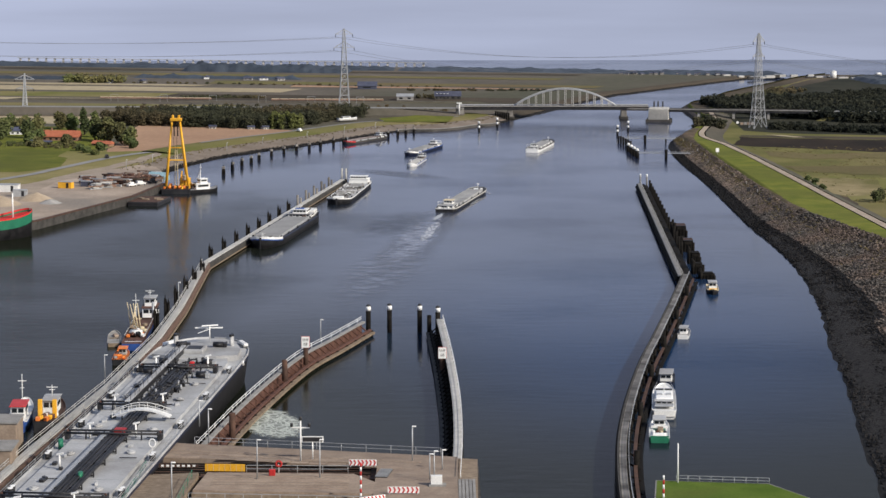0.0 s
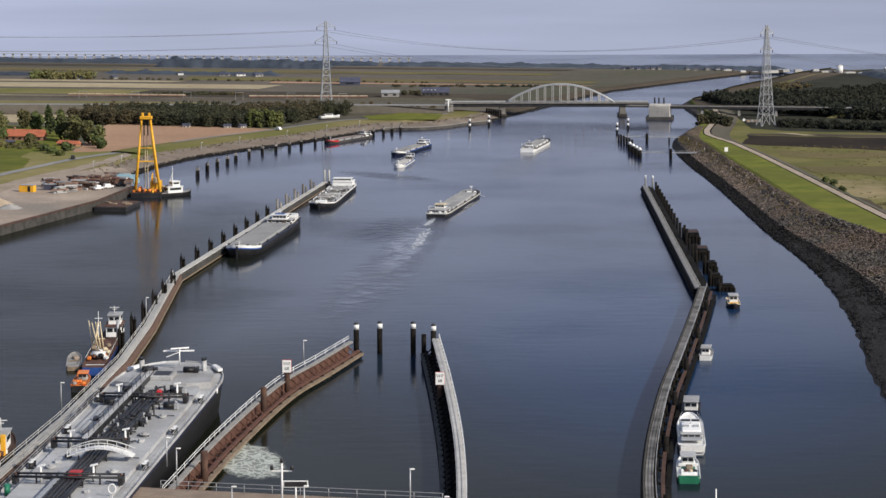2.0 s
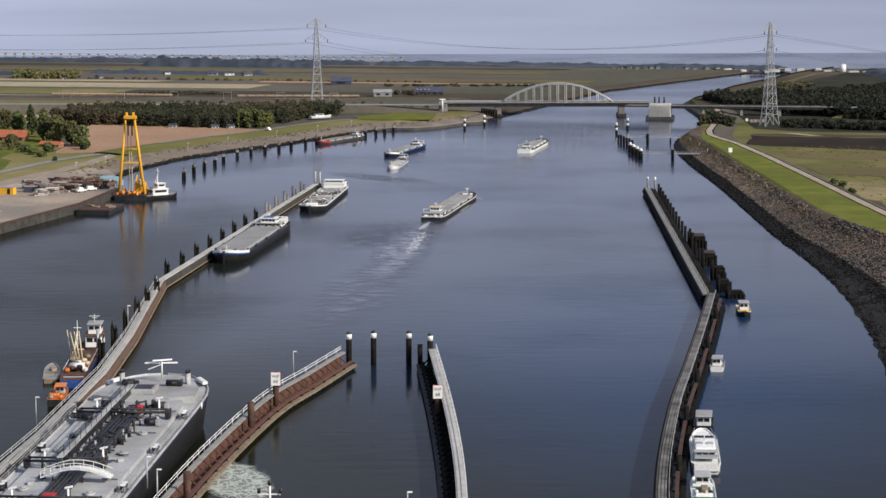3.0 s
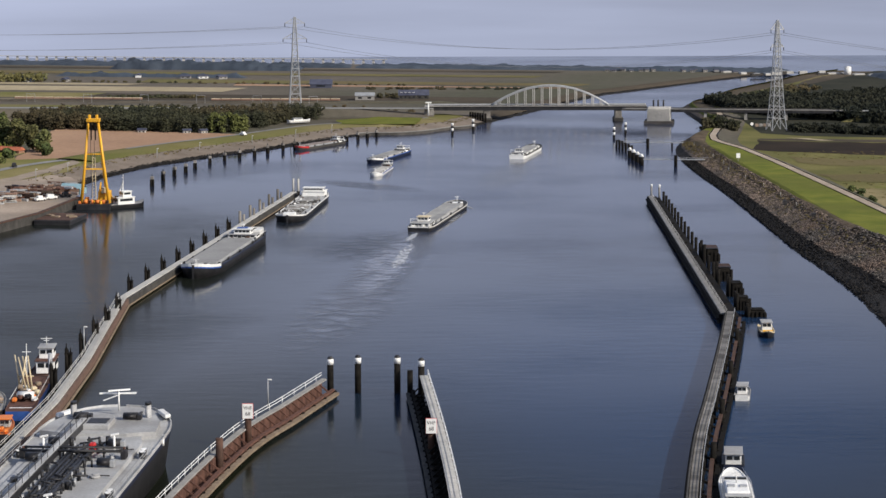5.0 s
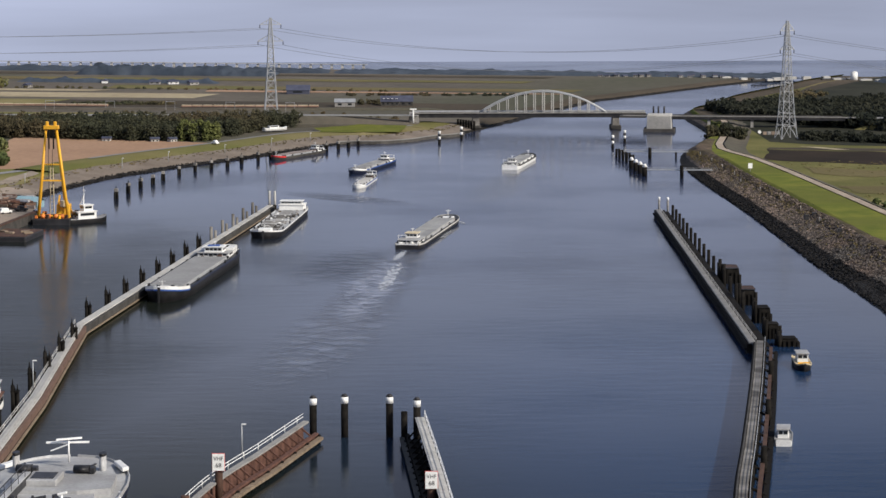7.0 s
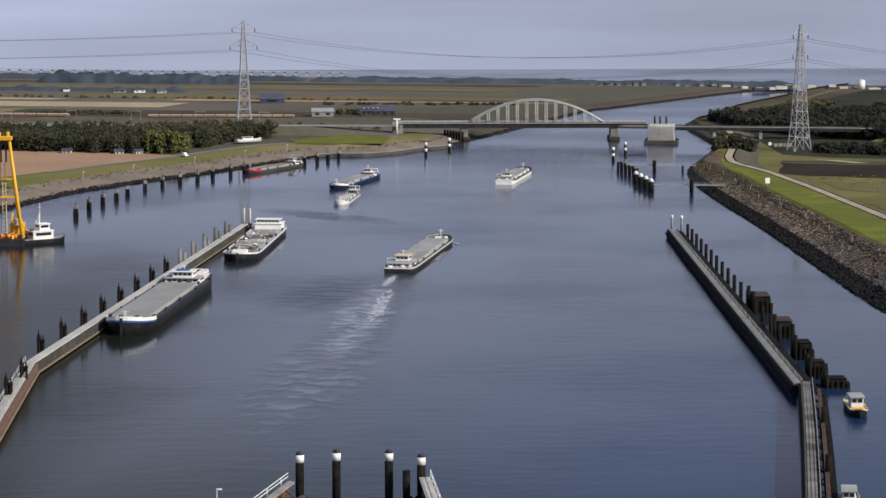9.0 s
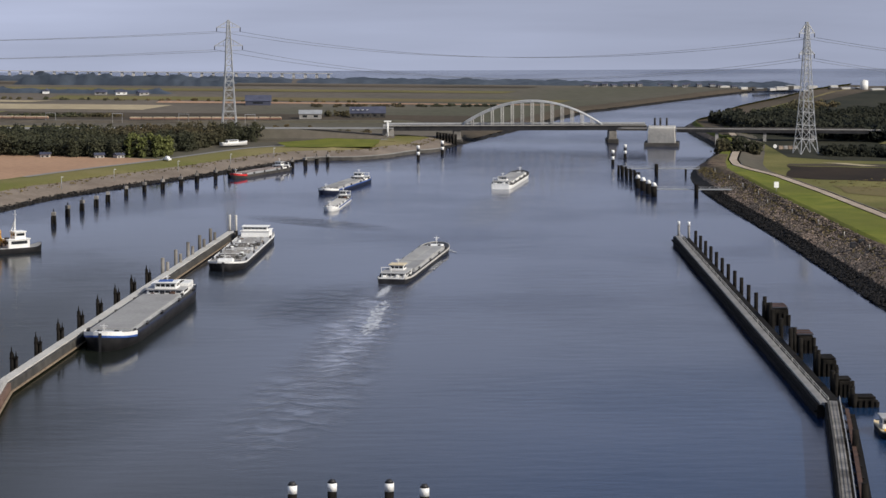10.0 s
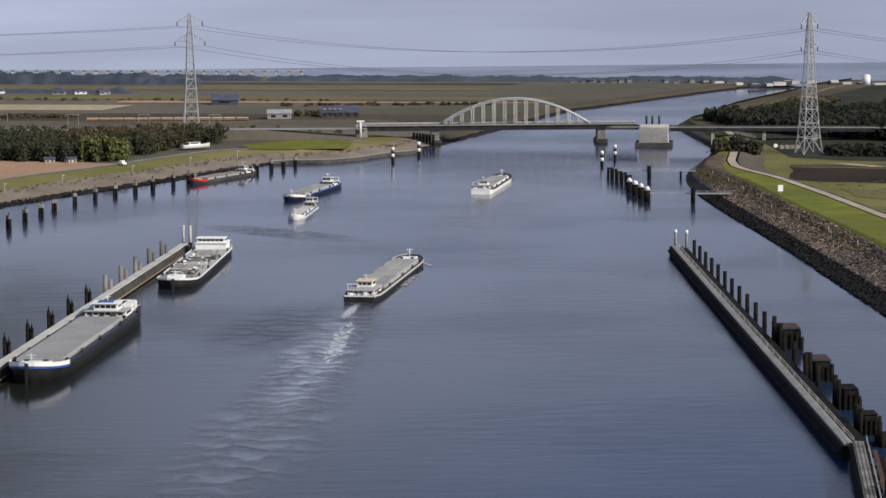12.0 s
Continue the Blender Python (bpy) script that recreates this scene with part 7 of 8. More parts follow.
coaster = thing("coaster", "red and green coaster with black hull moored at the quay", "ship", (-178.5, 421, 0), -52)
cr = hull_rows(62, 11, 1.0, 7.0, 0.16, 0.06, 2.2)
hull(coaster, cr, 1.2, M["steel_dark"])
plate(coaster, cr, -0.5, 0.2, M["red"])
band(coaster, cr, -3.2, 0.1, 0.05, M["green"], "green_band")
band(coaster, cr, 0.1, 0.7, 0.06, M["red"], "bulwark_rail")
part("coaming", box(B(), (0, -2, 7.4), (8, 40, 1.6), bevel=0.1), M["red"], coaster)
part("hold", box(B(), (0, -2, 8.25), (7, 38.8, 0.12)), M["steel_dark"], coaster)
part("foremast", rod(B(), (0, 25, 6.8), (0, 25, 16), 0.3, 0.2), M["white"], coaster)

for i, (x, y, sx, sy, sz, key, lab) in enumerate([
        (-169, 531, 6.5, 3.0, 2.8, "yellow", "yellow site container in the yard"), (-161, 536, 5.5, 2.6, 2.4, "slate", "faded dark blue container among scrap"),
        (-190, 520, 9, 5, 3.2, "white", "white flat-roofed site cabin"), (-181, 508, 6, 3, 2.8, "steel_grey", "grey site cabin with pale roof")]):
    c = thing("site_container", lab, "container", (x, y, 3.0), -15 + 9 * i)
    part("body", box(B(), (0, 0, sz / 2), (sx, sy, sz), bevel=0.08), M[key], c)
    part("roof_rim", box(B(), (0, 0, sz + 0.06), (sx + 0.2, sy + 0.2, 0.12)), M["steel_grey"], c)
    part("door", box(B(), (sx * 0.2, -sy / 2, sz * 0.48), (1.2, 0.1, sz * 0.8)), M["steel_dark"], c)
rng = random.Random(33)
for i, (x, y) in enumerate(((-152, 533), (-149, 541), (-145, 541), (-155, 529), (-154, 548))):
    s = thing("sheet_stack", "loose stack of pale grey steel sheets on the quay", "steel stack", (x, y, 3.0), 20 * i, group="steel stacks")
    for k in range(5):
        part("steel_sheet", box(B(), (rng.uniform(-0.6, 0.6), rng.uniform(-0.5, 0.5), 0.2 + 0.55 * k), (rng.uniform(4, 6.5), rng.uniform(2, 3.2), 0.4), rz=rng.uniform(-25, 25), bevel=0.05), M[("steel_grey", "concrete_pale", "wagon")[(i + k) % 3]], s)
rng = random.Random(21)
for i, (x, y, r) in enumerate([(-154, 535, 5), (-158, 541, 5), (-151, 549, 6), (-146, 556, 6), (-140, 562, 5.5), (-155, 556, 5), (-148, 538, 4), (-143, 545, 4), (-163, 545, 4), (-136, 553, 4.5)]):
    s = thing("scrap_pile", "heap of rusty steel sections and pale scrap on the quay", "scrap heap", (x, y, 3.0), group="scrap heaps")
    for k in range(22):
        L = rng.uniform(2.5, 7.0)
        part("steel_section", box(B(), (rng.uniform(-r, r) * 0.75, rng.uniform(-r, r) * 0.6, 0.3 + rng.random() * 2.8), (L, rng.uniform(0.4, 1.3), rng.uniform(0.4, 1.1)), rz=rng.uniform(-35, 35), bevel=0.05), M[rng.choice(("rust", "rust_red", "scrap", "steel_grey", "rust_red", "wagon", "plank_red", "wagon", "plank_brown"))], s)


def heap(x, y, r, h, key, label):
    t = thing("sand_heap", label, "sand heap", (x, y, 2.9))
    bm = B()
    bmesh.ops.create_grid(bm, x_segments=22, y_segments=22, size=r)
    for v in bm.verts:
        d = v.co.xy.length / r
        v.co.z = max(-0.2, h * (1 - d ** 1.3) + 0.6 * noise.noise(Vector((v.co.x * 0.4 + x, v.co.y * 0.4, 0))) * (1 - min(d, 1)))
    for f in bm.faces:
        f.smooth = True
    part("mound", bm, M[key], t)


heap(-172, 500, 8, 3.2, "sand", "pale heap of sand on the quay")
heap(-182, 488, 9, 3.6, "sand", "broad sand heap with a grey flank on the quay")
heap(-163, 492, 5, 1.8, "concrete", "low heap of grey rubble on the quay")
tent = thing("shed", "teal tarpaulin-covered shed behind the crane", "shed", (-134, 556, 3.0), -25)
part("walls", box(B(), (0, 0, 1.2), (9, 5, 2.4)), M["tarp"], tent)
bm = B()
for sg in (-1, 1):
    q = [bm.verts.new(v) for v in ((-4.7, sg * 2.8, 2.3), (4.7, sg * 2.8, 2.3), (4.7, 0, 3.9), (-4.7, 0, 3.9))]
    bm.faces.new(q)
part("roof", bm, M["tarp"], tent)


def car(x, y, z, rz, key, label, van=False):
    c = thing("van" if van else "car", label, "van" if van else "car", (x, y, z), rz)
    part("body", box(B(), (0, 0, 0.75), (1.9, 4.6, 0.8), bevel=0.15), M[key], c)
    part("cabin", box(B(), (0, -0.4 if van else -0.2, 1.5), (1.7, 3.2 if van else 2.4, 1.0), bevel=0.2, top=0.88), M[key], c)
    part("windscreen", box(B(), (0, 1.25 if van else 1.0, 1.5), (1.5, 0.1, 0.6)), M["glass"], c)
    for sx in (-0.9, 0.9):
        for sy in (-1.4, 1.4):
            part("wheel", rod(B(), (sx - 0.1, sy, 0.35), (sx + 0.1, sy, 0.35), 0.35, seg=10), M["steel_dark"], c)


car(-138.5, 541, 3.0, -60, "white", "white van parked on the quay", True)
car(-134.5, 546.5, 3.0, -70, "steel_dark", "dark pickup parked on the quay")
car(-141.5, 537, 3.0, -50, "white", "white pickup parked on the quay")
car(-178.5, 629, 3.15, 25, "steel_dark", "dark car on the shore road")
car(-93, 757, 3.95, 45, "white", "pale car on the shore road")


# ---- houses and far buildings ----
def house(name, label, at, size, h, roof_h, rz, wall_key, roof_key, windows=4, category="house"):
    t = thing(name, label, category, at, rz)
    L, W = size
    w = part("wall", box(B(), (0, 0, h / 2 - 0.2), (L, W, h + 0.4)), M[wall_key], t)
    for i in range(windows):
        x = (i + 0.5) / windows * L - L / 2
        part("window", box(B(), (x, -W / 2, h * 0.55), (L / windows * 0.4, 0.12, h * 0.4)), M["glass"], w)
    bm = B()
    e = 0.5
    a = [bm.verts.new(v) for v in ((-L / 2 - e, -W / 2 - e, h), (L / 2 + e, -W / 2 - e, h), (L / 2 + e, W / 2 + e, h), (-L / 2 - e, W / 2 + e, h), (-L / 2 - e, 0, h + roof_h), (L / 2 + e, 0, h + roof_h))]
    for f in ((0, 1, 5, 4), (2, 3, 4, 5), (1, 2, 5), (3, 0, 4), (3, 2, 1, 0)):
        bm.faces.new([a[i] for i in f])
    r = part("roof", bm, M[roof_key], t)
    return t, w, r


t, w, r = house("farmhouse", "long farmhouse with an orange tiled roof among trees", (-227, 707, 2.6), (22, 8), 2.6, 3.6, -4, "brick", "tiles", 6)
part("chimney", box(B(), (-6, 0, 6.6), (0.8, 0.8, 1.8)), M["brick"], r)
house("barn", "low brick outbuilding with a faded red roof", (-196, 683, 2.6), (12, 5), 1.6, 1.6, -25, "brick", "tiles", 3, "barn")
house("farmhouse", "small white farm cottage behind the trees", (-262, 735, 2.6), (10, 6), 2.4, 2.4, 10, "white", "slate", 3)
house("shed", "low dark farm shed with pale front", (-232, 686, 2.6), (12, 5), 2.0, 0.8, -10, "timber_dark", "slate", 3, "shed")
bt, bw, brf = house("barn", "long barn with a blue-grey roof and white skylights", (-2.6, 1030, 2.6), (13, 8), 3.0, 4.0, 0, "concrete_dark", "slate", 4, "barn")
for x in (-4.6, -1.5, 1.5, 4.6):
    part("skylight", box(B(), (x, -2.7, 5.5), (1.6, 0.12, 2.4)).verts and box(B(), (x, -3.0, 5.2), (1.6, 1.6, 0.15)), M["white"], brf)
house("barn", "dark barn with a blue-grey roof beside the long one", (9.0, 1032, 2.6), (9, 8), 3.0, 4.2, 0, "concrete_dark", "slate", 2, "barn")
house("barn", "wide grey-green metal shed in the fields", (-34.5, 1018, 2.6), (14, 9), 3.4, 2.2, 0, "concrete", "steel_grey", 2, "barn")
house("barn", "dark rounded barn far out in the polder", (-75, 1140, 2.6), (18, 10), 3.0, 4.0, 0, "slate", "slate", 1, "barn")
for i, (x, y) in enumerate(((-205, 1240), (-190, 1244), (-172, 1238), (-330, 1180), (-300, 1185), (-250, 1250))):
    house("farmhouse", "tiny distant farm building with a pale wall", (x, y, 2.6), (9, 5), 2.0, 1.6, i * 20, "white" if i % 2 else "concrete", "slate", 2)
by = thing("boat_on_land", "white motor yacht laid up on the shore behind the road", "boat", (-69, 836, 3.6), -58)
yr = hull_rows(15, 3.6, 0.4, 1.3, 0.35, 0.1, 0.6)
hull(by, yr, 0.2, M["white"])
plate(by, yr, -0.05, 0.1, M["white"])
cabin(by, (0, -1.0, 1.8), (2.5, 6, 1.1), "saloon")
for i, (x, y) in enumerate(((-152, 778), (-127, 777), (-118, 777.5))):
    house("cottage", "pale holiday cottage at the wood's edge", (x, y, 2.5), (4.2, 3.2), 1.8, 1.0, 25 * i, "concrete_pale", "slate", 2)

train = thing("freight_train", "long pale-orange goods train on the railway embankment", "train", (-235, 980, 2.6), 0)
for i in range(13):
    wg = part("wagon", box(B(), (-46 + 7.2 * i, 0, 2.4), (6.8, 2.6, 1.2), bevel=0.15), M["wagon"], train)
    part("wagon_top", box(B(), (-46 + 7.2 * i, 0, 3.1), (6.4, 2.3, 0.3), bevel=0.1), M["cream"], wg)
part("embankment", box(B(), (0, 0, 0.6), (260, 6, 1.4), top=0.9), M["heath"], train)
train2 = copy_thing(train, pose(-95, 984, 2.6))
gantry0 = thing("rail_gantry", "grey railway portal gantry over the line", "gantry", (-190, 975, 2.45), group="railway gantries")
part("frame", bar(bar(bar(B(), (-3, 0, 0), (-3, 0, 6), 0.15, 0.15), (3, 0, 0), (3, 0, 6), 0.15, 0.15), (-3.2, 0, 5.8), (3.2, 0, 5.8), 0.15, 0.2), M["steel_grey"], gantry0)
for x in (-150, -110, -230, -270, -70):
    copy_thing(gantry0, pose(x, 975, 2.45))

# far works and town across the bend
rng = random.Random(8)
tk = thing("storage_tank", "tall white cylindrical storage tank on the horizon", "tank", (462, 1395, 2))
part("shell", rod(B(), (0, 0, 0), (0, 0, 9), 3.6, seg=18), M["white"], tk)
part("lid", rod(B(), (0, 0, 9), (0, 0, 9.8), 3.6, 1.0, seg=18), M["white"], tk)
for i in range(26):
    x = 330 + i * 11 + rng.uniform(-3, 3)
    y = 1395 + rng.uniform(-15, 25)
    h = rng.uniform(1.4, 3.6)
    t = thing("factory_building", "small pale industrial building on the horizon", "building", (x, y, 2.0), rng.uniform(-8, 8), "far works")
    part("wall", box(B(), (0, 0, h / 2), (rng.uniform(6, 13), 7, h)), M["concrete_pale"] if i % 3 else M["concrete_dark"], t)
    part("roof", box(B(), (0, 0, h + 0.1), (6, 6, 0.25)), M["steel_grey"], t)
for i in range(16):
    x = 210 + i * 9 + rng.uniform(-3, 3)
    house("town_house", "tiny distant house with a dull pitched roof", (x, 1420 + rng.uniform(-12, 12), 2.2), (4.5, 4), rng.uniform(1.4, 3.0), 1.2, rng.uniform(-20, 20), "concrete", "slate", 2)
for i in range(3):
    p = thing("silo", "pale silo block at the far works", "silo", (520 + 14 * i, 1405, 2), group="far silos")
    part("shell", rod(B(), (0, 0, 0), (0, 0, 6 + i), 4.0, seg=14), M["concrete"], p)
    part("head", box(B(), (0, 0, 6.5 + i), (5, 5, 1.6)), M["white"], p)
sea = thing("sea_bridge", "long white low bridge on piers across the distant water", "bridge", (-300, 1585, 0))
part("deck", box(B(), (0, 0, 4.0), (560, 4, 0.5)), M["concrete_pale"], sea)
me = mesh_of("pier", box(B(), (0, 0, 1.6), (3.0, 3, 4.8), top=0.6), M["concrete_pale"])
repeat("pier", me, sea, [pose(-276 + 12 * i, 0, 0) for i in range(47)])
# ---- lock head ----
LZ = 5.0
lock = thing("lock_head", "brown paved lock head with sunken gate roadway between concrete kerbs", "lock")
part("wall", prism(B(), [(-53, 222.0), (2.6, 215.0), (6.5, 214), (6.5, 170), (-53, 170)], -1.5, LZ - 1.6), M["concrete_dark"], lock)
part("far_quay", prism(B(), [(-53, 221.5), (2.6, 214.5), (2.6, 210.5), (-53, 214.0)], LZ - 1.7, LZ), M["concrete_brown"], lock)
part("gate_roadway", prism(B(), [(-53, 214.0), (-12, 211.4), (-12, 206.5), (-53, 207.5)], LZ - 1.7, LZ - 0.9), M["rust"], lock)
part("near_quay", prism(B(), [(-42, 207.2), (-16, 206.6), (-12, 203), (-11.5, 198.0), (-43, 199.5)], LZ - 1.7, LZ), M["concrete_brown"], lock)
part("kerb", prism(B(), [(-43, 199.5), (-11.5, 198.0), (-11.5, 197.2), (-43, 198.7)], LZ - 1.0, LZ - 0.3), M["timber"], lock)
part("lower_kerb", prism(B(), [(-43, 198.0), (-11.5, 196.4), (-11.5, 195.4), (-43, 197.0)], LZ - 1.6, LZ - 0.7), M["concrete"], lock)
part("apron", prism(B(), [(-12, 211.4), (2.6, 210.5), (2.6, 180), (-12, 180), (-12, 196)], LZ - 1.7, LZ + 0.02), M["concrete_brown"], lock)
part("side_apron", prism(B(), [(-52.5, 206), (-43.5, 207), (-44.5, 180), (-54, 180)], LZ - 1.7, LZ + 0.02), M["timber"], lock)
part("side_deck", prism(B(), [(2.6, 214), (6.3, 213.6), (5.6, 180), (2.6, 180)], LZ - 1.0, LZ - 0.1), M["timber"], lock)
me = mesh_of("deck_plank", box(B(), (0, 0, 0), (0.5, 30, 0.14)), M["concrete"])
repeat("deck_plank", me, lock, [pose(2.9 + 0.62 * i, 196.5, LZ + 0.0) for i in range(5)])
me = mesh_of("paving_board", box(B(), (0, 0, 0), (24, 0.9, 0.12), bevel=0.03), M["concrete_brown"])
repeat("paving_board", me, lock, [pose(-28.5, 200.4 + 1.02 * i, LZ + 0.02, 0, 0, -1.6) for i in range(6)])
me = mesh_of("paving_slab", box(B(), (0, 0, 0), (3.3, 1.5, 0.1), bevel=0.03), M["concrete_brown"])
repeat("paving_slab", me, lock, [pose(-50 + 3.4 * i + (j % 2) * 1.6, 216.2 - 0.128 * 3.4 * i + 1.56 * (j - 1), LZ + 0.02, 0, 0, -7.3) for i in range(14) for j in range(3)])
me = mesh_of("gate_beam", box(B(), (0, 0, 0), (39, 0.35, 0.3)), M["timber_dark"])
repeat("gate_beam", me, lock, [pose(-32.5, 208.6 + 1.05 * i, LZ - 0.82, 0, 0, -1.4) for i in range(5)])
me = mesh_of("sill_stud", box(B(), (0, 0, 0), (0.3, 0.3, 0.4)), M["timber_dark"])
repeat("sill_stud", me, lock, [pose(-52 + i * 1.42, 207.9, LZ - 0.8) for i in range(28)])
railing(lock, [Vector((-47 + 46.5 * i / 20, 220.3 - 5.4 * i / 20)) for i in range(21)], LZ, 1.5, 4.0, M["steel_grey"], r=0.05)
railing(lock, [Vector((-35 + 18 * i / 8, 206.9 - 0.2 * i / 8)) for i in range(9)], LZ, 1.4, 4.0, M["steel_grey"], r=0.05)
railing(lock, [Vector((-53, 180 + 4 * i)) for i in range(8)], LZ, 1.8, 3.0, M["green"], r=0.05)
railing(lock, [Vector((-44, 180 + 3.4 * i)) for i in range(8)], LZ, 1.8, 3.0, M["green"], r=0.05)
bm = B()
box(bm, (0, 0, 1.1), (7.2, 0.25, 1.3), bevel=0.03)
yb = thing("barrier_panel", "yellow striped barrier panel on the lock gate", "barrier", (-39.2, 208.9, LZ - 0.95), -4)
part("panel", bm, M["yellow"], yb)
for i in range(7):
    part("seam", box(B(), (-3.1 + i * 1.03, -0.14, 1.1), (0.06, 0.04, 1.2)), M["cream"], yb)
rb = thing("boom_barrier", "red and white lifting barrier arm", "barrier", (-51.2, 210.2, LZ - 0.95), 0)
part("arm", bar(B(), (0, 0, 1.0), (7.0, 0, 0.9), 0.35, 0.6), M["rust"], rb)
for i in range(7):
    part("white_band", box(B(), (0.6 + i * 0.95, -0.2, 0.98), (0.5, 0.05, 0.36)), M["white"], rb)


def chevron(x, y, w, rz, label):
    c = thing("chevron_board", label, "sign", (x, y, LZ), rz)
    b = part("board", box(B(), (0, 0, 0.75), (w, 0.15, 1.1)), M["white"], c)
    n = int(w / 0.7)
    for i in range(n):
        xx = -w / 2 + (i + 0.5) * w / n
        part("stripe", bar(bar(B(), (xx - 0.15, -0.1, 1.25), (xx + 0.15, -0.1, 0.75), 0.06, 0.24), (xx + 0.15, -0.1, 0.75), (xx - 0.15, -0.1, 0.25), 0.06, 0.24), M["red"], b)
    for sx in (-w / 2 + 0.3, w / 2 - 0.3):
        part("foot", box(B(), (sx, 0.1, 0.1), (0.2, 0.5, 0.3)), M["steel_grey"], c)


chevron(-14.6, 209.8, 5.0, -4, "red and white chevron board on the lock head")
chevron(-6.8, 197.8, 5.4, -3, "red and white chevron board on the lock head")


chevron(-11.9, 194.0, 5.0, 52, "red and white chevron board on the lock head")
gr = thing("steel_grating", "dark steel hatch grating beside the striped barrier", "grating", (-10.6, 206.5, LZ), -14)
part("plate", box(B(), (0, 0, 0.1), (2.2, 7.0, 0.2), bevel=0.04), M["steel_dark"], gr)
me = mesh_of("grate_bar", box(B(), (0, 0, 0.25), (2.2, 0.16, 0.12)), M["steel_grey"])
repeat("grate_bar", me, gr, [pose(0, -3.1 + 0.88 * i, 0) for i in range(8)])
mesh_fence = thing("mesh_fence", "tall grey mesh fence along the lower kerb", "fence")
railing(mesh_fence, [Vector((-43 + 31 * i / 10, 196.2 - 1.5 * i / 10)) for i in range(11)], LZ - 1.0, 1.9, 3.0, M["steel_grey"], r=0.05)


def lamp_post(x, y, h, label, z=LZ, arm=0.8):
    t = thing("lamp_post", label, "lamp post", (x, y, z), group="lamp posts")
    part("pole", rod(B(), (0, 0, 0), (0, 0, h), 0.13, 0.09, seg=8), M["steel_grey"], t)
    part("lantern", box(B(), (arm * 0.4, 0, h), (arm, 0.35, 0.22), bevel=0.06), M["white"], t)


for x, y, h in ((-2.4, 204.0, 4.6), (-0.2, 208.5, 3.6), (-21.8, 204.9, 6.8), (-32.7, 204.2, 7.0), (-5.7, 212.6, 6.4), (-45.6, 195.5, 6.4), (-44.5, 221, 6.6), (-1.6, 203.0, 5.5)):
    lamp_post(x, y, h, "slim grey lamp post on the lock head")
for x, y in ((-74.4, 330), (-75.6, 262), (-48.5, 232), (-30.8, 292)):
    lamp_post(x, y, 5.2, "slim white lamp post on the jetty", 4.2)
sg = thing("signal_mast", "white signal mast with a cross bar and lantern box", "signal", (-26.1, 212.4, LZ))
part("pole", rod(B(), (0, 0, 0), (0, 0, 7.6), 0.16, seg=8), M["white"], sg)
part("yard", bar(B(), (-1.6, 0, 6.2), (1.6, 0, 6.2), 0.18, 0.18), M["white"], sg)
for x in (-1.6, 1.6, 0):
    part("signal_lamp", rod(B(), (x, -0.1, 6.4 if x else 7.6), (x, -0.1, 7.1 if x else 8.3), 0.28, seg=8), M["steel_dark"], sg)
ds = thing("direction_sign", "long arrow-shaped dark direction sign with a white rim", "sign", (-24.0, 213.2, LZ))
part("pole", rod(B(), (0, 0, 0), (0, 0, 3.6), 0.12), M["white"], ds)
part("rim", prism(B(), [(-2.0, -0.1), (2.0, -0.1), (2.0, 0.1), (-2.0, 0.1)], 3.2, 4.3), M["white"], ds)
part("panel", box(B(), (0, -0.12, 3.75), (3.6, 0.1, 0.8)), M["steel_dark"], ds)
lr = thing("life_ring_post", "red life ring on a white post", "life ring", (-29.3, 206.9, LZ))
part("pole", rod(B(), (0, 0, 0), (0, 0, 1.6), 0.09), M["white"], lr)
bm = B()
for i in range(14):
    a, b = (2 * math.pi * k / 14 for k in (i, i + 1))
    rod(bm, (0.5 * math.cos(a), -0.15, 1.7 + 0.5 * math.sin(a)), (0.5 * math.cos(b), -0.15, 1.7 + 0.5 * math.sin(b)), 0.2, seg=6)
part("ring", bm, M["red"], lr)
rbx = thing("red_box", "small red equipment box by the railing", "box", (-30.3, 205.6, LZ))
part("body", box(B(), (0, 0, 0.6), (1.1, 0.8, 1.2), bevel=0.1), M["red"], rbx)
mir = thing("traffic_mirror", "round mirror in a white ring on a post", "mirror", (-53.2, 213.5, LZ))
part("pole", rod(B(), (0, 0, 0), (0, 0, 2.2), 0.1), M["steel_grey"], mir)
bm = B()
for i in range(16):
    a, b = (2 * math.pi * k / 16 for k in (i, i + 1))
    rod(bm, (0.6 * math.cos(a), -0.1, 2.9 + 0.75 * math.sin(a)), (0.6 * math.cos(b), -0.1, 2.9 + 0.75 * math.sin(b)), 0.12, seg=6)
part("ring", bm, M["white"], mir)
cabt = thing("switch_cabinet", "white electrical cabinet on the lock head", "cabinet", (-1.2, 201.5, LZ))
part("body", box(B(), (0, 0, 0.9), (2.0, 1.2, 1.8), bevel=0.06), M["white"], cabt)
part("base", box(B(), (0.2, -0.2, 0.15), (3.0, 2.2, 0.3)), M["concrete"], cabt)
sp = thing("striped_pole", "tall pole in red and white bands", "pole", (-14.0, 196.5, LZ))
for i in range(8):
    part("red_band" if i % 2 else "white_band", rod(B(), (0, 0, 0.75 * i), (0, 0, 0.75 * (i + 1)), 0.17, seg=8), M["red"] if i % 2 else M["white"], sp)
for i, (x, y) in enumerate(((-82.5, 219), (-86.5, 233))):
    c = thing("concrete_block", "stained brown concrete mooring block beside the jetty", "block", (x, y, 0), 5, "concrete blocks")
    part("body", box(B(), (0, 0, 2.2), (5.0, 9.0, 6.0), bevel=0.2), M["concrete_brown"], c)
    part("cap", box(B(), (0, 0, 5.3), (5.4, 9.4, 0.3)), M["concrete"], c)

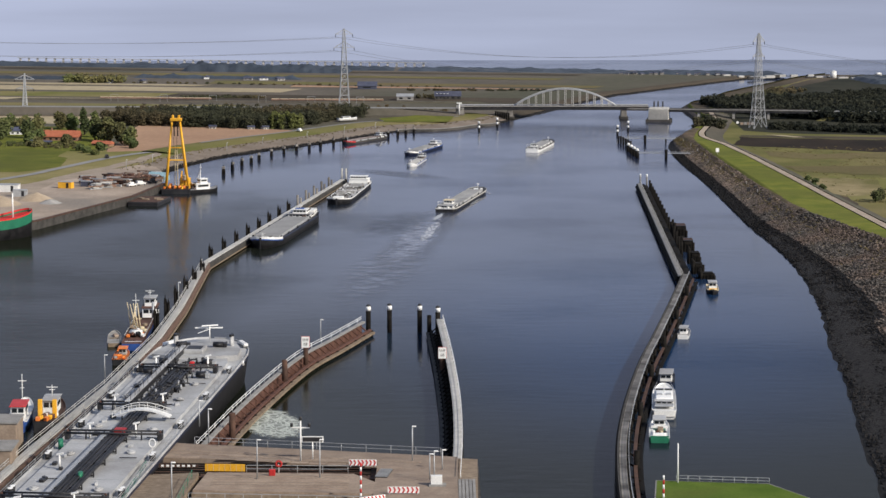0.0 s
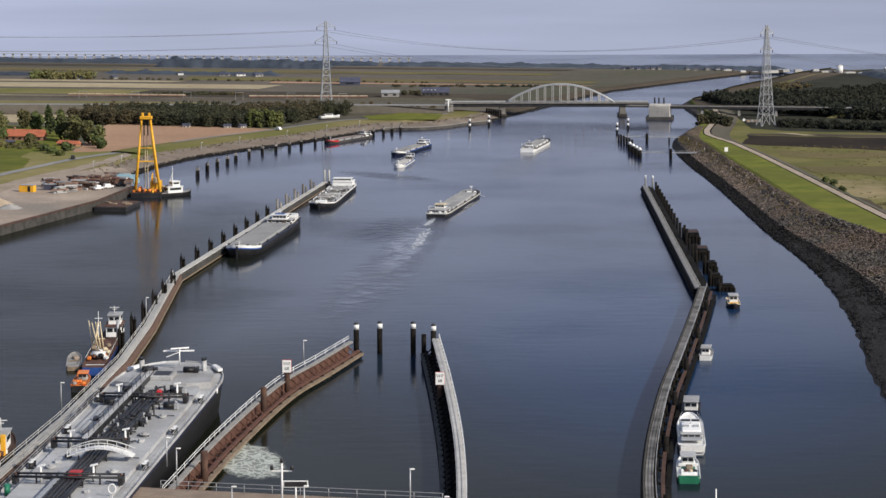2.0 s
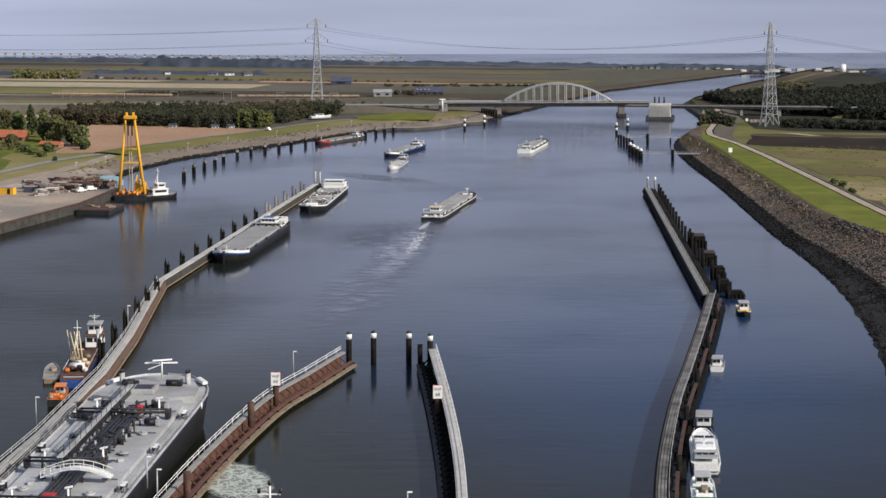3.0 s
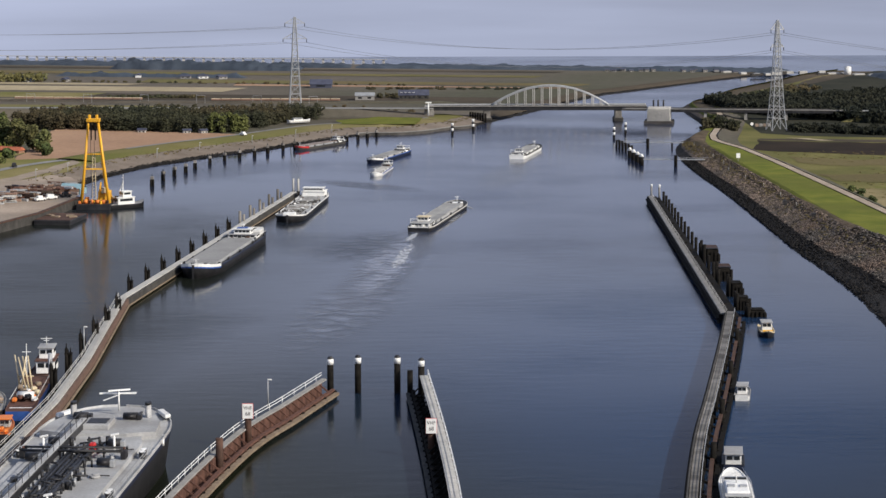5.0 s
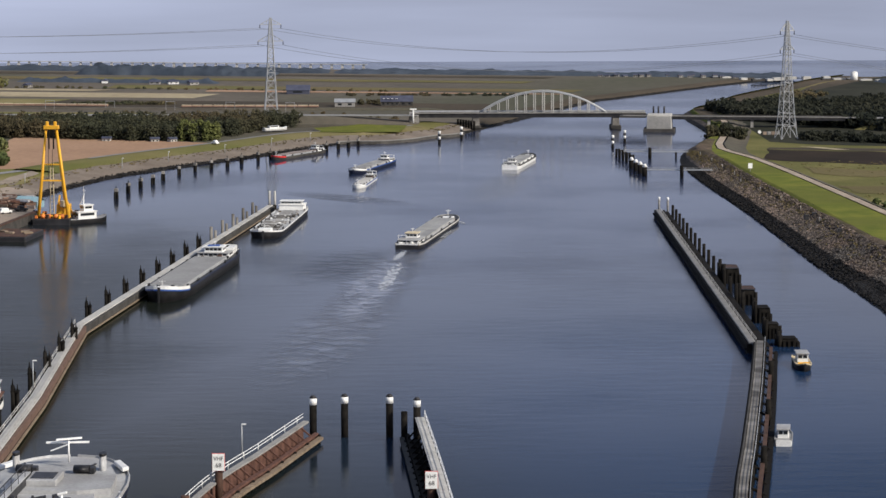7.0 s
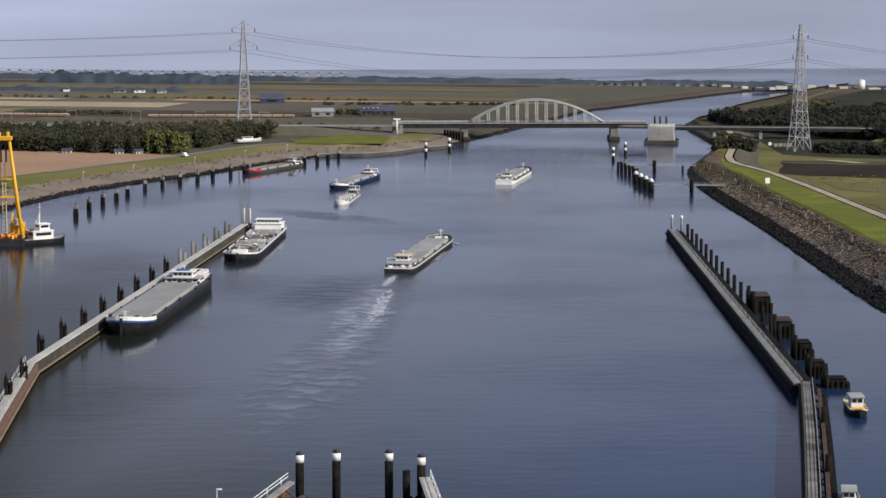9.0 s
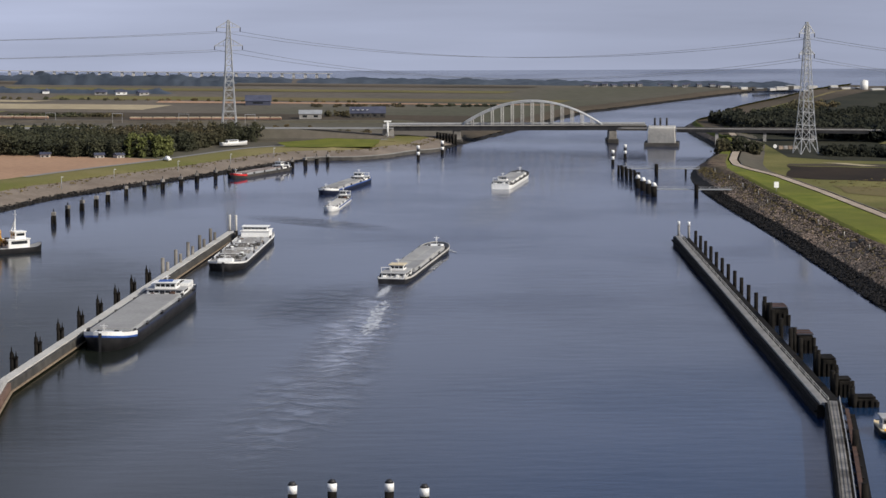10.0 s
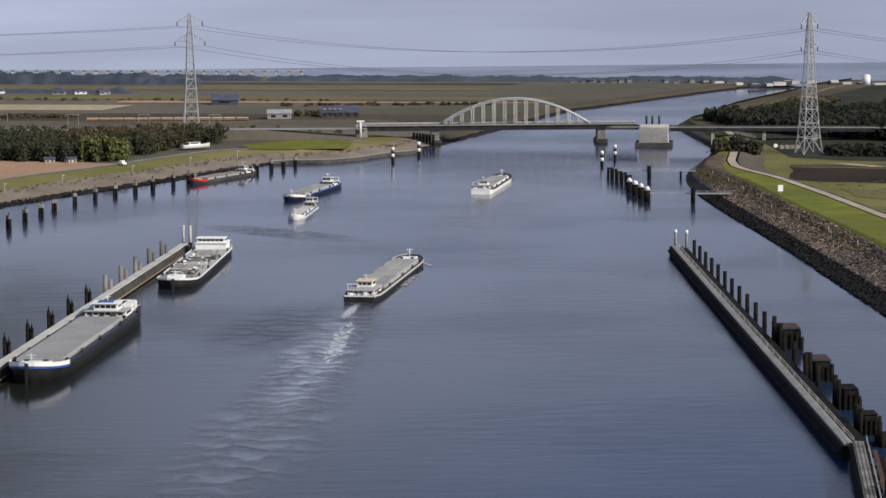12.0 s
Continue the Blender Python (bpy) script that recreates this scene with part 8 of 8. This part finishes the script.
# grassy spit with a rail and poles
spit = sheet("spit_top", [(38.6, 207.5), (58.5, 206.0), (64, 200), (70, 185), (60, 150), (34, 150), (35, 190)], 3.42, M["lawn"], "bright green grass on the spit by the lock", "grass")
bm = B()
prism(bm, [(38.4, 207.7), (58.7, 206.2), (64.2, 200), (70.2, 185), (60, 150), (33.6, 150), (34.8, 190)], -1.0, 3.4)
setting(link("spit_wall", bm, M["concrete"]), "pale concrete wall round the grassy spit", "wall")
fe = thing("fence", "low grey steel railing along the spit", "fence")
railing(fe, [Vector((42 + 16.6 * i / 8, 206.9 - 1.2 * i / 8)) for i in range(9)], 3.4, 1.2, 2.0, M["steel_grey"], r=0.05)
fp = thing("flag_pole", "slim white pole at the corner of the spit", "pole", (42.2, 206.6, 3.4))
part("pole", rod(B(), (0, 0, 0), (0, 0, 7.2), 0.16, 0.1), M["white"], fp)
sp2 = thing("striped_pole", "short pole in red and white bands beside the grass", "pole", (38.4, 200, 3.4))
for i in range(5):
    part("red_band" if i % 2 else "white_band", rod(B(), (0, 0, 0.8 * i), (0, 0, 0.8 * (i + 1)), 0.18, seg=8), M["red"] if i % 2 else M["white"], sp2)


# ---- small craft ----
def boat(name, label, at, rz, L, W, free, hullmat, deckmat, category="boat", bow=0.4):
    b = thing(name, label, category, (at[0], at[1], 0), rz)
    r = hull_rows(L, W, 0.6, free, bow, 0.1, free * 0.5)
    hull(b, r, 0.5, hullmat)
    plate(b, r, -0.12, 0.08, deckmat)
    band(b, r, -0.18, 0.1, 0.04, deckmat, "gunwale")
    return b, r


b, r = boat("motor_yacht", "white motor yacht with a broad sundeck moored at the jetty", (49.0, 257), -10, 17.5, 5.3, 1.5, M["white"], M["white"])
cabin(b, (0, -0.8, 2.0), (3.9, 8.0, 1.3), "saloon")
part("flybridge", box(B(), (0, -1.5, 2.9), (3.8, 5.2, 0.5), bevel=0.2), M["white"], b)
part("windscreen", box(B(), (0, 2.2, 2.9), (3.6, 0.3, 0.5)), M["glass"], b)
part("bathing_platform", box(B(), (0, -8.4, 0.6), (4.6, 1.0, 0.25), bevel=0.08), M["concrete_pale"], b)
for sx in (-2.5, 2.5):
    part("side_rail", tube(B(), [Vector((sx, -6, 2.6)), Vector((sx, 2, 2.7)), Vector((sx * 0.6, 6.4, 3.2))], 0.06, 5), M["steel_grey"], b)
part("seat", box(B(), (-1.0, -1.8, 3.2), (1.3, 0.8, 0.4), bevel=0.1), M["steel_grey"], b)
part("seat", box(B(), (1.0, -1.8, 3.2), (1.3, 0.8, 0.4), bevel=0.1), M["steel_grey"], b)
part("canopy", box(B(), (0, -5.6, 2.1), (4.2, 2.0, 0.2), bevel=0.1), M["steel_grey"], b)
part("foredeck_hatch", box(B(), (0, 5.0, 1.8), (1.4, 1.2, 0.3), bevel=0.08), M["steel_grey"], b)
mast(b, (0, -0.2, 3.1), 2.0, 0.8)
b, r = boat("cabin_boat", "small white cabin boat with dark foredeck ahead of the yacht", (52.6, 273), -14, 8, 3.9, 1.2, M["navy"], M["steel_dark"])
cabin(b, (0, -1.0, 2.0), (2.8, 3.6, 1.8), "cabin")
b, r = boat("workboat", "green-hulled open workboat with cream deck moored behind the yacht", (44.9, 240), -10, 11.0, 4.2, 0.9, M["green"], M["white"])
cabin(b, (0, 1.6, 1.9), (2.4, 2.2, 1.6), "wheelhouse", wall=M["white"])
part("cockpit", box(B(), (0, -1.8, 1.15), (2.6, 2.8, 0.3), bevel=0.1), M["green"], b)
part("engine_box", box(B(), (0.2, -1.6, 1.5), (1.2, 1.6, 0.7), bevel=0.1), M["timber"], b)
part("stern_panel", box(B(), (0, -5.25, 0.75), (4.0, 0.25, 1.3), bevel=0.05), M["green"], b)
part("coaming", box(B(), (0, 0.2, 1.35), (3.6, 0.3, 0.5), bevel=0.08), M["white"], b)
for i in range(4):
    part("seat_cushion", box(B(), (-1.2 + 0.8 * i, -3.0, 1.5), (0.6, 0.8, 0.4), rz=9 * i, bevel=0.12), M[("white", "rust_red", "cream", "steel_dark")[i]], b)
part("stern_bench", box(B(), (0, -4.0, 1.3), (2.8, 0.7, 0.5), bevel=0.08), M["white"], b)
b, r = boat("cabin_boat", "small white cabin boat tied to the jetty", (64.6, 312), -18, 6.5, 3.2, 1.0, M["white"], M["deck_grey"])
cabin(b, (-0.1, 0.2, 1.6), (2.0, 2.6, 1.6), "cabin")
b, r = boat("pilot_boat", "stubby boat with white wheelhouse and yellow deck moored at the bend", (83.4, 361), 172, 8.0, 3.6, 1.2, M["steel_dark"], M["cream"])
cabin(b, (0, -0.6, 2.1), (2.4, 2.6, 1.9), "wheelhouse")
part("yellow_rail", box(B(), (0, 2.2, 1.45), (2.4, 0.4, 0.3)), M["yellow"], b)

b, r = boat("fishing_boat", "blue and white fishing boat with a bare mast beside the jetty", (-88.5, 246), 10, 13, 4.4, 2.0, M["blue"], M["white"])
cabin(b, (0, -1.5, 3.2), (3.0, 4.0, 2.4), "wheelhouse", roof=M["red"])
mast(b, (0, 2.2, 2.0), 7.5, 0.9)
b, r = boat("fishing_boat", "orange and yellow work vessel with a white wheelhouse by the jetty", (-82.3, 246), 6, 13, 5.0, 2.0, M["steel_dark"], M["rust"])
cabin(b, (0, 1.0, 3.4), (3.0, 3.6, 2.8), "wheelhouse", roof=M["deck_grey"])
for x in (-1.6, 1.4):
    part("gallow_post", box(B(), (x, -2.6, 3.8), (0.9, 0.7, 3.8), bevel=0.1), M["yellow"], b)
part("gallow_beam", box(B(), (0, -2.6, 1.9), (3.6, 0.8, 0.5)), M["yellow"], b)
mast(b, (0, 1.6, 4.8), 2.6, 1.2)
for i in range(8):
    part("deck_crate", box(B(), (-1.6 + 0.45 * i, -4.8 + 0.9 * (i % 4), 2.4), (0.9, 0.9, 0.8), rz=17 * i, bevel=0.1), M[("orange", "yellow", "rust_red", "white")[i % 4]], b)
b, r = boat("fishing_boat", "red and white fishing vessel with yellow derricks beside the jetty", (-80.6, 313), 6, 34, 5.6, 1.5, M["blue"], M["rust_red"])
cabin(b, (1.0, 11.0, 2.9), (3.8, 5.0, 2.6), "deckhouse", roof=M["rust_red"])
cabin(b, (1.0, 11.5, 5.4), (3.0, 3.0, 2.2), "wheelhouse")
part("funnel", rod(B(), (2.4, 6.6, 2.0), (2.4, 6.6, 6.4), 0.45, 0.4, seg=10), M["steel_grey"], b)
mast(b, (0.8, 11.8, 6.5), 2.0, 1.2)
mast(b, (-1.4, 1.0, 1.5), 8.6, 0.9)
for x0, x1, y1 in ((-2.0, -3.4, -1.0), (-1.9, -0.9, -2.4), (-0.2, -1.6, -2.2), (0.4, -0.6, -1.8), (-0.8, -2.4, -2.6)):
    part("derrick", rod(B(), (x0, -3.0, 1.6), (x1, y1, 8.4), 0.2, 0.13, seg=7), M["cream"], b)
part("spreader", bar(B(), (-2.6, -2.4, 4.4), (0.6, -2.4, 4.4), 0.25, 0.25), M["cream"], b)
for i in range(16):
    part("net", box(B(), (-2.0 + 0.55 * (i % 8), -9.5 + 1.9 * (i % 5) + 0.5 * (i // 8), 1.8 + 0.35 * (i % 3)), (1.1, 1.3, 0.8), rz=23 * i, bevel=0.25), M[("orange", "cream", "timber", "white", "rust_red", "steel_dark")[i % 6]], b)
part("gunwale_stripe", box(B(), (0, -13.4, 1.2), (4.6, 0.5, 0.5), bevel=0.1), M["white"], b)
part("net_drum", rod(B(), (-1.6, -8, 2.2), (1.6, -8, 2.2), 0.8, seg=12), M["white"], b)
for sx in (-2.6, 2.6):
    part("side_rail", tube(B(), [Vector((sx, -11, 2.4)), Vector((sx, 0, 2.5)), Vector((sx, 7, 2.7))], 0.08, 5), M["concrete_pale"], b)
b, r = boat("rowing_boat", "weathered grey open boat alongside the fishing vessel", (-85.4, 305), 14, 11, 3.4, 0.8, M["timber"], M["concrete"])
part("floor_clutter", box(B(), (0.3, 2.0, 0.9), (1.4, 1.8, 0.7), rz=20, bevel=0.2), M["concrete_brown"], b)
part("thwart", box(B(), (0, 0, 0.8), (2.4, 0.5, 0.15)), M["timber"], b)
b, r = boat("rescue_boat", "small orange boat tied astern of the fishing vessel", (-79.3, 289), 8, 9, 3.6, 1.2, M["steel_dark"], M["orange"])
cabin(b, (0.3, 1.2, 1.9), (1.9, 2.0, 1.5), "cuddy", wall=M["concrete_pale"], roof=M["orange"])
for i in range(6):
    part("float_bag", box(B(), (-1.1 + 0.5 * (i % 5), -2.6 + 0.8 * (i % 4), 1.4 + 0.2 * (i % 2)), (0.9, 1.0, 0.7), rz=31 * i, bevel=0.25), M["orange" if i % 3 else "concrete"], b)

# ---- dyke furniture ----
def board(x, y, z, label, w=1.8, h=2.2):
    s = thing("road_sign", label, "sign", (x, y, z))
    part("post", rod(B(), (0, 0, 0), (0, 0, 2.4), 0.1), M["steel_grey"], s)
    part("panel", box(B(), (0, -0.12, 2.6), (w, 0.1, h)), M["white"], s)


board(149, 640, 6.9, "white information board on the dyke")
for i, (x, y) in enumerate(((141, 528), (145.5, 533), (143, 500), (148.5, 660), (150, 676))):
    if i < 3:
        t = thing("litter_bin", "black box on the grass dyke", "bin", (x - 3.5, y, 4.9), group="dyke boxes")
        part("body", box(B(), (0, 0, 0.7), (1.5, 1.2, 1.6), bevel=0.1), M["steel_dark"], t)
        part("lid", box(B(), (0, 0, 1.55), (1.6, 1.3, 0.2)), M["steel_dark"], t)
for i in range(9):
    t = thing("marker_post", "slim white marker post on the dyke", "post", (139.5 + 1.3 * math.sin(i) + (i > 4) * 4, 520 + 24 * i, 5.6), group="marker posts")
    part("post", rod(B(), (0, 0, 0), (0, 0, 1.6), 0.09, seg=6), M["concrete_pale"], t)
for i, (x, y) in enumerate(((-122, 664), (-106, 690), (-84, 722), (-64, 752), (-46, 780), (-150, 610), (-158, 590))):
    lamp_post(x, y, 4.5, "pale lamp post beside the shore road", 3.2)
cross = thing("lamp_mast", "white mast with a broad head at the bridge end", "mast", (10.5, 880, 3.0))
part("pole", rod(B(), (0, 0, 0), (0, 0, 9.5), 0.6, 0.45), M["white"], cross)
part("head", box(B(), (0, 0, 9.5), (4.0, 1.0, 0.8), bevel=0.1), M["white"], cross)
rg = thing("site_plant", "red and white machinery with a ring sign by the ramp", "machinery", (214, 838, 3.0))
part("ring_sign", rod(B(), (-5, -0.3, 1.8), (-5, 0, 1.8), 1.0, seg=14), M["white"], rg)
for i in range(4):
    part("unit", box(B(), (-2 + 2.6 * i, 0, 1.0), (2.2, 1.6, 1.8), bevel=0.1), M["concrete"] if i % 2 else M["concrete_brown"], rg)

# ---- disturbed water ----
def patch(name, at, rz, size, z, key, label):
    bm = B()
    bmesh.ops.create_circle(bm, cap_ends=True, segments=28, radius=1.0)
    for v in bm.verts:
        v.co = Vector((v.co.x * size[0], v.co.y * size[1], 0))
    for f in bm.faces:
        if f.normal.z < 0:
            f.normal_flip()
    ob = link(name, bm, M[key])
    ob.matrix_basis = pose(at[0], at[1], z, 0, 0, rz)
    return tagged(ob, label, "foam", kind="stuff")


patch("foam", (-36.7, 246), 25, (7.4, 11.5), 0.03, "foam", "swirl of white foam beside the pier")
patch("wake", (-10.5, 438), -9.5, (11, 68), 0.17, "wake_water", "rippled wake trailing behind the sailing barge")
patch("wake", (-19.5, 388), -12, (15, 58), 0.13, "wake_tail", "fading tail of the barge's wake")
patch("wake_foam", (-5.6, 452), -8, (5.0, 46), 0.23, "edge_foam", "broken line of foam along the edge of the wake")
patch("side_waves", (-19.0, 468), -20, (17, 34), 0.15, "side_waves", "dark ripples spreading beside the barge's wake")
patch("old_wake", (40.5, 634), -12, (13, 60), 0.11, "old_wake", "pale fading wake behind the white-sterned barge")
patch("old_wake", (-22.0, 602), 58, (9, 36), 0.12, "side_waves", "faint arc of ripples off the tank barge")
patch("bow_wave", (18.6, 549), 24, (1.5, 6), 0.20, "bow_foam", "thin bow wave curling off the sailing barge")
patch("bow_wash", (13.6, 522), -16, (2.2, 26), 0.19, "bow_foam", "thin white wash along the barge's side")
patch("stern_wash", (-2.6, 484), -13, (2.9, 17.0), 0.21, "stern_foam", "white propeller wash at the barge's stern")


# ---- from the drawn sheet to the site ----
def site(x, y):
    """The place on the site of a point of the drawn sheet, and the sheet's scale there."""
    w = 1 + 0.00024134 * x + 0.00159051 * y
    return Vector(((1.23584 * x + 0.00051 * y - 0.66) / w, (0.11846 * x + 3.27637 * y + 6.63) / w)), 1.23584 / w


def settle(ob, done):
    """Lays a thing out on the site: what is drawn in place point by point, what stands on its own base as a whole."""
    m = ob.matrix_basis.copy()
    if m == Matrix.Identity(4):
        if ob.type == "MESH" and ob.data.name not in done:
            done.add(ob.data.name)
            n = len(ob.data.vertices)
            v = np.empty(n * 3)
            ob.data.vertices.foreach_get("co", v)
            v = v.reshape(-1, 3)
            w = 1 + 0.00024134 * v[:, 0] + 0.00159051 * v[:, 1]
            ob.data.vertices.foreach_set("co", np.stack([(1.23584 * v[:, 0] + 0.00051 * v[:, 1] - 0.66) / w,
                                                         (0.11846 * v[:, 0] + 3.27637 * v[:, 1] + 6.63) / w, 1.23584 * v[:, 2] / w], 1).ravel())
            ob.data.update()
        for child in ob.children:
            settle(child, done)
        return
    p = m.translation
    here, k = site(p.x, p.y)
    ahead = (m.to_3x3() @ Vector((0, 1, 0))).xy
    ahead = ahead.normalized() if ahead.length > 1e-3 else Vector((0, 1))
    there = (site(p.x + ahead.x, p.y + ahead.y)[0] - site(p.x - ahead.x, p.y - ahead.y)[0]) / 2
    turn = math.atan2(there.y, there.x) - math.atan2(ahead.y, ahead.x)
    long = there.length if ob.get("category", "") in ("barge", "tanker", "foam", "ship", "boat", "tug") else k
    r = m.to_3x3()
    scale = Vector(r.col[i].length for i in range(3))
    r = Matrix([r.col[i] / scale[i] for i in range(3)]).transposed()
    ob.matrix_basis = Matrix.LocRotScale((here.x, here.y, p.z * k), (Matrix.Rotation(turn, 3, "Z") @ r).to_quaternion(), (scale[0] * k, scale[1] * long, scale[2] * k))


settled = set()
for top in [o for o in scene.objects if o.parent is None and o.name not in ("camera", "sun", "water")]:
    settle(top, settled)
